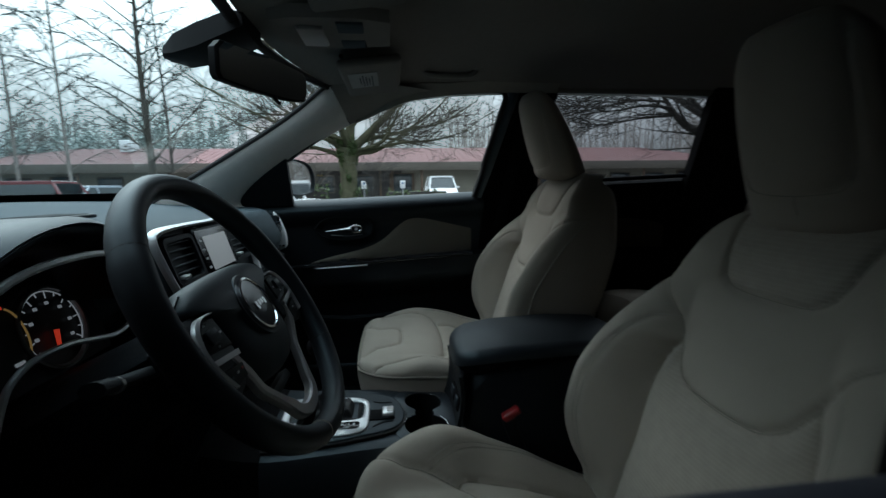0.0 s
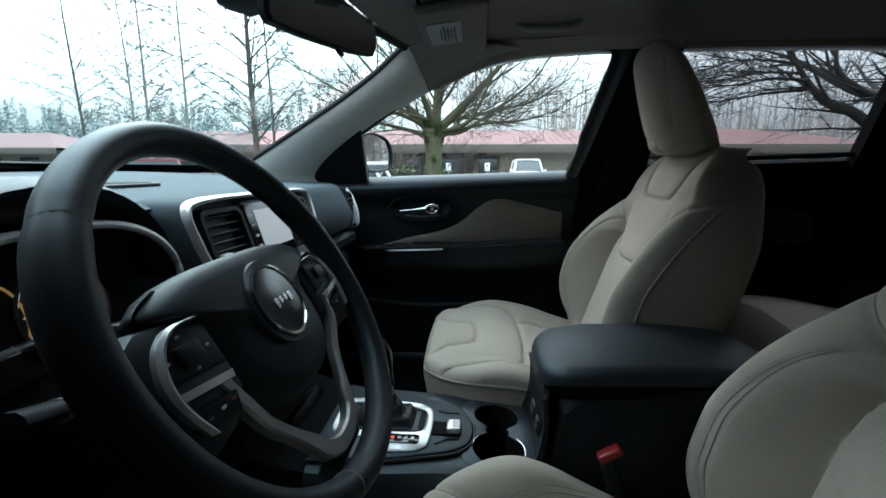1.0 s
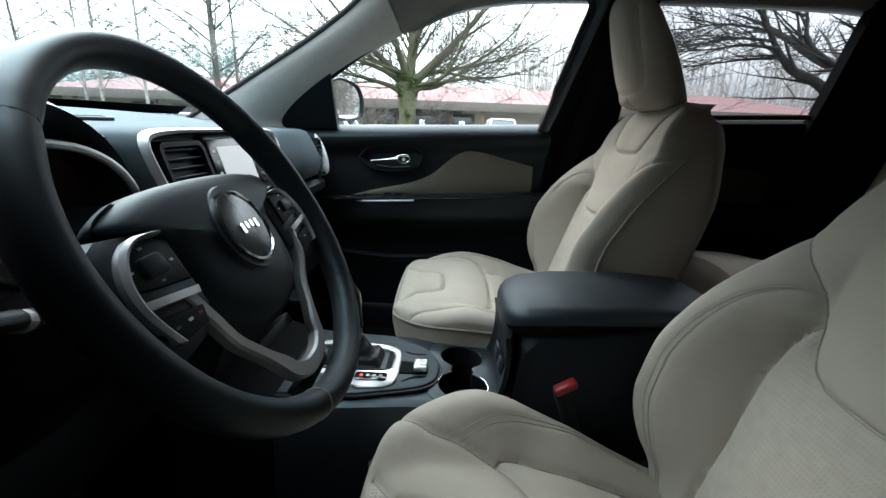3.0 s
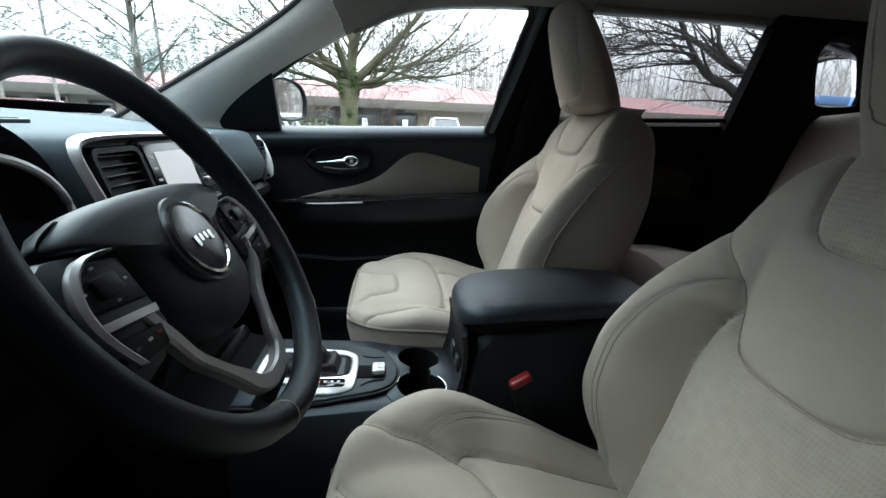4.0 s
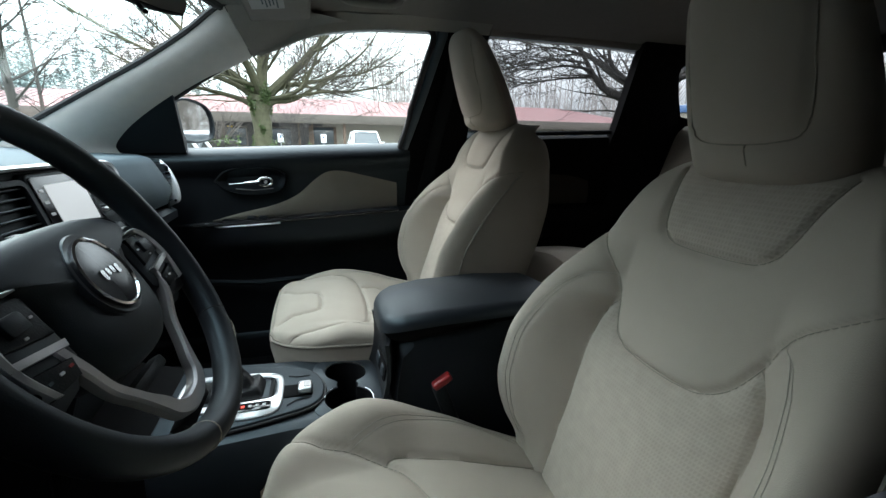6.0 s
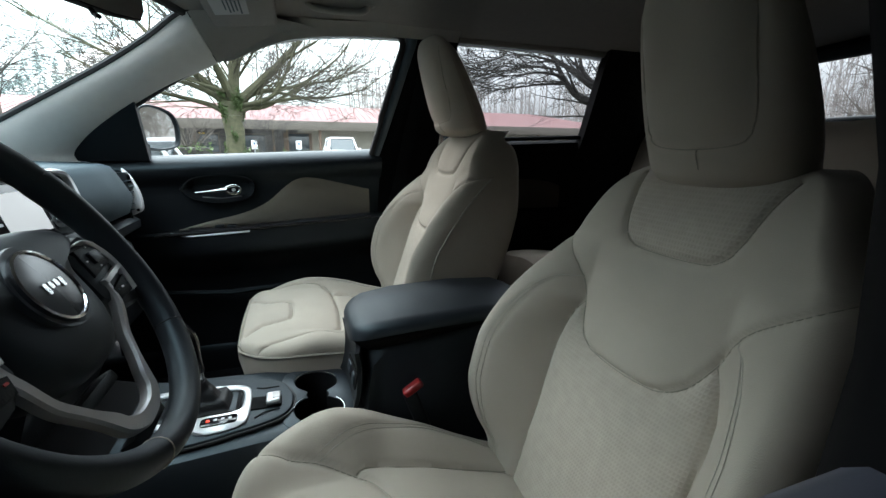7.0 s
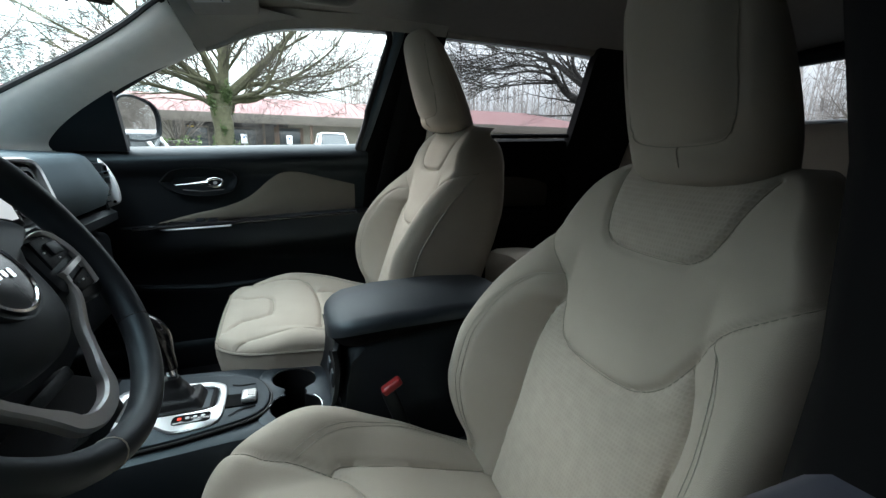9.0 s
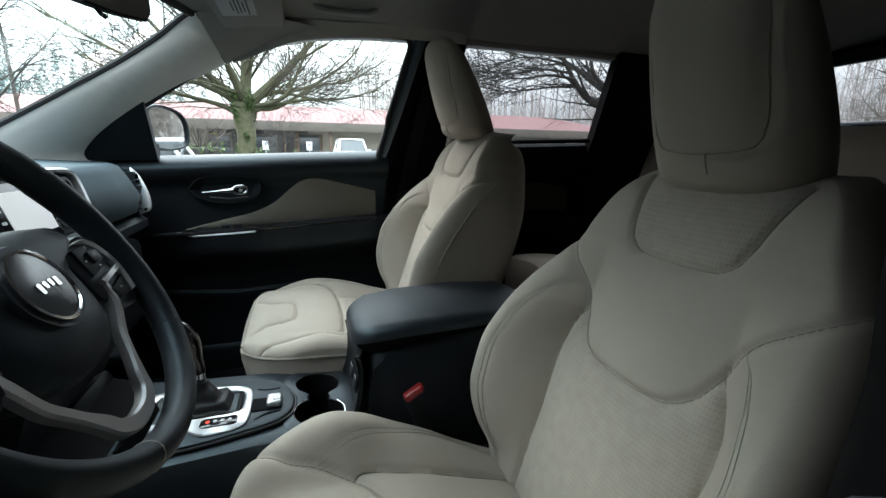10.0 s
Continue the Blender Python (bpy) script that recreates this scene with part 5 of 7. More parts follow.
half = [(0.0, 1.137), (0.14, 1.137), (0.195, 1.133), (0.212, 1.120), (0.214, 1.095), (0.205, 1.040), (0.185, 0.975), (0.165, 0.92)]
hs = [tuple(p) for p in spline(half, 4)]
line = [(-u, v) for u, v in hs[::-1]] + hs[1:]
bm = bmesh.new()
rings, back = [], []
for i, (u, v) in enumerate(line):
    a, b = line[max(0, i - 1)], line[min(len(line) - 1, i + 1)]
    tx, ty = b[0] - a[0], b[1] - a[1]
    L = math.hypot(tx, ty)
    nx, ny = ty / L, -tx / L
    side = 1 if (nx * -u + ny * (1.05 - v)) > 0 else -1
    nx, ny = nx * side, ny * side
    wd = 0.008 + 0.003 * sstep(0.10, 0.2, abs(u))
    rings.append([stack(u, v, -0.004), stack(u, v, 0.004), stack(u + nx * wd * 0.3, v + ny * wd * 0.3, 0.008), stack(u + nx * wd * 0.8, v + ny * wd * 0.8, 0.006), stack(u + nx * wd, v + ny * wd, -0.004)])
    back.append([stack(u, v, -0.07), stack(u * 1.003, v + 0.0006, -0.0045), stack(u + nx * wd, v + ny * wd, -0.0045), stack(u + nx * wd, v + ny * wd, -0.07)])
loft(bm, rings)
dpart("stack_frame", bm, M_SILVER, "satin silver frame of the centre stack")
bm = bmesh.new()
loft(bm, back)
dpart("stack_surround", bm, M_DASH)
bm = bmesh.new()
rows = [[stack(u, v, -0.012) for u in np.linspace(-0.200 + 0.10 * sstep(1.12, 0.9, v) * 0.3, 0.200 - 0.10 * sstep(1.12, 0.9, v) * 0.3, 13)] for v in np.linspace(1.128, 0.86, 9)]
sheet(bm, rows, (-0.03, 0, 0))
dpart("stack_face", bm, M_HARD)
for s in (-1, 1):
    cu = s * 0.132
    bm = bmesh.new()
    o = rrect(cu, 1.078, 0.108, 0.082, 0.014)
    i = rrect(cu, 1.078, 0.094, 0.068, 0.010)
    loft(bm, [[stack(u, v, -0.012) for u, v in o], [stack(u, v, 0.003) for u, v in o], [stack(u, v, 0.003) for u, v in i], [stack(u, v, -0.045) for u, v in i]], True, False)
    dpart("vent_frame", bm, M_HARD)
    bm = bmesh.new()
    plate(bm, rrect(cu, 1.078, 0.094, 0.068, 0.010), lambda u, v, d: stack(u, v, -0.050 + d), 0.004)
    dpart("vent_back", bm, M_RUBBER)
    for k in range(5):
        bm = bmesh.new()
        rbox(bm, stack(cu, 1.054 + 0.0125 * k, -0.014), (0.024, 0.090, 0.0028), 0.001, 1, Matrix.Rotation(radians(-14), 3, 'Y'))
        dpart("vent_slat", bm, M_SOFT)
    bm = bmesh.new()
    rbox(bm, stack(cu - 0.03, 1.0515, 0.004), (0.012, 0.022, 0.006), 0.002)
    dpart("vent_tab", bm, M_SILVER)
bm = bmesh.new()
plate(bm, rrect(0.0, 1.072, 0.152, 0.106, 0.012), lambda u, v, d: stack(u, v, -0.012 + d), 0.012, 0.004)
dpart("display_bezel", bm, M_SOFT)
bm = bmesh.new()
plate(bm, rrect(0.003, 1.074, 0.146, 0.092, 0.006), lambda u, v, d: stack(u, v, 0.0 + d), 0.003, 0.001)
dpart("display_panel", bm, M_GLOSSBLACK)
bm = bmesh.new()
plate(bm, rrect(0.010, 1.074, 0.110, 0.066, 0.002), lambda u, v, d: stack(u, v, 0.003 + d), 0.0012)
dpart("display", bm, M_SCREEN, "pale lit touch screen display")
for k in range(4):
    bm = bmesh.new()
    plate(bm, rrect(-0.058, 1.100 - 0.017 * k, 0.010, 0.004, 0.001, 2), lambda u, v, d: stack(u, v, 0.003 + d), 0.001)
    dpart("display_key", bm, M_MARK)
# control band below the display
bm = bmesh.new()
plate(bm, rrect(0.0, 0.985, 0.28, 0.075, 0.015), lambda u, v, d: stack(u, v, -0.012 + d), 0.016, 0.005)
dpart("control_panel", bm, M_HARD)
for u in (-0.085, 0.0, 0.085):
    bm = bmesh.new()
    loft(bm, [[stack(u + r * math.cos(2 * math.pi * k / 24), 0.987 + r * math.sin(2 * math.pi * k / 24), d) for k in range(24)] for r, d in ((0.020, 0.003), (0.019, 0.022), (0.016, 0.025))])
    dpart("knob", bm, M_SOFT)
    bm = bmesh.new()
    loft(bm, [[stack(u + r * math.cos(2 * math.pi * k / 24), 0.987 + r * math.sin(2 * math.pi * k / 24), d) for k in range(24)] for r, d in ((0.0215, 0.003), (0.0215, 0.008), (0.020, 0.008))])
    dpart("knob_ring", bm, M_CHROME)
bm = bmesh.new()
rows = [[(x, y, z) for y in np.linspace(-0.17, 0.17, 7)] for x, z in ((-0.165, 0.94), (-0.15, 0.90), (-0.14, 0.84), (-0.16, 0.78), (-0.20, 0.70), (-0.2, 0.60))]
sheet(bm, rows, (-0.06, 0, 0))
dpart("lower_cover", bm, M_HARD)

# end vent by the passenger's door, with a silver blade
SVX = -0.215
bm = bmesh.new()
o = [(0.575, 1.108), (0.600, 1.104), (0.612, 1.06), (0.610, 1.0), (0.595, 0.972), (0.570, 0.985), (0.565, 1.05)]
o = [tuple(p) for p in spline(o + [o[0]], 3)][:-1]
loft(bm, [[(SVX - 0.06, u + 0.02, v) for u, v in o], [(SVX + 0.002, u, v) for u, v in o], [(SVX + 0.006, 0.59 + (u - 0.59) * 0.85, 1.04 + (v - 1.04) * 0.92) for u, v in o], [(SVX - 0.02, 0.59 + (u - 0.59) * 0.8, 1.04 + (v - 1.04) * 0.88) for u, v in o]])
dpart("end_vent", bm, M_HARD)
for k in range(6):
    bm = bmesh.new()
    rbox(bm, (SVX + 0.002, 0.588, 1.005 + 0.016 * k), (0.016, 0.036, 0.003), 0.001, 1, Matrix.Rotation(radians(-12), 3, 'Y'))
    dpart("vent_slat", bm, M_DASH)
bm = bmesh.new()
o = [tuple(p) for p in spline([(-0.233, 1.119), (-0.212, 1.093), (-0.194, 1.053), (-0.187, 1.018), (-0.190, 1.000), (-0.206, 0.991), (-0.238, 0.980), (-0.238, 0.996), (-0.222, 1.018), (-0.216, 1.047), (-0.225, 1.083), (-0.233, 1.119)], 4)][:-1]
plate(bm, o, lambda u, v, d: (u, 0.632 - 0.25 * (1.12 - v) - d, v), 0.016, 0.004, 3)
dpart("vent_blade", bm, M_SILVER, "satin silver end vent surround")
bm = bmesh.new()
tube(bm, [(-0.197, 0.596, 1.004), (-0.197, 0.583, 1.004)], 0.004, 10)
dpart("blade_screw", bm, M_GLOSSBLACK)
bm = bmesh.new()
sheet(bm, [[(x, y, z) for y in np.linspace(0.24, 0.60, 9)] for x, z in ((-0.215, 0.985), (-0.20, 0.975), (-0.20, 0.955), (-0.24, 0.93))], (-0.04, 0, -0.01))
dpart("knee_ledge", bm, M_SOFT)
bm = bmesh.new()
rbox(bm, (-0.30, 0.42, 0.80), (0.14, 0.44, 0.24), 0.03, 3)
dpart("glovebox", bm, M_SOFT)
bm = bmesh.new()
rbox(bm, (-0.33, -0.40, 0.80), (0.16, 0.50, 0.22), 0.03, 3)
dpart("knee_panel", bm, M_SOFT)

# instrument hood and cluster
CY = -0.405
bm = bmesh.new()
rows = []
for i in range(25):
    a = math.pi * i / 24
    c, s = math.cos(a), math.sin(a)
    w = (0.131 if c > 0 else 0.166) * c
    h = s
    rows.append([(x, CY + w * k, 1.050 + (0.114 * q) * h) for x, k, q in ((-0.42, 0.92, 0.9), (-0.33, 0.97, 0.98), (-0.24, 1.02, 1.02), (-0.185, 1.04, 1.03), (-0.172, 1.0, 0.97), (-0.18, 0.93, 0.88), (-0.22, 0.86, 0.72), (-0.28, 0.82, 0.60), (-0.31, 0.80, 0.55))])
sheet(bm, rows, (0, 0, 0.003))
dpart("instrument_hood", bm, M_SOFT, sharp=60)
bm = bmesh.new()
arc = []
for i in range(25):
    a = math.pi * (i / 24)
    c, s = math.cos(a), math.sin(a)
    arc.append((-0.172 - 0.006 * s, CY + math.copysign((0.134 if c > 0 else 0.160) * abs(c) ** 0.8, c), 1.050 + 0.0755 * s))
tube(bm, arc, 0.0045, 8)
dpart("hood_trim", bm, M_SILVER, "satin silver hood edge")
bm = bmesh.new()
tube(bm, spline([(-0.19, -0.525, 0.965), (-0.19, -0.508, 1.002), (-0.19, -0.495, 1.018), (-0.19, -0.467, 1.029), (-0.19, -0.42, 1.029), (-0.19, -0.38, 1.021), (-0.19, -0.332, 1.013), (-0.192, -0.275, 1.025)], 5), 0.0035, 8)
dpart("cluster_trim", bm, M_SILVER, "thin bright trim below the instruments")
bm = bmesh.new()
rows = [[(-0.275 - 0.25 * (v - 1.03), y, v) for y in np.linspace(CY - 0.165, CY + 0.165, 9)] for v in (0.965, 1.0, 1.05, 1.10, 1.14)]
sheet(bm, rows, (-0.01, 0, 0))
dpart("cluster_face", bm, M_DIAL)


def face(u, v, d):
    return (-0.275 - 0.25 * (v - 1.03) + d, u, v)


for cu, a_red in ((CY + 0.076, radians(255)), (CY - 0.078, radians(235))):
    bm = bmesh.new()
    loft(bm, [[face(cu + r * math.cos(2 * math.pi * k / 48), 1.024 + r * math.sin(2 * math.pi * k / 48), d) for k in range(48)] for r, d in ((0.054, 0.001), (0.054, 0.008), (0.0505, 0.009), (0.049, 0.004))], True, False)
    dpart("gauge_ring", bm, M_GREYTRIM)
    bm = bmesh.new()
    pts = [face(cu + 0.0465 * math.cos(radians(a)), 1.024 + 0.0465 * math.sin(radians(a)), 0.004) for a in range(-40, 221, 6)]
    tube(bm, pts, 0.0010, 5)
    dpart("gauge_scale", bm, M_TICK)
    for k in range(14):
        a = radians(-35 + 250 * k / 13)
        bm = bmesh.new()
        r0 = 0.037 if k % 2 == 0 else 0.041
        tube(bm, [face(cu + r * math.cos(a), 1.024 + r * math.sin(a), 0.004) for r in (r0, 0.046)], 0.0009, 5)
        dpart("gauge_tick", bm, M_TICK)
        if k % 2 == 0:
            bm = bmesh.new()
            plate(bm, rrect(cu + 0.031 * math.cos(a), 1.024 + 0.031 * math.sin(a), 0.006, 0.004, 0.001, 2), lambda u, v, d: face(u, v, 0.003 + d), 0.001)
            dpart("gauge_figure", bm, M_TICK)
    bm = bmesh.new()
    tube(bm, [face(cu + r * math.cos(a_red), 1.024 + r * math.sin(a_red), 0.007) for r in (0.004, 0.026)], [0.0030, 0.0022], 6)
    dpart("needle", bm, M_NEEDLE, "lit red needle")
bm = bmesh.new()
plate(bm, rrect(CY, 1.032, 0.062, 0.075, 0.005), lambda u, v, d: face(u, v, 0.003 + d), 0.003)
dpart("info_display", bm, M_DIAL)
bm = bmesh.new()
tube(bm, [face(CY + 0.012 + 0.022 * math.cos(radians(a)), 1.030 + 0.036 * math.sin(radians(a)), 0.007) for a in range(-40, 75, 10)], 0.0012, 5)
dpart("fuel_scale", bm, M_AMBER)
for v, m in ((1.066, M_NEEDLE), (1.000, M_TICK)):
    bm = bmesh.new()
    plate(bm, rrect(CY + 0.010, v, 0.014, 0.004, 0.001, 2), lambda u, v_, d: face(u, v_, 0.006 + d), 0.001)
    dpart("info_mark", bm, m)
# headlamp knob panel left of the column
bm = bmesh.new()
rbox(bm, (-0.225, -0.64, 1.02), (0.06, 0.12, 0.10), 0.02, 3)
dpart("outer_vent", bm, M_HARD)

# ---- centre console ----
con = thing("centre_console", (0.15, 0, 0.42), "black centre console with gear lever and cup holders", "console")
C0 = Vector((0.15, 0, 0.42))


def cpart(name, bm, mat, label="", parent=None, sharp=40):
    bmesh.ops.translate(bm, verts=bm.verts[:], vec=-C0)
    return part(name, bm, mat, parent or con, label, sharp=sharp)


CT = 0.692


def con_top(x):
    return CT - 0.012 * sstep(0.12, 0.28, x) + 0.05 * sstep(-0.05, -0.30, x)


CON_W = curve1([(-0.30, 0.165), (-0.10, 0.155), (0.05, 0.142), (0.18, 0.130), (0.30, 0.120), (0.75, 0.115)])
bm = bmesh.new()
rings = []
for x in sorted(list(np.linspace(-0.09, 0.325, 18)) + [0.1799, 0.1801, 0.2879, 0.2881]):
    w, t = CON_W(x), con_top(x)
    dip = 0.115 if 0.180 < x < 0.288 else 0.0
    rings.append([(x, y, z) for y, z in ((-w - 0.015, 0.44), (-w - 0.008, t - 0.10), (-w, t - 0.022), (-w + 0.008, t - 0.008), (-w + 0.022, t - 0.004), (-0.1045, t - 0.004), (-0.1040, t - 0.004 - dip), (0.0990, t - 0.004 - dip), (0.0995, t - 0.004), (w - 0.022, t - 0.004), (w - 0.008, t - 0.008), (w, t - 0.022), (w + 0.008, t - 0.10), (w + 0.015, 0.44))])
loft(bm, rings)
cpart("body", bm, M_CONSOLE)
# lower front end under the dashboard, its shade put into a black colour
bm = bmesh.new()
rings = []
for x in np.linspace(-0.34, -0.092, 12):
    w, t = CON_W(x), con_top(x)
    rings.append([(x, y, z) for y, z in ((-w - 0.015, 0.44), (-w - 0.008, t - 0.10), (-w, t - 0.022), (-w + 0.008, t - 0.008), (-w + 0.022, t - 0.004), (w - 0.022, t - 0.004), (w - 0.008, t - 0.008), (w, t - 0.022), (w + 0.008, t - 0.10), (w + 0.015, 0.44))])
loft(bm, rings)
cpart("shaded_front_end", bm, M_MATTE)


def ctop(u, v, d):
    return (u, v, con_top(u) - 0.004 + d)


# raised shift surround with its silver frame
o = [(-0.092, 0.119), (0.0, 0.108), (0.075, 0.086), (0.138, 0.068), (0.169, 0.044), (0.186, 0.004), (0.186, -0.034), (0.175, -0.064), (0.145, -0.088), (0.088, -0.104), (0.03, -0.116), (-0.092, -0.126)]
o = [tuple(p) for p in spline(o, 3)]
bm = bmesh.new()
plate(bm, o, ctop, 0.012, 0.005)
cpart("shift_surround", bm, M_CONSOLE)
bm = bmesh.new()
tube(bm, [ctop(0.02 + (u - 0.02) * 1.012, -0.01 + (v + 0.01) * 1.015, 0.005) for u, v in o], 0.0028, 6)
cpart("surround_gap", bm, M_RUBBER)
for pts in ([(0.118, 0.034), (0.135, 0.028), (0.160, 0.030)], [(0.120, -0.072), (0.138, -0.058), (0.163, -0.052)]):
    bm = bmesh.new()
    tube(bm, [ctop(u, v, 0.0118) for u, v in spline(pts, 5)], 0.0012, 5)
    cpart("surround_crease", bm, M_RUBBER)
bm = bmesh.new()
oo = soft_outline([(0.062, 0.056), (0.097, 0.046), (0.111, 0.026), (0.111, -0.062), (0.102, -0.096), (0.046, -0.104), (0.026, -0.094), (0.002, -0.068), (-0.066, -0.062), (-0.078, -0.045), (-0.078, 0.052), (-0.064, 0.068)], (0.015, -0.012))
ii = soft_outline([(0.052, 0.040), (0.088, 0.034), (0.098, 0.020), (0.098, -0.034), (0.088, -0.046), (0.060, -0.048), (0.0, -0.048), (-0.050, -0.046), (-0.062, -0.034), (-0.062, 0.042), (-0.050, 0.052)], (0.015, -0.012))
loft(bm, [[ctop(u, v, 0.008) for u, v in oo], [ctop(u, v, 0.0145) for u, v in oo], [ctop(0.015 + (u - 0.015) * 0.975, -0.012 + (v + 0.012) * 0.975, 0.0165) for u, v in oo], [ctop(0.015 + (u - 0.015) * 1.03, -0.012 + (v + 0.012) * 1.03, 0.0165) for u, v in ii], [ctop(u, v, 0.0145) for u, v in ii], [ctop(u, v, 0.004) for u, v in ii]], True, False)
cpart("shift_frame", bm, M_SILVER, "satin silver gear selector frame")
bm = bmesh.new()
plate(bm, rrect(0.062, -0.070, 0.060, 0.025, 0.007), lambda u, v, d: ctop(u, v, 0.0155 + d), 0.003, 0.001)
cpart("gear_indicator", bm, M_GLOSSBLACK)
for k in range(4):
    bm = bmesh.new()
    plate(bm, rrect(0.044 + 0.012 * k, -0.069, 0.006, 0.007, 0.0015, 2), lambda u, v, d: ctop(u, v, 0.0185 + d), 0.0008)
    cpart("gear_mark", bm, M_NEEDLE if k == 0 else M_MARK)
# gaiter and lever
bm = bmesh.new()
rings = []
for k in range(17):
    t = k / 16
    r = (1 - t) ** 1.3
    oo = rrect(0.014 + 0.006 * t, -0.002 + 0.014 * t, 0.026 + 0.138 * r, 0.026 + 0.062 * r, 0.010 + 0.002 * r)
    rings.append([ctop(u, v, 0.008 + 0.050 * t ** 1.5 + 0.007 * math.sin(t * 20) * (1 - t) + 0.004 * math.sin(u * 170 + v * 110) * t * (1 - t) * 4) for u, v in oo])
loft(bm, rings)
cpart("gaiter", bm, M_GAITER, "black leather gear lever gaiter", sharp=60)
bm = bmesh.new()
tube(bm, [(0.022, 0.016, CT + 0.05), (0.020, 0.016, CT + 0.078)], 0.009, 12)
cpart("lever_collar", bm, M_CHROME)
bm = bmesh.new()
tube(bm, spline([(0.020, 0.016, CT + 0.070), (0.016, 0.016, CT + 0.100), (0.010, 0.016, CT + 0.132), (-0.004, 0.015, CT + 0.156), (-0.022, 0.014, CT + 0.163)], 4), [0.013 + 0.007 * sstep(0.15, 0.6, k / 16) - 0.012 * sstep(0.88, 1.0, k / 16) for k in range(17)], 14)
cpart("gear_lever", bm, M_GLOSSBLACK, "black gear lever knob")
# parking brake switch
bm = bmesh.new()
# flat plate: the recess's shade is put into its black colour
plate(bm, rrect(0.138, -0.024, 0.056, 0.042, 0.005), lambda u, v, d: ctop(u, v, 0.0082 + d), 0.0045, 0.001)
cpart("brake_well", bm, M_MATTE)
bm = bmesh.new()
rbox(bm, (0.1515, -0.027, con_top(0.15) + 0.015), (0.026, 0.034, 0.012), 0.004, 3)
cpart("brake_switch", bm, M_SILVER, "silver parking brake switch")
bm = bmesh.new()
plate(bm, rrect(0.156, -0.026, 0.014, 0.020, 0.004), lambda u, v, d: ctop(u, v, 0.0250 + d), 0.0015)
cpart("brake_mark", bm, M_GREYTRIM)
# cup holders: one figure-of-eight well
CUPS = ((0.234, 0.050, 0.043), (0.234, -0.054, 0.046))


def eight(a):
    """Radius from the neck's middle to the edge of the joined wells."""
    best = 0.021
    dx, dy = math.cos(a), math.sin(a)
    for cx, cy, r in CUPS:
        b = dy * cy
        q = b * b - cy * cy + r * r
        if q > 0:
            best = max(best, b + math.sqrt(q))
    return best


def boxed(a, w, h):
    dx, dy = abs(math.cos(a)), abs(math.sin(a))
    return ((dx / w) ** 5 + (dy / h) ** 5) ** -0.2


N8 = 72
angs = [2 * math.pi * k / N8 for k in range(N8)]


def polar(rf, d):
    return [ctop(0.234 + rf(a) * math.cos(a), rf(a) * math.sin(a), d) for a in angs]


bm = bmesh.new()
loft(bm, [polar(lambda a: boxed(a, 0.070, 0.110), -0.01), polar(lambda a: boxed(a, 0.070, 0.110), 0.001), polar(lambda a: boxed(a, 0.067, 0.107), 0.003), polar(lambda a: eight(a) + 0.004, 0.005), polar(lambda a: eight(a) + 0.001, 0.003)], True, False)
cpart("cup_holder", bm, M_CONSOLE)
bm = bmesh.new()
loft(bm, [polar(lambda a: eight(a) + 0.002, 0.0035), polar(eight, 0.001), polar(lambda a: eight(a) * 0.95, -0.095)], True, False)
cpart("cup_wall", bm, M_MATTE)
bm = bmesh.new()
loft(bm, [polar(lambda a: eight(a) * 0.97, -0.095), polar(lambda a: eight(a) * 0.5, -0.096), polar(lambda a: eight(a) * 0.1, -0.096)])
cpart("cup_floor", bm, M_MATTE)
for cx, cy, r in CUPS:
    bm = bmesh.new()
    tube(bm, [ctop(cx + (r + 0.001) * math.cos(radians(a)), cy + (r + 0.001) * math.sin(radians(a)), 0.0055) for a in (range(15, 166, 10) if cy > 0 else list(range(-20, 50, 7)))], 0.0011, 6)
    cpart("cup_trim", bm, M_CHROME, "thin chrome arc")
bm = bmesh.new()
tube(bm, [ctop(0.234 + 0.0470 * math.cos(radians(a)), -0.054 + 0.0470 * math.sin(radians(a)), 0.0055) for a in range(120, 175, 6)], 0.0011, 6)
cpart("cup_trim", bm, M_CHROME)
# armrest box
bm = bmesh.new()
rings = []
for x, top, w in ((0.318, 0.68, 0.100), (0.325, 0.75, 0.100), (0.334, 0.80, 0.100), (0.36, 0.826, 0.102), (0.55, 0.841, 0.114), (0.69, 0.838, 0.114)):
    rings.append([(x, y, z) for y, z in ((-w, 0.44), (-w, top - 0.02), (-w + 0.015, top), (w - 0.015, top), (w, top - 0.02), (w, 0.44))])
loft(bm, rings)
cpart("armrest_box", bm, M_HARD)
# hollow curved front of the box with its lidded sockets
FRONT = [(0.300, 0.684), (0.306, 0.700), (0.311, 0.722), (0.314, 0.750), (0.314, 0.780), (0.310, 0.806)]
bm = bmesh.new()
sheet(bm, [[(x - 0.010 * (2 * j / 12 - 1) ** 4, -0.094 + 0.188 * j / 12, z) for j in range(13)] for x, z in FRONT], (0.008, 0, 0))
cpart("box_front", bm, M_SOFT)


def on_front(u, v, d):
    return (0.307 + 0.16 * (v - 0.70) - d, u, v)


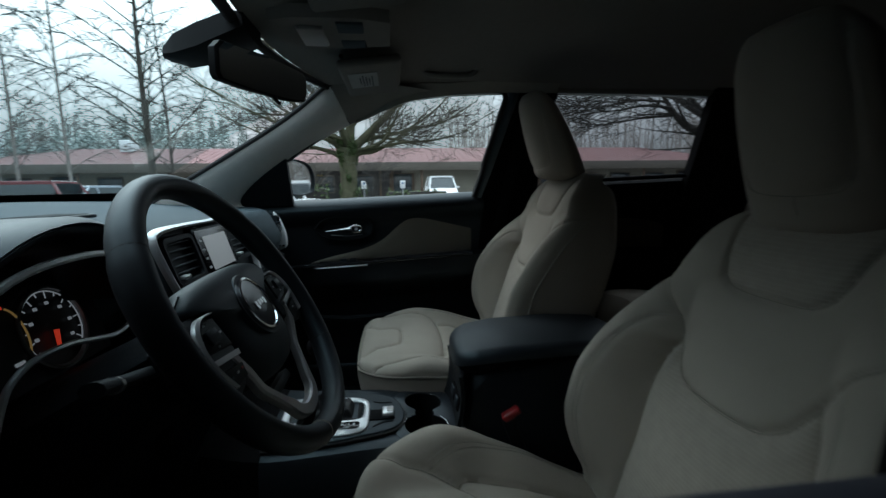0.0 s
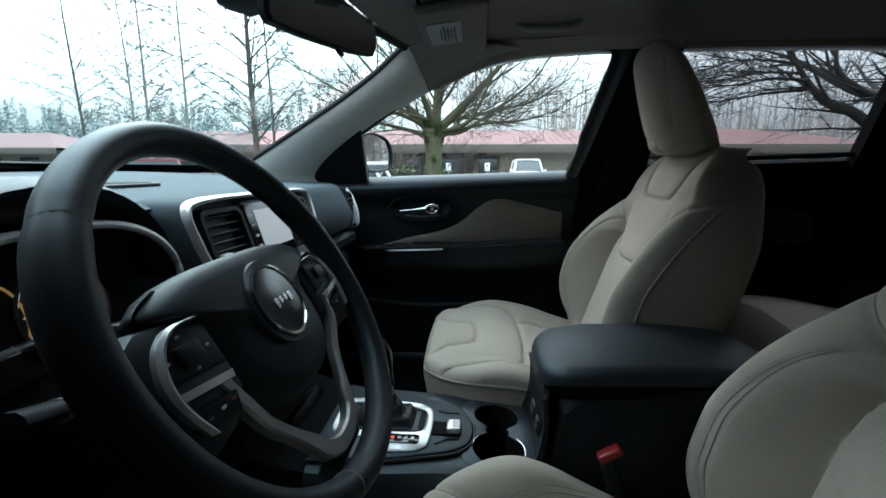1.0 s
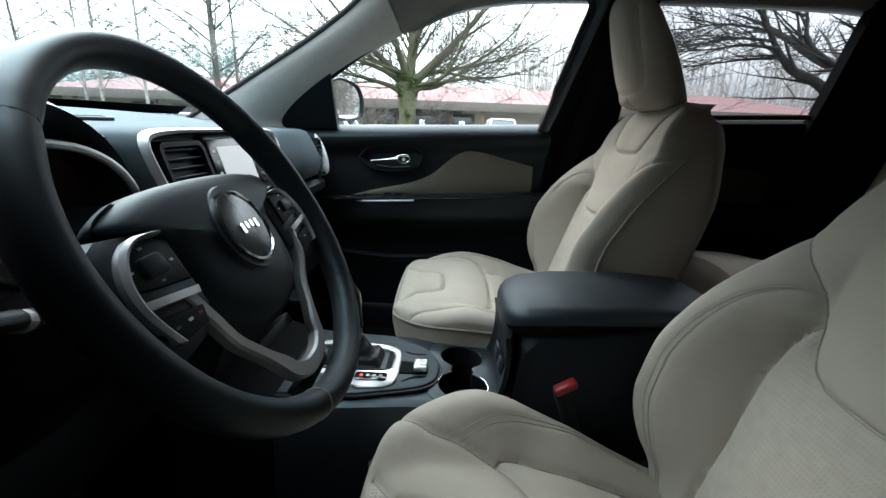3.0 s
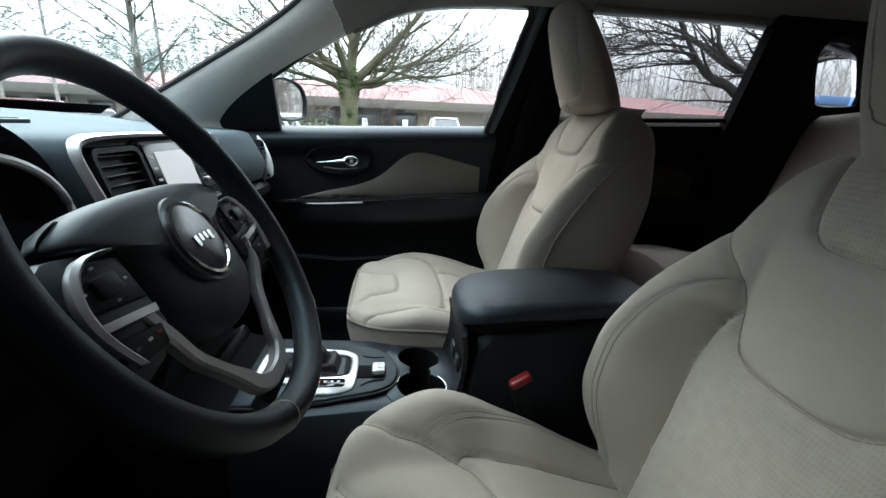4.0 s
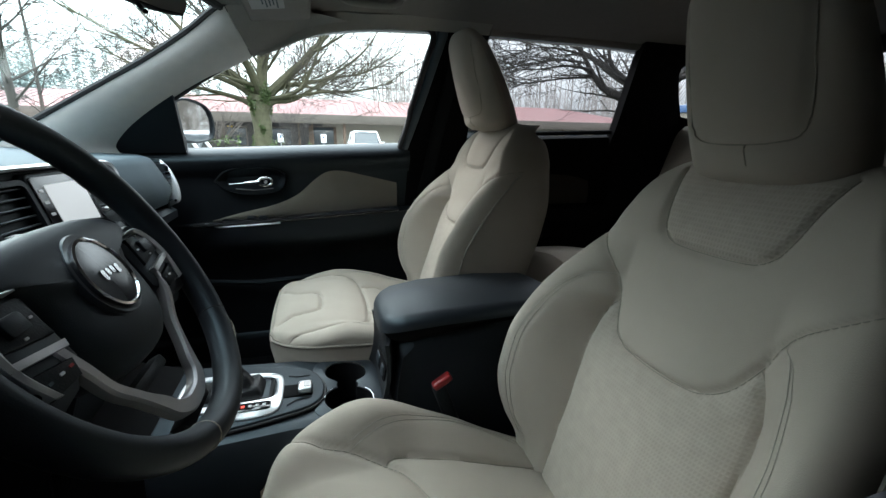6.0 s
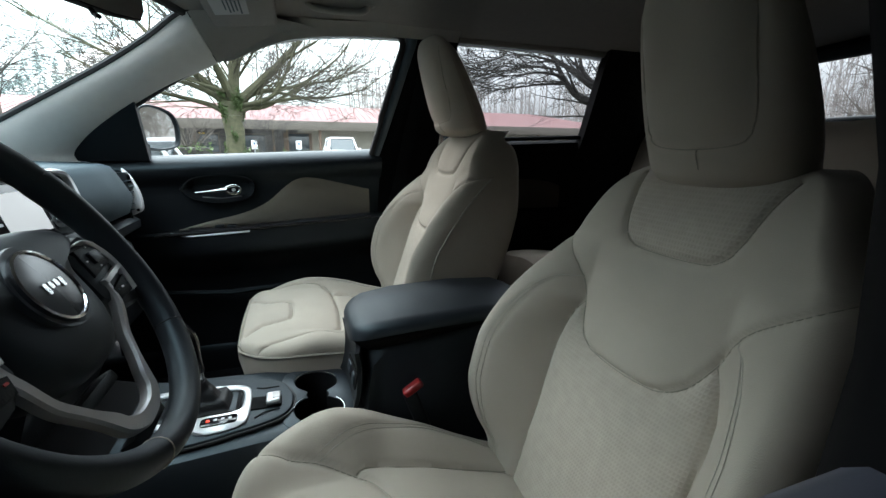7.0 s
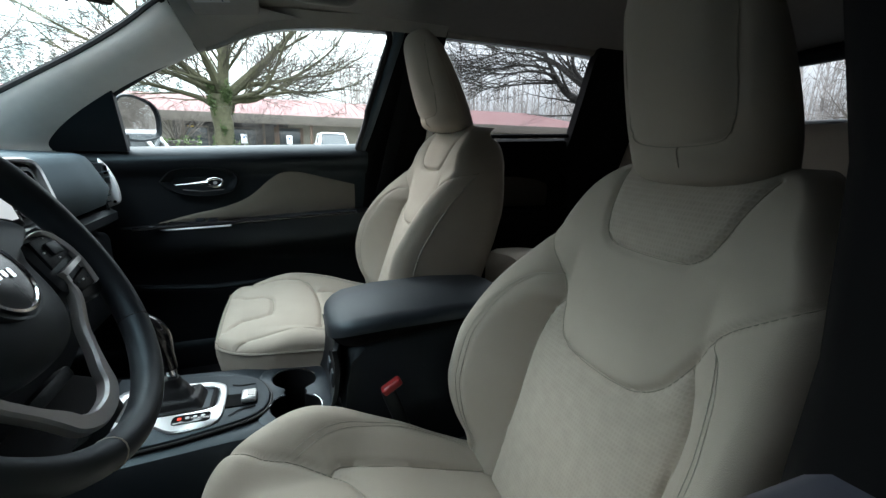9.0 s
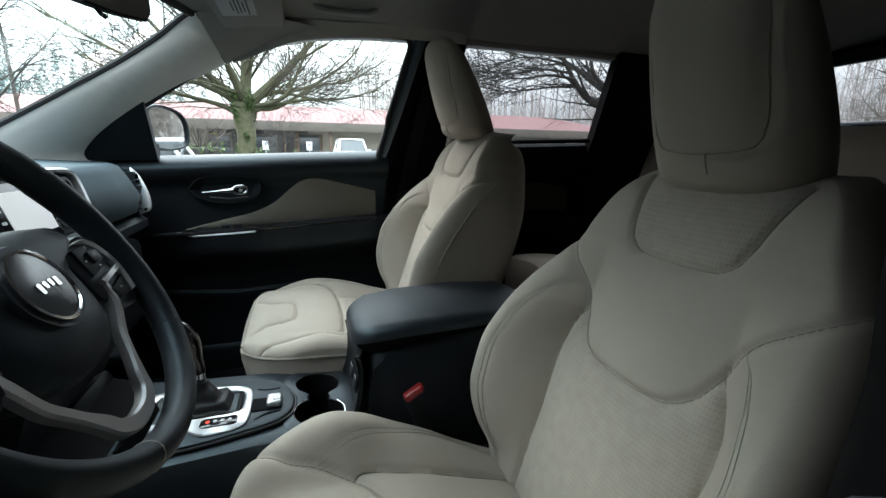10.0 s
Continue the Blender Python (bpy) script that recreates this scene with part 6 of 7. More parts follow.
# no hollow here: a thin black plate carries the pocket's inner shade
bm = bmesh.new()
plate(bm, rrect(0.012, 0.716, 0.110, 0.036, 0.010), on_front, 0.003, 0.001)
cpart("pocket", bm, M_MATTE)
for v0, w0 in ((-0.014, 0.024), (0.040, 0.034)):
    bm = bmesh.new()
    plate(bm, rrect(v0, 0.714, w0, 0.022, 0.005), lambda u, v, d: on_front(u, v, d + 0.003), 0.0025, 0.001)
    cpart("socket_cover", bm, M_CONSOLE)
LID = ((0.298, 0.034, 0.836, 0.812), (0.300, 0.056, 0.842, 0.810), (0.307, 0.076, 0.848, 0.808), (0.320, 0.093, 0.855, 0.806), (0.342, 0.106, 0.862, 0.808), (0.41, 0.115, 0.870, 0.820), (0.55, 0.116, 0.874, 0.834), (0.66, 0.112, 0.868, 0.834), (0.69, 0.100, 0.858, 0.834))
# padded cover above; below the seam a shell coloured black for the shaded side
bm = bmesh.new()
rings = []
for x, w, zt, zb in LID:
    zs = zt - 0.026
    rings.append([(x, w * c, z) for c, z in ((-0.99, zs), (-1.0, zt - 0.018), (-0.975, zt - 0.010), (-0.92, zt - 0.004), (-0.8, zt), (0, zt + 0.003), (0.8, zt), (0.92, zt - 0.004), (0.975, zt - 0.010), (1.0, zt - 0.018), (0.99, zs))])
loft(bm, rings)
cpart("armrest_lid", bm, M_AIRBAG, "padded black leather armrest lid", sharp=50)
bm = bmesh.new()
rings = []
for x, w, zt, zb in LID:
    zs, x = zt - 0.0262, x + 0.006
    rings.append([(x, w * c, z) for c, z in ((-0.985, zs), (-0.975, zs - 0.3 * (zs - zb)), (-0.93, zb + 0.006), (-0.86, zb), (0.86, zb), (0.93, zb + 0.006), (0.975, zs - 0.3 * (zs - zb)), (0.985, zs))])
loft(bm, rings)
cpart("lid_shell", bm, M_MATTE, "lid underside coloured black as shade")

# ---- seat belt buckle, belt ----
bk = thing("seat_belt_buckle", (0.40, -0.135, 0.42), "red and black seat belt buckle beside the driver's seat", "buckle")
bm = bmesh.new()
rbox(bm, (0.012, 0, 0.262), (0.026, 0.018, 0.12), 0.006, 3, Matrix.Rotation(radians(-20), 3, 'Y'))
part("buckle_body", bm, M_HARD, bk)
bm = bmesh.new()
rbox(bm, (0.0, -0.001, 0.322), (0.040, 0.020, 0.015), 0.005, 3, Matrix.Rotation(radians(-32), 3, 'Y'))
part("release_button", bm, M_RED, bk, "red release button")
bm = bmesh.new()
tube(bm, [(0.04, 0, 0.0), (0.04, 0, 0.12), (0.03, 0, 0.21)], 0.012, 8, flat=0.5)
part("buckle_stalk", bm, M_BELT, bk)

belt = thing("seat_belt", (0.62, 0.66, 0.45), "black passenger seat belt hanging on the centre pillar", "seat belt")
bm = bmesh.new()
B0 = Vector((0.62, 0.66, 0.45))
pts = [(0.655, 0.570, 1.455), (0.635, 0.600, 1.35), (0.610, 0.640, 1.22), (0.585, 0.668, 1.08), (0.560, 0.682, 0.95), (0.55, 0.685, 0.60), (0.55, 0.685, 0.45)]
rows = [[Vector(p) - B0 + Vector((dx, 0.004 * math.cos(dx * 60), 0)) for dx in (-0.022, 0, 0.022)] for p in spline(pts, 4)]
sheet(bm, rows, (0, 0.002, 0))
part("webbing", bm, M_BELT, belt)
bm = bmesh.new()
rbox(bm, Vector((0.655, 0.575, 1.455)) - B0, (0.055, 0.02, 0.03), 0.008, 3)
part("upper_guide", bm, M_HARD, belt)
bm = bmesh.new()
rbox(bm, Vector((0.545, 0.675, 0.965)) - B0, (0.03, 0.012, 0.03), 0.004)
part("tongue", bm, M_HARD, belt)

# ---- mirrors, visor, roof fittings ----
mir = thing("interior_mirror", (-0.10, 0.0, 1.46), "black interior rear-view mirror hanging below the headliner", "mirror")
I0 = Vector((-0.10, 0.0, 1.46))
mc = Vector((-0.066, 0.0, 1.418))
ax_u = Vector((0.45, 0.89, -0.01)).normalized()
ax_n = Vector((0.88, -0.44, -0.03))
ax_n = (ax_n - ax_n.dot(ax_u) * ax_u).normalized()
ax_v = ax_n.cross(ax_u)


def on_mirror(u, v, d):
    return mc + ax_u * u + ax_v * v + ax_n * d - I0


o = [(-0.125, -0.022), (-0.118, -0.032), (-0.05, -0.036), (0.06, -0.036), (0.112, -0.030), (0.122, -0.012), (0.120, 0.020), (0.108, 0.032), (0.0, 0.038), (-0.112, 0.034), (-0.125, 0.020)]
bm = bmesh.new()
loft(bm, [[on_mirror(u * k, v * k, d) for u, v in o] for k, d in ((0.55, -0.040), (0.85, -0.030), (1.0, -0.010), (1.0, 0.004), (0.97, 0.006))])
part("housing", bm, M_COVER, mir)
bm = bmesh.new()
plate(bm, [(u * 0.95, v * 0.93) for u, v in o], lambda u, v, d: on_mirror(u, v, 0.0065 + d), 0.0015)
part("mirror_glass", bm, M_MIRROR, mir)
bm = bmesh.new()
tube(bm, [on_mirror(0.02, -0.036, 0), on_mirror(0.022, -0.045, 0.006), on_mirror(0.018, -0.049, 0.016)], 0.004, 8)
part("dip_lever", bm, M_HARD, mir)
bm = bmesh.new()
pts = [mc + ax_n * -0.03 - I0, Vector((-0.15, 0.0, 1.445)) - I0, Vector((-0.155, 0.0, 1.485)) - I0]
tube(bm, pts, [0.016, 0.018, 0.02], 10)
part("stem", bm, M_HARD, mir)
bm = bmesh.new()
rings = []
for x, w, z0, z1 in ((-0.245, 0.02, 1.445, 1.462), (-0.215, 0.045, 1.440, 1.480), (-0.17, 0.055, 1.450, 1.498), (-0.12, 0.06, 1.47, 1.515), (-0.085, 0.06, 1.485, 1.520)):
    rings.append([Vector((x, sy * w, z)) - I0 for sy, z in ((-1, z0 + 0.006), (-0.8, z0), (0.8, z0), (1, z0 + 0.006), (0.9, z1), (-0.9, z1))])
loft(bm, rings)
part("sensor_cover", bm, M_COVER, mir, "black sensor cover at the windscreen")

vis = thing("sun_visor", (0.13, 0.33, 1.50), "grey cloth sun visor folded up with a pale label", "sun visor")
bm = bmesh.new()
rbox(bm, (0.0, 0, -0.004), (0.155, 0.34, 0.020), 0.009, 4, Matrix.Rotation(radians(-7), 3, 'Y'))
part("visor_flap", bm, M_LINER, vis)
bm = bmesh.new()
rbox(bm, (-0.020, -0.03, -0.0185), (0.075, 0.15, 0.0015), 0.0005, 1, Matrix.Rotation(radians(-7), 3, 'Y'))
part("label_card", bm, M_LABEL, vis, "pale printed warning label")
for k in range(7):
    bm = bmesh.new()
    rbox(bm, (-0.045 + 0.008 * k, -0.03, -0.0205 + 0.001 * k * 0.12), (0.0030, 0.11 - 0.02 * (k % 3), 0.001), 0.0, 1, Matrix.Rotation(radians(-7), 3, 'Y'))
    part("label_bar", bm, M_YELLOW if k == 0 else M_DASH, vis)
bm = bmesh.new()
tube(bm, [(-0.068, -0.14, 0.012), (-0.068, 0.15, 0.010), (-0.04, 0.17, 0.02)], 0.005, 8)
part("visor_rod", bm, M_HARD, vis)
for y, x in ((-0.33, 0.13),):
    copy_thing(vis, Matrix.Translation((x, y, 1.50)))

ohc = thing("overhead_console", (0.06, 0.0, 1.51), "grey overhead console with map lamps on the headliner", "console")
bm = bmesh.new()
rings = [[(x, y * w, z) for y, z in ((-1, 0.01), (-0.9, -0.010), (0, -0.016), (0.9, -0.010), (1, 0.01))] for x, w in ((-0.10, 0.07), (-0.06, 0.09), (0.05, 0.095), (0.12, 0.075))]
loft(bm, rings)
part("shell", bm, M_LINER, ohc)
for s in (-1, 1):
    bm = bmesh.new()
    rbox(bm, (0.045, s * 0.045, -0.012), (0.05, 0.05, 0.008), 0.003)
    part("lamp_lens", bm, M_DASH, ohc)
bm = bmesh.new()
rbox(bm, (-0.03, 0.0, -0.015), (0.05, 0.10, 0.01), 0.004)
part("glasses_door", bm, M_GREYTRIM, ohc)

gr = thing("grab_handle", (0.362, 0.435, 1.553), "light grey grab handle on the headliner over the door", "grab handle")
bm = bmesh.new()
tube(bm, spline([(-0.085, 0, 0.012), (-0.078, 0.003, -0.008), (-0.05, 0.006, -0.020), (0.05, 0.006, -0.020), (0.078, 0.003, -0.008), (0.085, 0, 0.012)], 4), 0.009, 10)
part("grip", bm, M_EDGE_DIM, gr)
for s in (-1, 1):
    bm = bmesh.new()
    rbox(bm, (s * 0.085, 0.002, 0.006), (0.035, 0.03, 0.022), 0.008, 3)
    part("grip_mount", bm, M_EDGE_DIM, gr)

xm = thing("door_mirror", (-0.22, 0.86, 1.14), "black door mirror outside the passenger window", "mirror")
X0 = Vector((-0.22, 0.86, 1.14))
xo = [(0.855, 1.170), (0.845, 1.215), (0.850, 1.285), (0.875, 1.312), (0.93, 1.318), (1.005, 1.300), (1.035, 1.26), (1.035, 1.205), (1.015, 1.175), (0.94, 1.163)]
xo = [tuple(p) for p in spline(xo + [xo[0]], 4)][:-1]
bm = bmesh.new()
cu, cv = 0.945, 1.24


def on_xm(u, v, d):
    return Vector((-0.212 + 0.48 * (u - cu) + 0.88 * d - 0.02 * (v - cv), 0.975 + 0.88 * (u - cu) - 0.48 * d, v)) - X0


loft(bm, [[on_xm(cu + (u - cu) * k, cv + (v - cv) * k, x) for u, v in xo] for x, k in ((-0.13, 0.5), (-0.105, 0.80), (-0.06, 0.98), (0.0, 1.0), (0.010, 0.965), (0.009, 0.90), (-0.004, 0.865))])
part("housing", bm, M_HARD, xm)
bm = bmesh.new()
plate(bm, [(cu + (u - cu) * 0.875, cv + (v - cv) * 0.875) for u, v in xo], lambda u, v, d: on_xm(u, v, -0.0015 + d), 0.002)
part("mirror_glass", bm, M_MIRROR, xm)
bm = bmesh.new()
rings = [[Vector((x, y, z)) - X0 for x, z in ((-0.31, 1.145), (-0.22, 1.145), (-0.22, 1.185), (-0.31, 1.185))] for y in (0.73, 0.80, 0.88)]
loft(bm, rings)
part("mirror_foot", bm, M_HARD, xm)

# ---- outdoors ----
bm = bmesh.new()
sheet(bm, [[(x, y, 0.0) for x in (-900, -60, -20, 0, 20, 60, 900)] for y in (-900, -60, -10, 0, 10, 60, 900)], (0, 0, -0.3))
tagged(part("ground", bm, M_ASPHALT), "dark damp asphalt of a car park", "ground", kind="structure")
bm = bmesh.new()
rbox(bm, (-1.0, 9.6, 0.06), (34, 2.4, 0.14), 0.03)
tagged(part("pavement_1", bm, M_GRASS), "grassy planting island with a tree", "planting island", kind="structure")
bm = bmesh.new()
rbox(bm, (0, 28.0, 0.06), (90, 4.5, 0.14), 0.03)
tagged(part("pavement_2", bm, M_KERB), "concrete walkway along the building", "walkway", kind="structure")


def grow(bm_trunk, bm_twig, base, direction, length, r, depth, rng, spread=0.7, droop=0.0, kids=4, cut=2, seglen=0.25, wob=0.12):
    """Grows a limb with side limbs; thick wood goes to one mesh, fine wood to the other."""
    d = Vector(direction).normalized()
    p = Vector(base)
    n = max(4, int(length / seglen)) if depth > 0 else 4
    pts, rs = [p.copy()], [r]
    for k in range(n):
        d = (d + Vector((rng.uniform(-wob, wob), rng.uniform(-wob, wob), rng.uniform(-wob, wob) - droop * 0.06))).normalized()
        p = p + d * length / n
        pts.append(p.copy())
        rs.append(max(0.0034, r * (1 - 0.92 * (k + 1) / n)))
    tube(bm_trunk if depth >= cut else bm_twig, pts, rs, 8 if depth >= cut else (5 if depth >= 1 else 3), caps=False)
    if depth == 0:
        return
    for k in range(kids):
        i = max(1, int(n * (0.18 + 0.78 * (k + rng.random() * 0.6) / kids)))
        i = min(i, n - 1)
        dd = (pts[i + 1] - pts[i]).normalized()
        side = dd.cross(Vector((rng.uniform(-1, 1), rng.uniform(-1, 1), rng.uniform(-0.6, 1)))).normalized()
        nd = (dd * (1 - spread * 0.55) + side * spread + Vector((0, 0, 0.10 - droop * 0.25))).normalized()
        nd.z = max(nd.z, -0.22 if nd.y > -0.5 else 0.2)
        grow(bm_trunk, bm_twig, pts[i], nd, length * rng.uniform(0.42, 0.66), max(rs[i] * 0.52, 0.0035), depth - 1, rng, spread, droop, kids, cut, seglen, wob)


def bare_tree(at, label, seed, trunk_r, fork_z, limbs, bark, length, depth=4, kids=5, rise=0.55, droop=0.0, lean=(0, 0), wob=0.12, guides=(), moss=0, pull=(0, 0, 0), twigs=11):
    """A leafless tree: flared trunk, a crown of limbs and fine twigs."""
    rng = random.Random(seed)
    t = thing("tree", at, label, "tree", "bare trees of the car park")
    b1, b2 = bmesh.new(), bmesh.new()
    n = 12
    pts, rs = [], []
    for k in range(n + 1):
        v = k / n
        pts.append((lean[0] * v + 0.02 * math.sin(k * 1.7), lean[1] * v + 0.02 * math.cos(k * 2.1), fork_z * v))
        rs.append(trunk_r * (1.0 + 0.5 * math.exp(-v * 9) + 0.10 * math.sin(k * 2.3) * 0.4 + 0.28 * sstep(0.8, 1.0, v)))
    tube(b1, pts, rs, 14)
    top = Vector(pts[-1])
    for k in range(limbs):
        a = 2 * math.pi * (k + rng.uniform(-0.3, 0.3)) / limbs
        el = rise * rng.uniform(0.6, 1.5)
        grow(b1, b2, top + Vector((0, 0, -0.12 * rng.random())), (math.cos(a), math.sin(a), el), length * rng.uniform(0.8, 1.1), trunk_r * rng.uniform(0.42, 0.62), depth, rng, 0.72, droop, kids, 2, 0.28, wob)
    for line, r0 in guides:
        line = spline(line, 4)
        n = len(line)
        tube(b1, line, [r0 * (1 - 0.82 * k / (n - 1)) for k in range(n)], 10, caps=False)
        for k in range(twigs):
            i = min(n - 2, int((0.16 + 0.83 * k / (twigs - 1)) * (n - 1)))
            run = Vector(line[i + 1] - line[i]).normalized()
            way = run * 0.75 + Vector((rng.uniform(-0.8, 0.8), rng.uniform(-0.8, 0.8), rng.uniform(-0.35, 0.8))) + Vector(pull)
            grow(b1, b2, line[i], way, length * rng.uniform(0.32, 0.62), max(0.012, r0 * rng.uniform(0.20, 0.34)), 3 if k % 2 else 2, rng, 0.62, 0.12, 4, 2, 0.20, 0.15)
    grow(b1, b2, top, (0.1, 0.05, 1), length * 0.9, trunk_r * 0.6, depth, rng, 0.7, droop, kids, 2, 0.28, wob)
    tr = part("trunk", b1, bark, t)
    if moss:
        bm = bmesh.new()
        spots = [(rng.uniform(0, 6.28), fork_z * rng.uniform(*((0.45, 0.9) if q < 8 else (0.90, 1.14))), rng.uniform(0.04, 0.11)) for q in range(24)]
        for k in range(moss):
            a, z, s = spots[k % 24]
            a, z = a + rng.gauss(0, s * 3), z + rng.gauss(0, s)
            r = trunk_r * (1.02 + 0.28 * sstep(0.8, 1.0, z / fork_z)) + rng.uniform(-0.01, 0.025)
            p = Vector((lean[0] * z / fork_z + r * math.cos(a), lean[1] * z / fork_z + r * math.sin(a), z))
            d = Vector((rng.uniform(-1, 1), rng.uniform(-1, 1), rng.uniform(-1, 1))).normalized()
            e = d.cross(Vector((rng.uniform(-1, 1), rng.uniform(-1, 1), 0.3))).normalized()
            w = rng.uniform(0.014, 0.038)
            bm.faces.new([bm.verts.new(p + d * w), bm.verts.new(p + e * w * 0.7), bm.verts.new(p - d * w), bm.verts.new(p - e * w * 0.7)])
        ms = part("moss", bm, M_HEDGE, t, "dark green moss tufts", smooth=False)
        ms["kind"] = "stuff"
    tw = part("fine_wood", b2, M_TWIG if bark is not M_DARKBARK else M_DARKBARK, t)
    tw["kind"] = "stuff"
    return t


def birch(at, label, seed, height, r, bark, reach=1.6, branches=52, low=0.16):
    """A slim straight tree: one tall stem with many thin side branches and hanging twigs."""
    rng = random.Random(seed)
    t = thing("tree", at, label, "tree", "bare trees of the car park")
    b1, b2 = bmesh.new(), bmesh.new()
    pts, rs = [], []
    wx, wy = rng.uniform(-0.5, 0.5), rng.uniform(-0.5, 0.5)
    for k in range(25):
        v = k / 24
        pts.append(Vector((wx * v * v + 0.05 * math.sin(5 * v + seed), wy * v * v + 0.05 * math.cos(4 * v + seed), height * v)))
        rs.append(r * (1 - 0.93 * v) * (1 + 0.5 * math.exp(-v * 40)))
    tube(b1, pts, rs, 10)
    for k in range(branches):
        v = low + (0.97 - low) * (k + rng.random()) / branches
        p = pts[min(23, int(v * 24))].lerp(pts[min(24, int(v * 24) + 1)], v * 24 % 1)
        a = k * 2.4 + rng.uniform(-0.5, 0.5)
        out = reach * rng.uniform(0.6, 1.2) * (1.05 - 0.7 * v)
        d = Vector((math.cos(a), math.sin(a), rng.uniform(0.5, 1.1)))
        line = [p]
        for q in range(6):
            d = (d + Vector((rng.uniform(-0.12, 0.12), rng.uniform(-0.12, 0.12), rng.uniform(-0.16, 0.06)))).normalized()
            line.append(line[-1] + d * out / 5)
        rb = max(0.013, r * 0.32 * (1 - 0.6 * v))
        tube(b2, line, [rb * (1 - 0.85 * q / 6) for q in range(7)], 5, caps=False)
        for q in range(2, 7):
            for _ in range(4):
                e = (d + Vector((rng.uniform(-0.9, 0.9), rng.uniform(-0.9, 0.9), rng.uniform(-0.7, 0.6)))).normalized()
                L = out * rng.uniform(0.18, 0.42)
                m = line[q] + e * L * 0.5
                tube(b2, [line[q], m, m + (e + Vector((0, 0, -0.35))) * L * 0.5], [0.009, 0.007, 0.004], 3, caps=False)
    part("trunk", b1, bark, t)
    tw = part("fine_wood", b2, M_PALETWIG if bark is M_BIRCH else M_TWIG, t)
    tw["kind"] = "stuff"
    return t


bare_tree((-0.80, 9.4, 0.0), "mossy spreading bare tree with many crooked limbs", 5, 0.185, 2.05, 4, M_BARK, 3.3, 4, 5, 0.9, moss=2000,
          guides=(([(0.10, 0, 1.90), (0.55, -0.1, 2.05), (1.3, -0.2, 2.20), (2.0, -0.3, 2.24), (2.8, -0.5, 2.45)], 0.055),
                  ([(0.10, 0, 2.05), (0.50, 0.1, 2.30), (1.22, 0.3, 2.48), (1.70, 0.5, 2.75), (2.35, 0.7, 3.30), (2.8, 0.9, 4.0)], 0.058),
                  ([(0.12, 0, 2.00), (0.73, -0.3, 2.16), (1.0, -0.5, 2.45), (1.36, -0.7, 3.20), (1.75, -0.9, 3.9)], 0.052),
                  ([(0.10, 0, 2.00), (0.64, 0.4, 2.06), (1.5, 0.8, 2.60), (2.36, 1.2, 2.84), (3.4, 1.6, 3.50)], 0.055),
                  ([(-0.10, 0, 1.86), (-0.42, 0.1, 2.03), (-1.0, 0.2, 2.18), (-1.7, 0.2, 2.35), (-2.8, 0.1, 2.85)], 0.065),
                  ([(-0.10, 0, 2.05), (-0.40, -0.2, 2.26), (-0.9, -0.4, 2.44), (-1.7, -0.7, 2.70), (-3.0, -0.9, 3.4)], 0.065),
                  ([(-0.08, 0, 2.15), (-0.42, 0.3, 2.38), (-0.9, 0.6, 2.66), (-1.8, 1.0, 3.25), (-2.6, 1.3, 4.1)], 0.058),
                  ([(0.0, 0, 2.20), (-0.10, -0.2, 2.60), (-0.28, -0.4, 2.85), (-0.9, -0.8, 3.5), (-1.6, -1.2, 4.3)], 0.062),
                  ([(0.05, 0, 2.00), (0.08, 0, 2.77), (0.17, 0.05, 3.30), (0.1, 0.1, 4.6)], 0.105),
                  ([(0.10, 0, 2.20), (0.39, 0.5, 2.39), (0.70, 0.9, 2.65), (1.3, 1.5, 3.4)], 0.048)))
bare_tree((7.75, 7.7, 0.0), "dark spreading bare tree with long drooping limbs", 21, 0.22, 2.3, 5, M_DARKBARK, 3.2, 3, 5, 0.9, 0.1,
          guides=(([(0, 0, 1.6), (-0.5, 0, 1.9), (-0.91, 0, 2.19), (-1.35, 0.05, 2.38), (-1.57, 0.05, 2.56), (-1.81, 0.1, 2.9), (-2.02, 0.1, 3.24), (-2.3, 0.15, 3.8)], 0.115),
                  ([(0, 0, 2.2), (-0.45, -0.1, 2.35), (-0.82, -0.1, 2.5), (-1.23, -0.15, 2.71), (-1.45, -0.2, 2.92), (-1.52, -0.2, 3.23), (-1.75, -0.2, 3.8)], 0.095),
                  ([(-1.70, 0.05, 2.75), (-2.43, -0.1, 2.76), (-3.0, -0.2, 2.65), (-3.7, -0.3, 2.58)], 0.034),
                  ([(-1.60, 0.05, 2.60), (-2.2, 0.2, 2.57), (-2.67, 0.3, 2.50), (-3.5, 0.4, 2.38)], 0.030),
                  ([(-1.90, 0.10, 3.04), (-2.35, 0.2, 3.13), (-2.86, 0.3, 3.15), (-3.5, 0.4, 2.98)], 0.030),
                  ([(-1.78, 0.10, 2.88), (-2.58, 0, 2.88), (-3.32, -0.1, 2.72), (-3.9, -0.2, 2.62)], 0.030)), pull=(-1.3, 0, -0.05), twigs=8)
birch((-5.6, 10.5, 0.0), "slim bare tree with rising grey limbs", 33, 8.5, 0.10, M_TWIG, 2.3, 40, 0.20)
birch((-9.7, 14.0, 0.0), "tall thin bare birch with hanging twigs", 41, 11.0, 0.060, M_BIRCH)
birch((-11.2, 14.0, 0.0), "tall thin bare birch with hanging twigs", 42, 11.5, 0.058, M_BIRCH)
birch((-12.6, 15.0, 0.0), "tall thin bare birch with hanging twigs", 43, 10.5, 0.055, M_BIRCH)
birch((-8.2, 17.0, 0.0), "slim bare tree with rising grey limbs", 44, 10.0, 0.070, M_TWIG, 1.9)
birch((-16.5, 17.0, 0.0), "slim bare tree with rising grey limbs", 45, 11.0, 0.072, M_TWIG, 1.9)
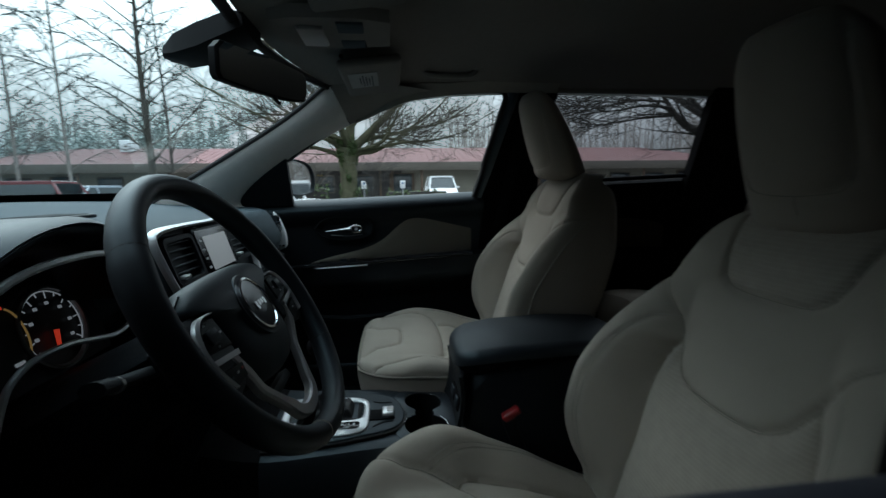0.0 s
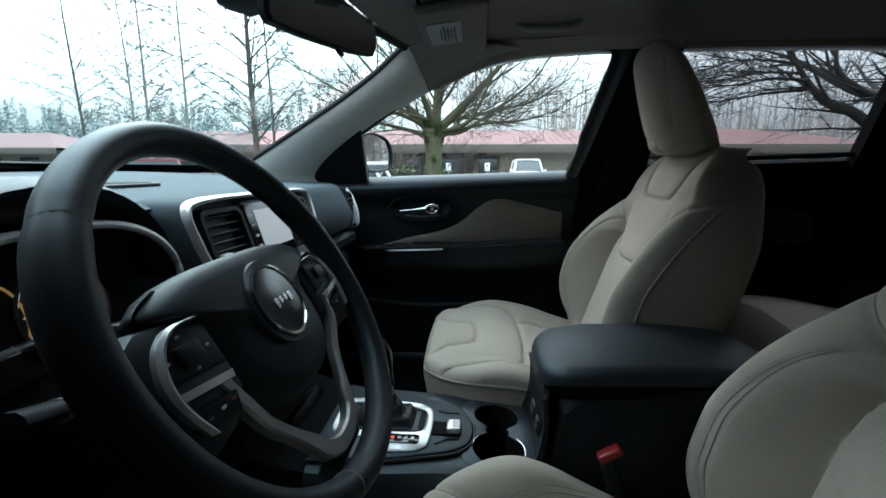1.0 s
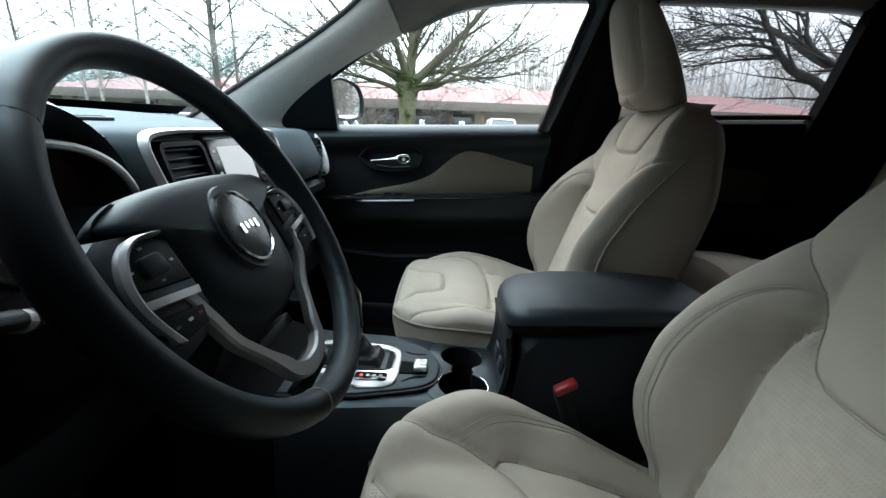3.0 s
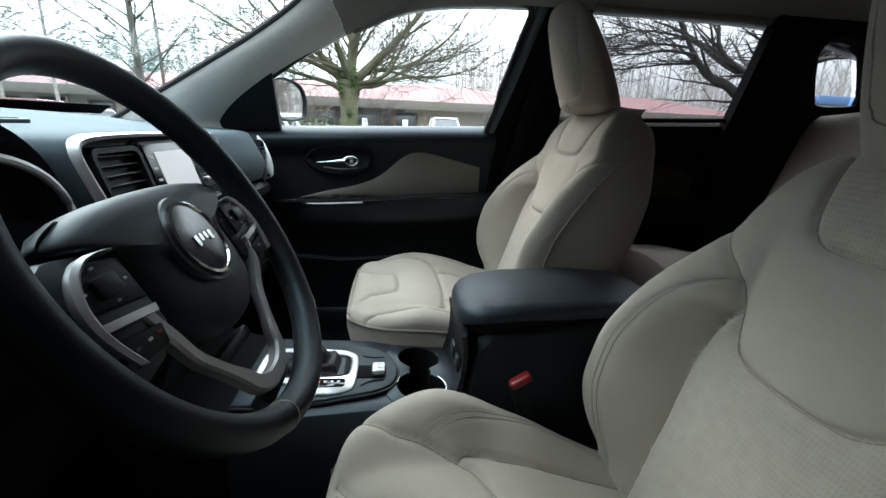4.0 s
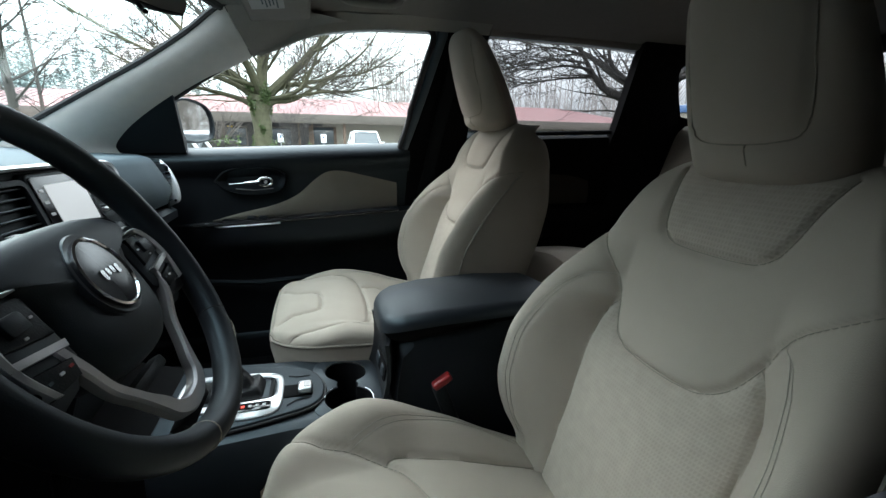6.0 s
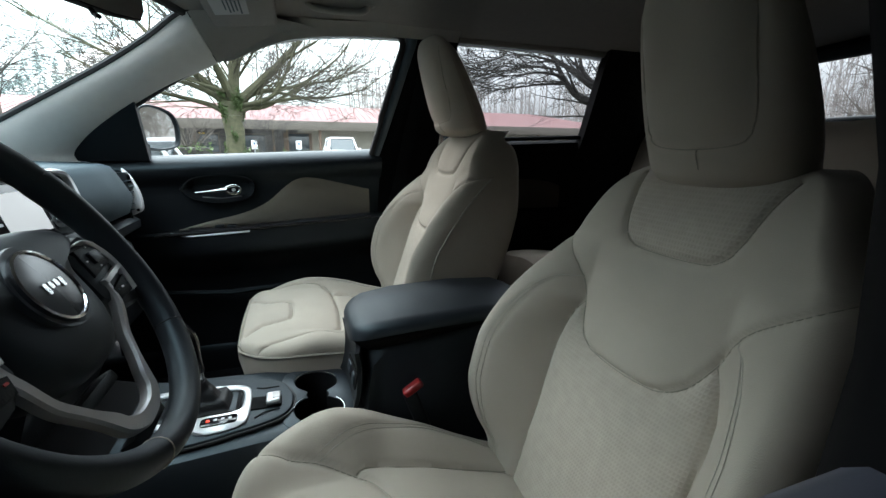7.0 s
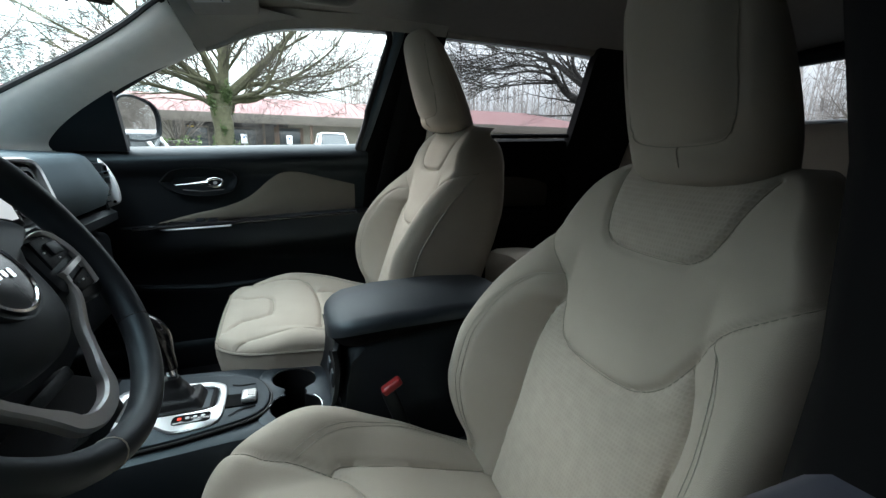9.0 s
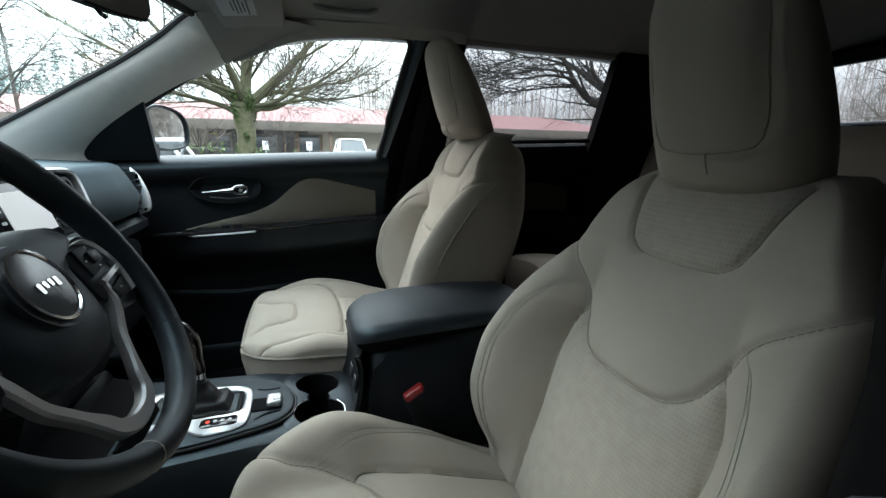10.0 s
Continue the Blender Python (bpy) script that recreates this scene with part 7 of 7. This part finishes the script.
bare_tree((-3.8, 21.0, 0.0), "small many-stemmed bare tree by the walkway", 51, 0.09, 0.9, 7, M_TWIG, 2.0, 3, 4, 1.4)
bare_tree((-0.62, 18.0, 0.0), "small dark bare tree with several upright stems", 58, 0.05, 0.75, 5, M_DARKBARK, 2.1, 3, 4, 2.6)
bare_tree((6.2, 25.0, 0.0), "small many-stemmed bare tree by the walkway", 52, 0.05, 0.7, 7, M_TWIG, 1.7, 3, 4, 1.4)
bare_tree((19.0, 7.2, 0.0), "bare tree at the edge of the car park", 63, 0.16, 2.4, 6, M_TWIG, 3.2, 3, 5, 1.1)
bare_tree((15.0, 6.3, 0.0), "bare tree at the edge of the car park", 65, 0.10, 1.5, 6, M_TWIG, 2.2, 3, 5, 1.2)
bare_tree((25.0, 9.2, 0.0), "bare tree at the edge of the car park", 64, 0.18, 2.6, 6, M_TWIG, 3.6, 3, 5, 1.2)
bare_tree((30.0, 14.0, 0.0), "bare tree at the edge of the car park", 61, 0.14, 2.2, 6, M_TWIG, 3.0, 4, 4, 1.2)


# the long low building
bld = thing("building", (0, 34, 0), "long single-storey building with a red ribbed metal roof", "building")
XL, XR, YF, YB, EZ, RZ = -29.5, 28.0, -3.2, 8.0, 2.95, 4.42
bm = bmesh.new()
rbox(bm, ((XL + XR) / 2, 2.6, 1.45), (XR - XL - 2.4, 9.0, 2.9), 0.02)
part("wall", bm, M_WALL, bld)
bm = bmesh.new()
ym, hip = 2.4, 5.6
a = [(XL, YF, EZ), (XR, YF, EZ), (XR, YB, EZ), (XL, YB, EZ)]
v = [bm.verts.new(p) for p in a] + [bm.verts.new((XL + hip, ym, RZ)), bm.verts.new((XR - hip, ym, RZ))]
for q in ((0, 1, 5, 4), (1, 2, 5), (2, 3, 4, 5), (3, 0, 4), (3, 2, 1, 0)):
    bm.faces.new([v[i] for i in q])
roof = part("roof", bm, M_ROOF, bld, "red standing-seam metal roof", smooth=False)
rib_bm = bmesh.new()
sl = (RZ - EZ) / (ym - YF)
x = XL + 0.6
while x < XR - 0.2:
    yt = ym
    if x < XL + hip:
        yt = YF + (ym - YF) * (x - XL) / hip
    if x > XR - hip:
        yt = YF + (ym - YF) * (XR - x) / hip
    if yt - YF > 0.2:
        m = Matrix.Rotation(math.atan(sl), 3, 'X')
        L = (yt - YF) / math.cos(math.atan(sl))
        rbox(rib_bm, (x, (yt + YF) / 2, EZ + sl * (yt - YF) / 2 + 0.012), (0.03, L, 0.024), 0.0, 1, m)
    x += 0.45
ribs = part("roof_ribs", rib_bm, M_ROOF, roof, "raised seams of the roof", smooth=False)
ribs["kind"] = "stuff"
bm = bmesh.new()
rbox(bm, ((XL + XR) / 2, YF, EZ - 0.29), (XR - XL, 0.10, 0.60), 0.02)
part("fascia", bm, M_FASCIA, bld)
bm = bmesh.new()
rbox(bm, (XR, (YF + YB) / 2, EZ - 0.29), (0.10, YB - YF, 0.60), 0.02)
part("fascia", bm, M_FASCIA, bld)
bm = bmesh.new()
rbox(bm, ((XL + XR) / 2, -1.2, EZ - 0.10), (XR - XL - 0.3, 4.0, 0.08), 0.01)
part("soffit", bm, M_BROWN, bld)
for k in range(20):
    x = XL + 1.5 + k * 2.9
    if k in (11, 12):
        continue
    bm = bmesh.new()
    if k % 4 == 2:
        rbox(bm, (x, -1.92, 1.10), (1.9, 0.10, 2.2), 0.02)
        part("entrance", bm, M_BROWN, bld)
        bm = bmesh.new()
        rbox(bm, (x, -1.98, 1.15), (1.5, 0.06, 2.0), 0.01)
        part("glass_door", bm, M_OUTGLASS, bld)
    else:
        rbox(bm, (x, -1.92, 1.45), (1.7, 0.10, 1.35), 0.02)
        w = part("window", bm, M_FASCIA, bld)
        bm = bmesh.new()
        rbox(bm, (x, -1.98, 1.45), (1.5, 0.06, 1.15), 0.01)
        part("pane", bm, M_OUTGLASS, w)
    if k % 2 == 0:
        bm = bmesh.new()
        rbox(bm, (x + 1.45, YF + 0.35, EZ / 2 - 0.1), (0.18, 0.18, EZ - 0.2), 0.02)
        part("post", bm, M_BROWN, bld)
# dark panel stands in for the deep shade under the eaves
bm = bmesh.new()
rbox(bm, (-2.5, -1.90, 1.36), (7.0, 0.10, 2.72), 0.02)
part("shade_panel", bm, M_WALL_DARK, bld, "shop front panel coloured dark as deep shade")
bm = bmesh.new()
rbox(bm, (-5.0, -1.97, 1.07), (0.36, 0.06, 2.14), 0.02)
part("door_panel", bm, M_YELLOW, bld, "yellow painted door panel")
bm = bmesh.new()
rbox(bm, (1.62, -1.93, 1.75), (0.62, 0.05, 0.5), 0.01)
part("wall_sign", bm, M_WALL_DARK, bld, "small dark wall sign")
for x in (-5.4, -3.3, -0.6, 0.3):
    bm = bmesh.new()
    rbox(bm, (x, -2.05, 1.35), (0.16, 0.16, 2.7), 0.02)
    part("post", bm, M_BROWN, bld)
bm = bmesh.new()
rbox(bm, (-19.7, 1.5, RZ + 0.1), (0.9, 0.9, 0.9), 0.05)
part("roof_vent", bm, M_SIGN, bld)
bm = bmesh.new()
rbox(bm, (-15.85, YF - 0.08, EZ - 0.40), (0.22, 0.12, 0.20), 0.03)
part("wall_lamp", bm, M_LAMP, bld, "warm lit wall lamp")


# the neighbouring wing with the same roof
wing = thing("building", (-48, 34, 0), "low neighbouring wing with a red metal roof", "building")
bm = bmesh.new()
rbox(bm, (0, 2.6, 1.3), (29, 8, 2.6), 0.02)
part("wall", bm, M_WALL, wing)
bm = bmesh.new()
v = [bm.verts.new(p) for p in ((-16, -3.2, 2.75), (16, -3.2, 2.75), (16, 8, 2.75), (-16, 8, 2.75), (-11, 2.4, 4.3), (10, 2.4, 4.3))]
for q in ((0, 1, 5, 4), (1, 2, 5), (2, 3, 4, 5), (3, 0, 4), (3, 2, 1, 0)):
    bm.faces.new([v[i] for i in q])
part("roof", bm, M_ROOF, wing, smooth=False)
bm = bmesh.new()
rbox(bm, (0, -3.2, 2.50), (32, 0.1, 0.5), 0.02)
part("fascia", bm, M_FASCIA, wing)
for k in range(8):
    bm = bmesh.new()
    rbox(bm, (-12 + 3.4 * k, -1.45, 1.4), (1.6, 0.1, 1.3), 0.02)
    part("window", bm, M_OUTGLASS, wing)


# sign posts at the bays
def sign_post(at):
    t = thing("sign_post", at, "white parking sign on a thin metal post", "sign", "parking signs")
    bm = bmesh.new()
    tube(bm, [(0, 0, 0), (0, 0, 1.52)], 0.03, 8)
    part("post", bm, M_POST, t)
    bm = bmesh.new()
    rbox(bm, (0, -0.04, 1.31), (0.26, 0.02, 0.40), 0.006)
    b = part("board", bm, M_SIGN, t)
    bm = bmesh.new()
    rbox(bm, (0, -0.053, 1.37), (0.09, 0.006, 0.10), 0.0, 1)
    part("sign_field", bm, M_SIGNBLUE, b)
    return t


sg = sign_post((-1.19, 21.5, 0.0))
copy_thing(sg, Matrix.Translation((0.77, 21.5, 0)))
copy_thing(sg, Matrix.Translation((-9.3, 21.5, 0)))


# hedges
def hedge(at, size, label, seed):
    rng = random.Random(seed)
    h = thing("hedge", at, label, "hedge", "clipped hedges")
    bm = bmesh.new()
    n = int(240 * size[0] * size[2])
    for k in range(min(n, 2600)):
        p = Vector((rng.uniform(-0.5, 0.5) * size[0], rng.uniform(-0.5, 0.5) * size[1], size[2] * rng.uniform(0.05, 1.0)))
        p.z *= 0.85 + 0.2 * noise.noise(p * 1.2)
        d = Vector((rng.uniform(-1, 1), rng.uniform(-1, 1), rng.uniform(-1, 1))).normalized()
        e = d.cross(Vector((rng.uniform(-1, 1), rng.uniform(-1, 1), 0.3))).normalized()
        w = rng.uniform(0.05, 0.11)
        bm.faces.new([bm.verts.new(p + d * w), bm.verts.new(p + e * w * 0.6), bm.verts.new(p - d * w), bm.verts.new(p - e * w * 0.6)])
    o = part("foliage", bm, M_HEDGE, h, smooth=False)
    o["kind"] = "stuff"
    bm = bmesh.new()
    rbox(bm, (0, 0, size[2] * 0.4), (size[0] * 0.94, size[1] * 0.7, size[2] * 0.8), 0.05)
    part("branches", bm, M_DARKBARK, h)


hedge((-4.1, 20.0, 0), (2.7, 1.0, 1.46), "dark green clipped hedge by the walkway", 3)
hedge((1.6, 23.5, 0), (3.4, 1.0, 1.15), "dark green clipped hedge by the walkway", 4)
hedge((-2.1, 26.5, 0), (1.6, 0.9, 1.5), "dark green bush by the entrance", 7)
hedge((9.5, 23.5, 0), (5.0, 1.0, 1.0), "dark green clipped hedge by the walkway", 6)

# parked vehicles
def parked_car(at, turn, paint, label, length, height, bonnet, estate):
    """Car body lofted from side sections, with glass, wheels and lamps."""
    c = thing("parked_car", at, label, "car", "parked cars")
    c.rotation_euler = (0, 0, radians(turn))
    L, H, W = length, height, 0.88
    belt = H * 0.60
    bm = bmesh.new()
    rings = []
    for x, zb, zt, w in ((-L / 2, 0.45, 0.62, 0.70), (-L / 2 + 0.12, 0.25, 0.74, 0.82), (-L / 2 + bonnet, 0.22, belt, W), (0, 0.20, belt + 0.02, W), (L / 2 - 0.5, 0.22, belt + 0.05, W), (L / 2 - 0.1, 0.28, belt, 0.84), (L / 2, 0.45, belt - 0.1, 0.74)):
        rings.append([(x, y * w, z) for y, z in ((-0.96, zb), (-1, zb + 0.12), (-1, zt - 0.10), (-0.93, zt), (0, zt + 0.02), (0.93, zt), (1, zt - 0.10), (1, zb + 0.12), (0.96, zb))])
    loft(bm, rings)
    part("body", bm, paint, c)
    bm = bmesh.new()
    rear = L / 2 - 0.15 if estate else L / 2 - 0.75
    loft(bm, [[(x, y * w, z) for y, z in ((-1, belt - 0.02), (-0.82, H - 0.09), (0, H - 0.07), (0.82, H - 0.09), (1, belt - 0.02))] for x, w in ((-L / 2 + bonnet + 0.50, 0.80), (rear - 0.2, 0.80))])
    part("glasshouse", bm, M_OUTGLASS, c)
    bm = bmesh.new()
    plate(bm, [(-L / 2 + bonnet + 0.62, -0.66), (rear - 0.28, -0.66), (rear - 0.28, 0.66), (-L / 2 + bonnet + 0.62, 0.66)], lambda u, v, d: (u, v, H - 0.10 + d), 0.10, 0.03)
    part("roof_panel", bm, paint, c)
    for s in (-1, 1):
        for x0, x1 in ((-L / 2 + bonnet - 0.05, -L / 2 + bonnet + 0.60), (0.15, 0.12), (rear + 0.05, rear - 0.25)):
            bm = bmesh.new()
            tube(bm, [(x0, s * 0.80, belt - 0.03), (x1, s * 0.655, H - 0.08)], 0.045, 6)
            part("pillar", bm, paint, c)
    bm = bmesh.new()
    loft(bm, [[(x, y, z) for y in (-0.66, 0.66) for z in (z0, z0)] for x, z0 in ((-L / 2 + bonnet, belt), (-L / 2 + bonnet + 0.52, H - 0.10))], False, False)
    part("windscreen", bm, M_OUTGLASS, c)
    for x in (-L / 2 + 0.85, L / 2 - 0.85):
        for s in (-1, 1):
            bm = bmesh.new()
            tube(bm, [(x, s * 0.72, 0.33), (x, s * 0.90, 0.33)], 0.33, 24)
            w = part("wheel", bm, M_RUBBER, c)
            bm = bmesh.new()
            tube(bm, [(x, s * 0.89, 0.33), (x, s * 0.912, 0.33)], 0.21, 16)
            part("rim", bm, M_POST, w)
    for s in (-1, 1):
        bm = bmesh.new()
        rbox(bm, (L / 2 - 0.05, s * 0.68, belt - 0.15), (0.10, 0.16, 0.26), 0.03)
        part("tail_lamp", bm, M_RED, c)
        bm = bmesh.new()
        rbox(bm, (-L / 2 + 0.07, s * 0.62, 0.64), (0.14, 0.28, 0.13), 0.03)
        part("head_lamp", bm, M_SIGN, c)
        bm = bmesh.new()
        rbox(bm, (-L / 2 + bonnet + 0.35, s * 0.98, belt + 0.06), (0.12, 0.16, 0.12), 0.03)
        part("wing_mirror", bm, paint, c)
    return c


parked_car((3.25, 26.0, 0), 90, M_PAINT, "white van-like car parked beyond the tree", 4.6, 1.80, 1.1, True)
parked_car((-3.9, 12.0, 0), 0, M_PAINT, "white saloon parked beyond the tree", 4.4, 1.38, 1.3, False)
parked_car((-11.3, 13.0, 0), 8, M_MAROON, "maroon estate car parked in front", 4.6, 1.50, 1.2, True)
parked_car((14.5, 5.0, 0), 100, M_PAINT, "white van-like car parked behind in the car park", 4.6, 1.80, 1.1, True)
parked_car((-20.5, 17.5, 0), 15, M_GREYBLUE, "silver-blue saloon parked in a row", 4.5, 1.42, 1.3, False)
parked_car((-15.0, 22.5, 0), 80, M_GREYBLUE, "silver-blue hatchback parked in a row", 4.2, 1.45, 1.2, True)


# woods behind
rng = random.Random(77)
gen = np.random.default_rng(77)
verts = []
count = 0
for k in range(900):
    x, y = rng.uniform(-190, -16), rng.uniform(78, 115)
    # every fourth tree stands unseen ahead of the car, added to block low sky
    if k % 4 == 3:
        x, y = rng.uniform(-135, -95), rng.uniform(-120, 90)
    h = rng.uniform(11, 19.5) * (0.85 + 0.3 * noise.noise(Vector((x * 0.03, 0, 0))))
    r = h * rng.uniform(0.14, 0.22)
    n = 330
    v = gen.random(n) ** 0.75
    ang = gen.uniform(0, 6.283, n)
    rr = r * (1 - v) * gen.uniform(0.15, 1.1, n) + 0.08
    p = np.stack([x + rr * np.cos(ang), y + rr * np.sin(ang), h * (0.03 + 0.97 * v)], 1)
    size = gen.uniform(0.35, 0.85, n)[:, None] * (1.15 - 0.7 * v)[:, None]
    d = np.stack([np.cos(ang), np.sin(ang), gen.uniform(-0.8, 0.0, n)], 1) * size
    e = np.stack([-np.sin(ang), np.cos(ang), gen.uniform(-0.3, 0.3, n)], 1) * size * 0.5
    verts.append(np.stack([p + d, p + e, p - e], 1).reshape(-1, 3))
    count += n
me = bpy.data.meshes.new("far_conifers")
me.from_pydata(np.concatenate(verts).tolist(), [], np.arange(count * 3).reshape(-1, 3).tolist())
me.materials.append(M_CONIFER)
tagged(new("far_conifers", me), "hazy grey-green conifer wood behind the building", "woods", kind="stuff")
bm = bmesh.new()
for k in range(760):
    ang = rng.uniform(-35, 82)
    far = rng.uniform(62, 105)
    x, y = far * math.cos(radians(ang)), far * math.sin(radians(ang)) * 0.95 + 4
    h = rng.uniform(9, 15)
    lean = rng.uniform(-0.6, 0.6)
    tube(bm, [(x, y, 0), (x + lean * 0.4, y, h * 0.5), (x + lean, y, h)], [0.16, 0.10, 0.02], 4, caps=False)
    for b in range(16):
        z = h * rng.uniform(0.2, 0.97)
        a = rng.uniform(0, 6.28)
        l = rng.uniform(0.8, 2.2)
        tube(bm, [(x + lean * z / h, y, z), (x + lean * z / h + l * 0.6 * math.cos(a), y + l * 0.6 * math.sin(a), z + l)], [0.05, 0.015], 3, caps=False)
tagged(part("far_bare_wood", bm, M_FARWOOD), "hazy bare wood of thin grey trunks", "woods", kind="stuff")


# unseen walls and a slab added to block light from beside and ahead
bm = bmesh.new()
rbox(bm, (1.1, -1.60, 0.98), (3.4, 0.2, 1.96), 0.03)
rbox(bm, (1.04, -1.12, 1.90), (3.52, 1.10, 0.12), 0.03)
rbox(bm, (-0.66, -1.22, 0.98), (0.12, 0.84, 1.96), 0.03)
rbox(bm, (-4.6, -2.4, 1.8), (7.8, 0.2, 3.6), 0.03)
rbox(bm, (9.9, -1.72, 2.0), (14.0, 0.2, 4.0), 0.03)
rbox(bm, (-9.0, -0.3, 2.7), (0.3, 7.2, 5.4), 0.03)
tagged(part("light_blockers", bm, M_WALL_DARK), "unseen dark walls added to block light round the car", "wall", kind="structure")

shop = thing("building", (41, 36, 0), "distant grey building with a blue fascia band", "building")
bm = bmesh.new()
rbox(bm, (0, 0, 2.2), (12, 6, 4.4), 0.05)
part("wall", bm, M_WALL, shop)
bm = bmesh.new()
rbox(bm, (0, 0, 4.7), (12.3, 6.3, 0.7), 0.05)
part("fascia", bm, M_SIGNBLUE, shop)
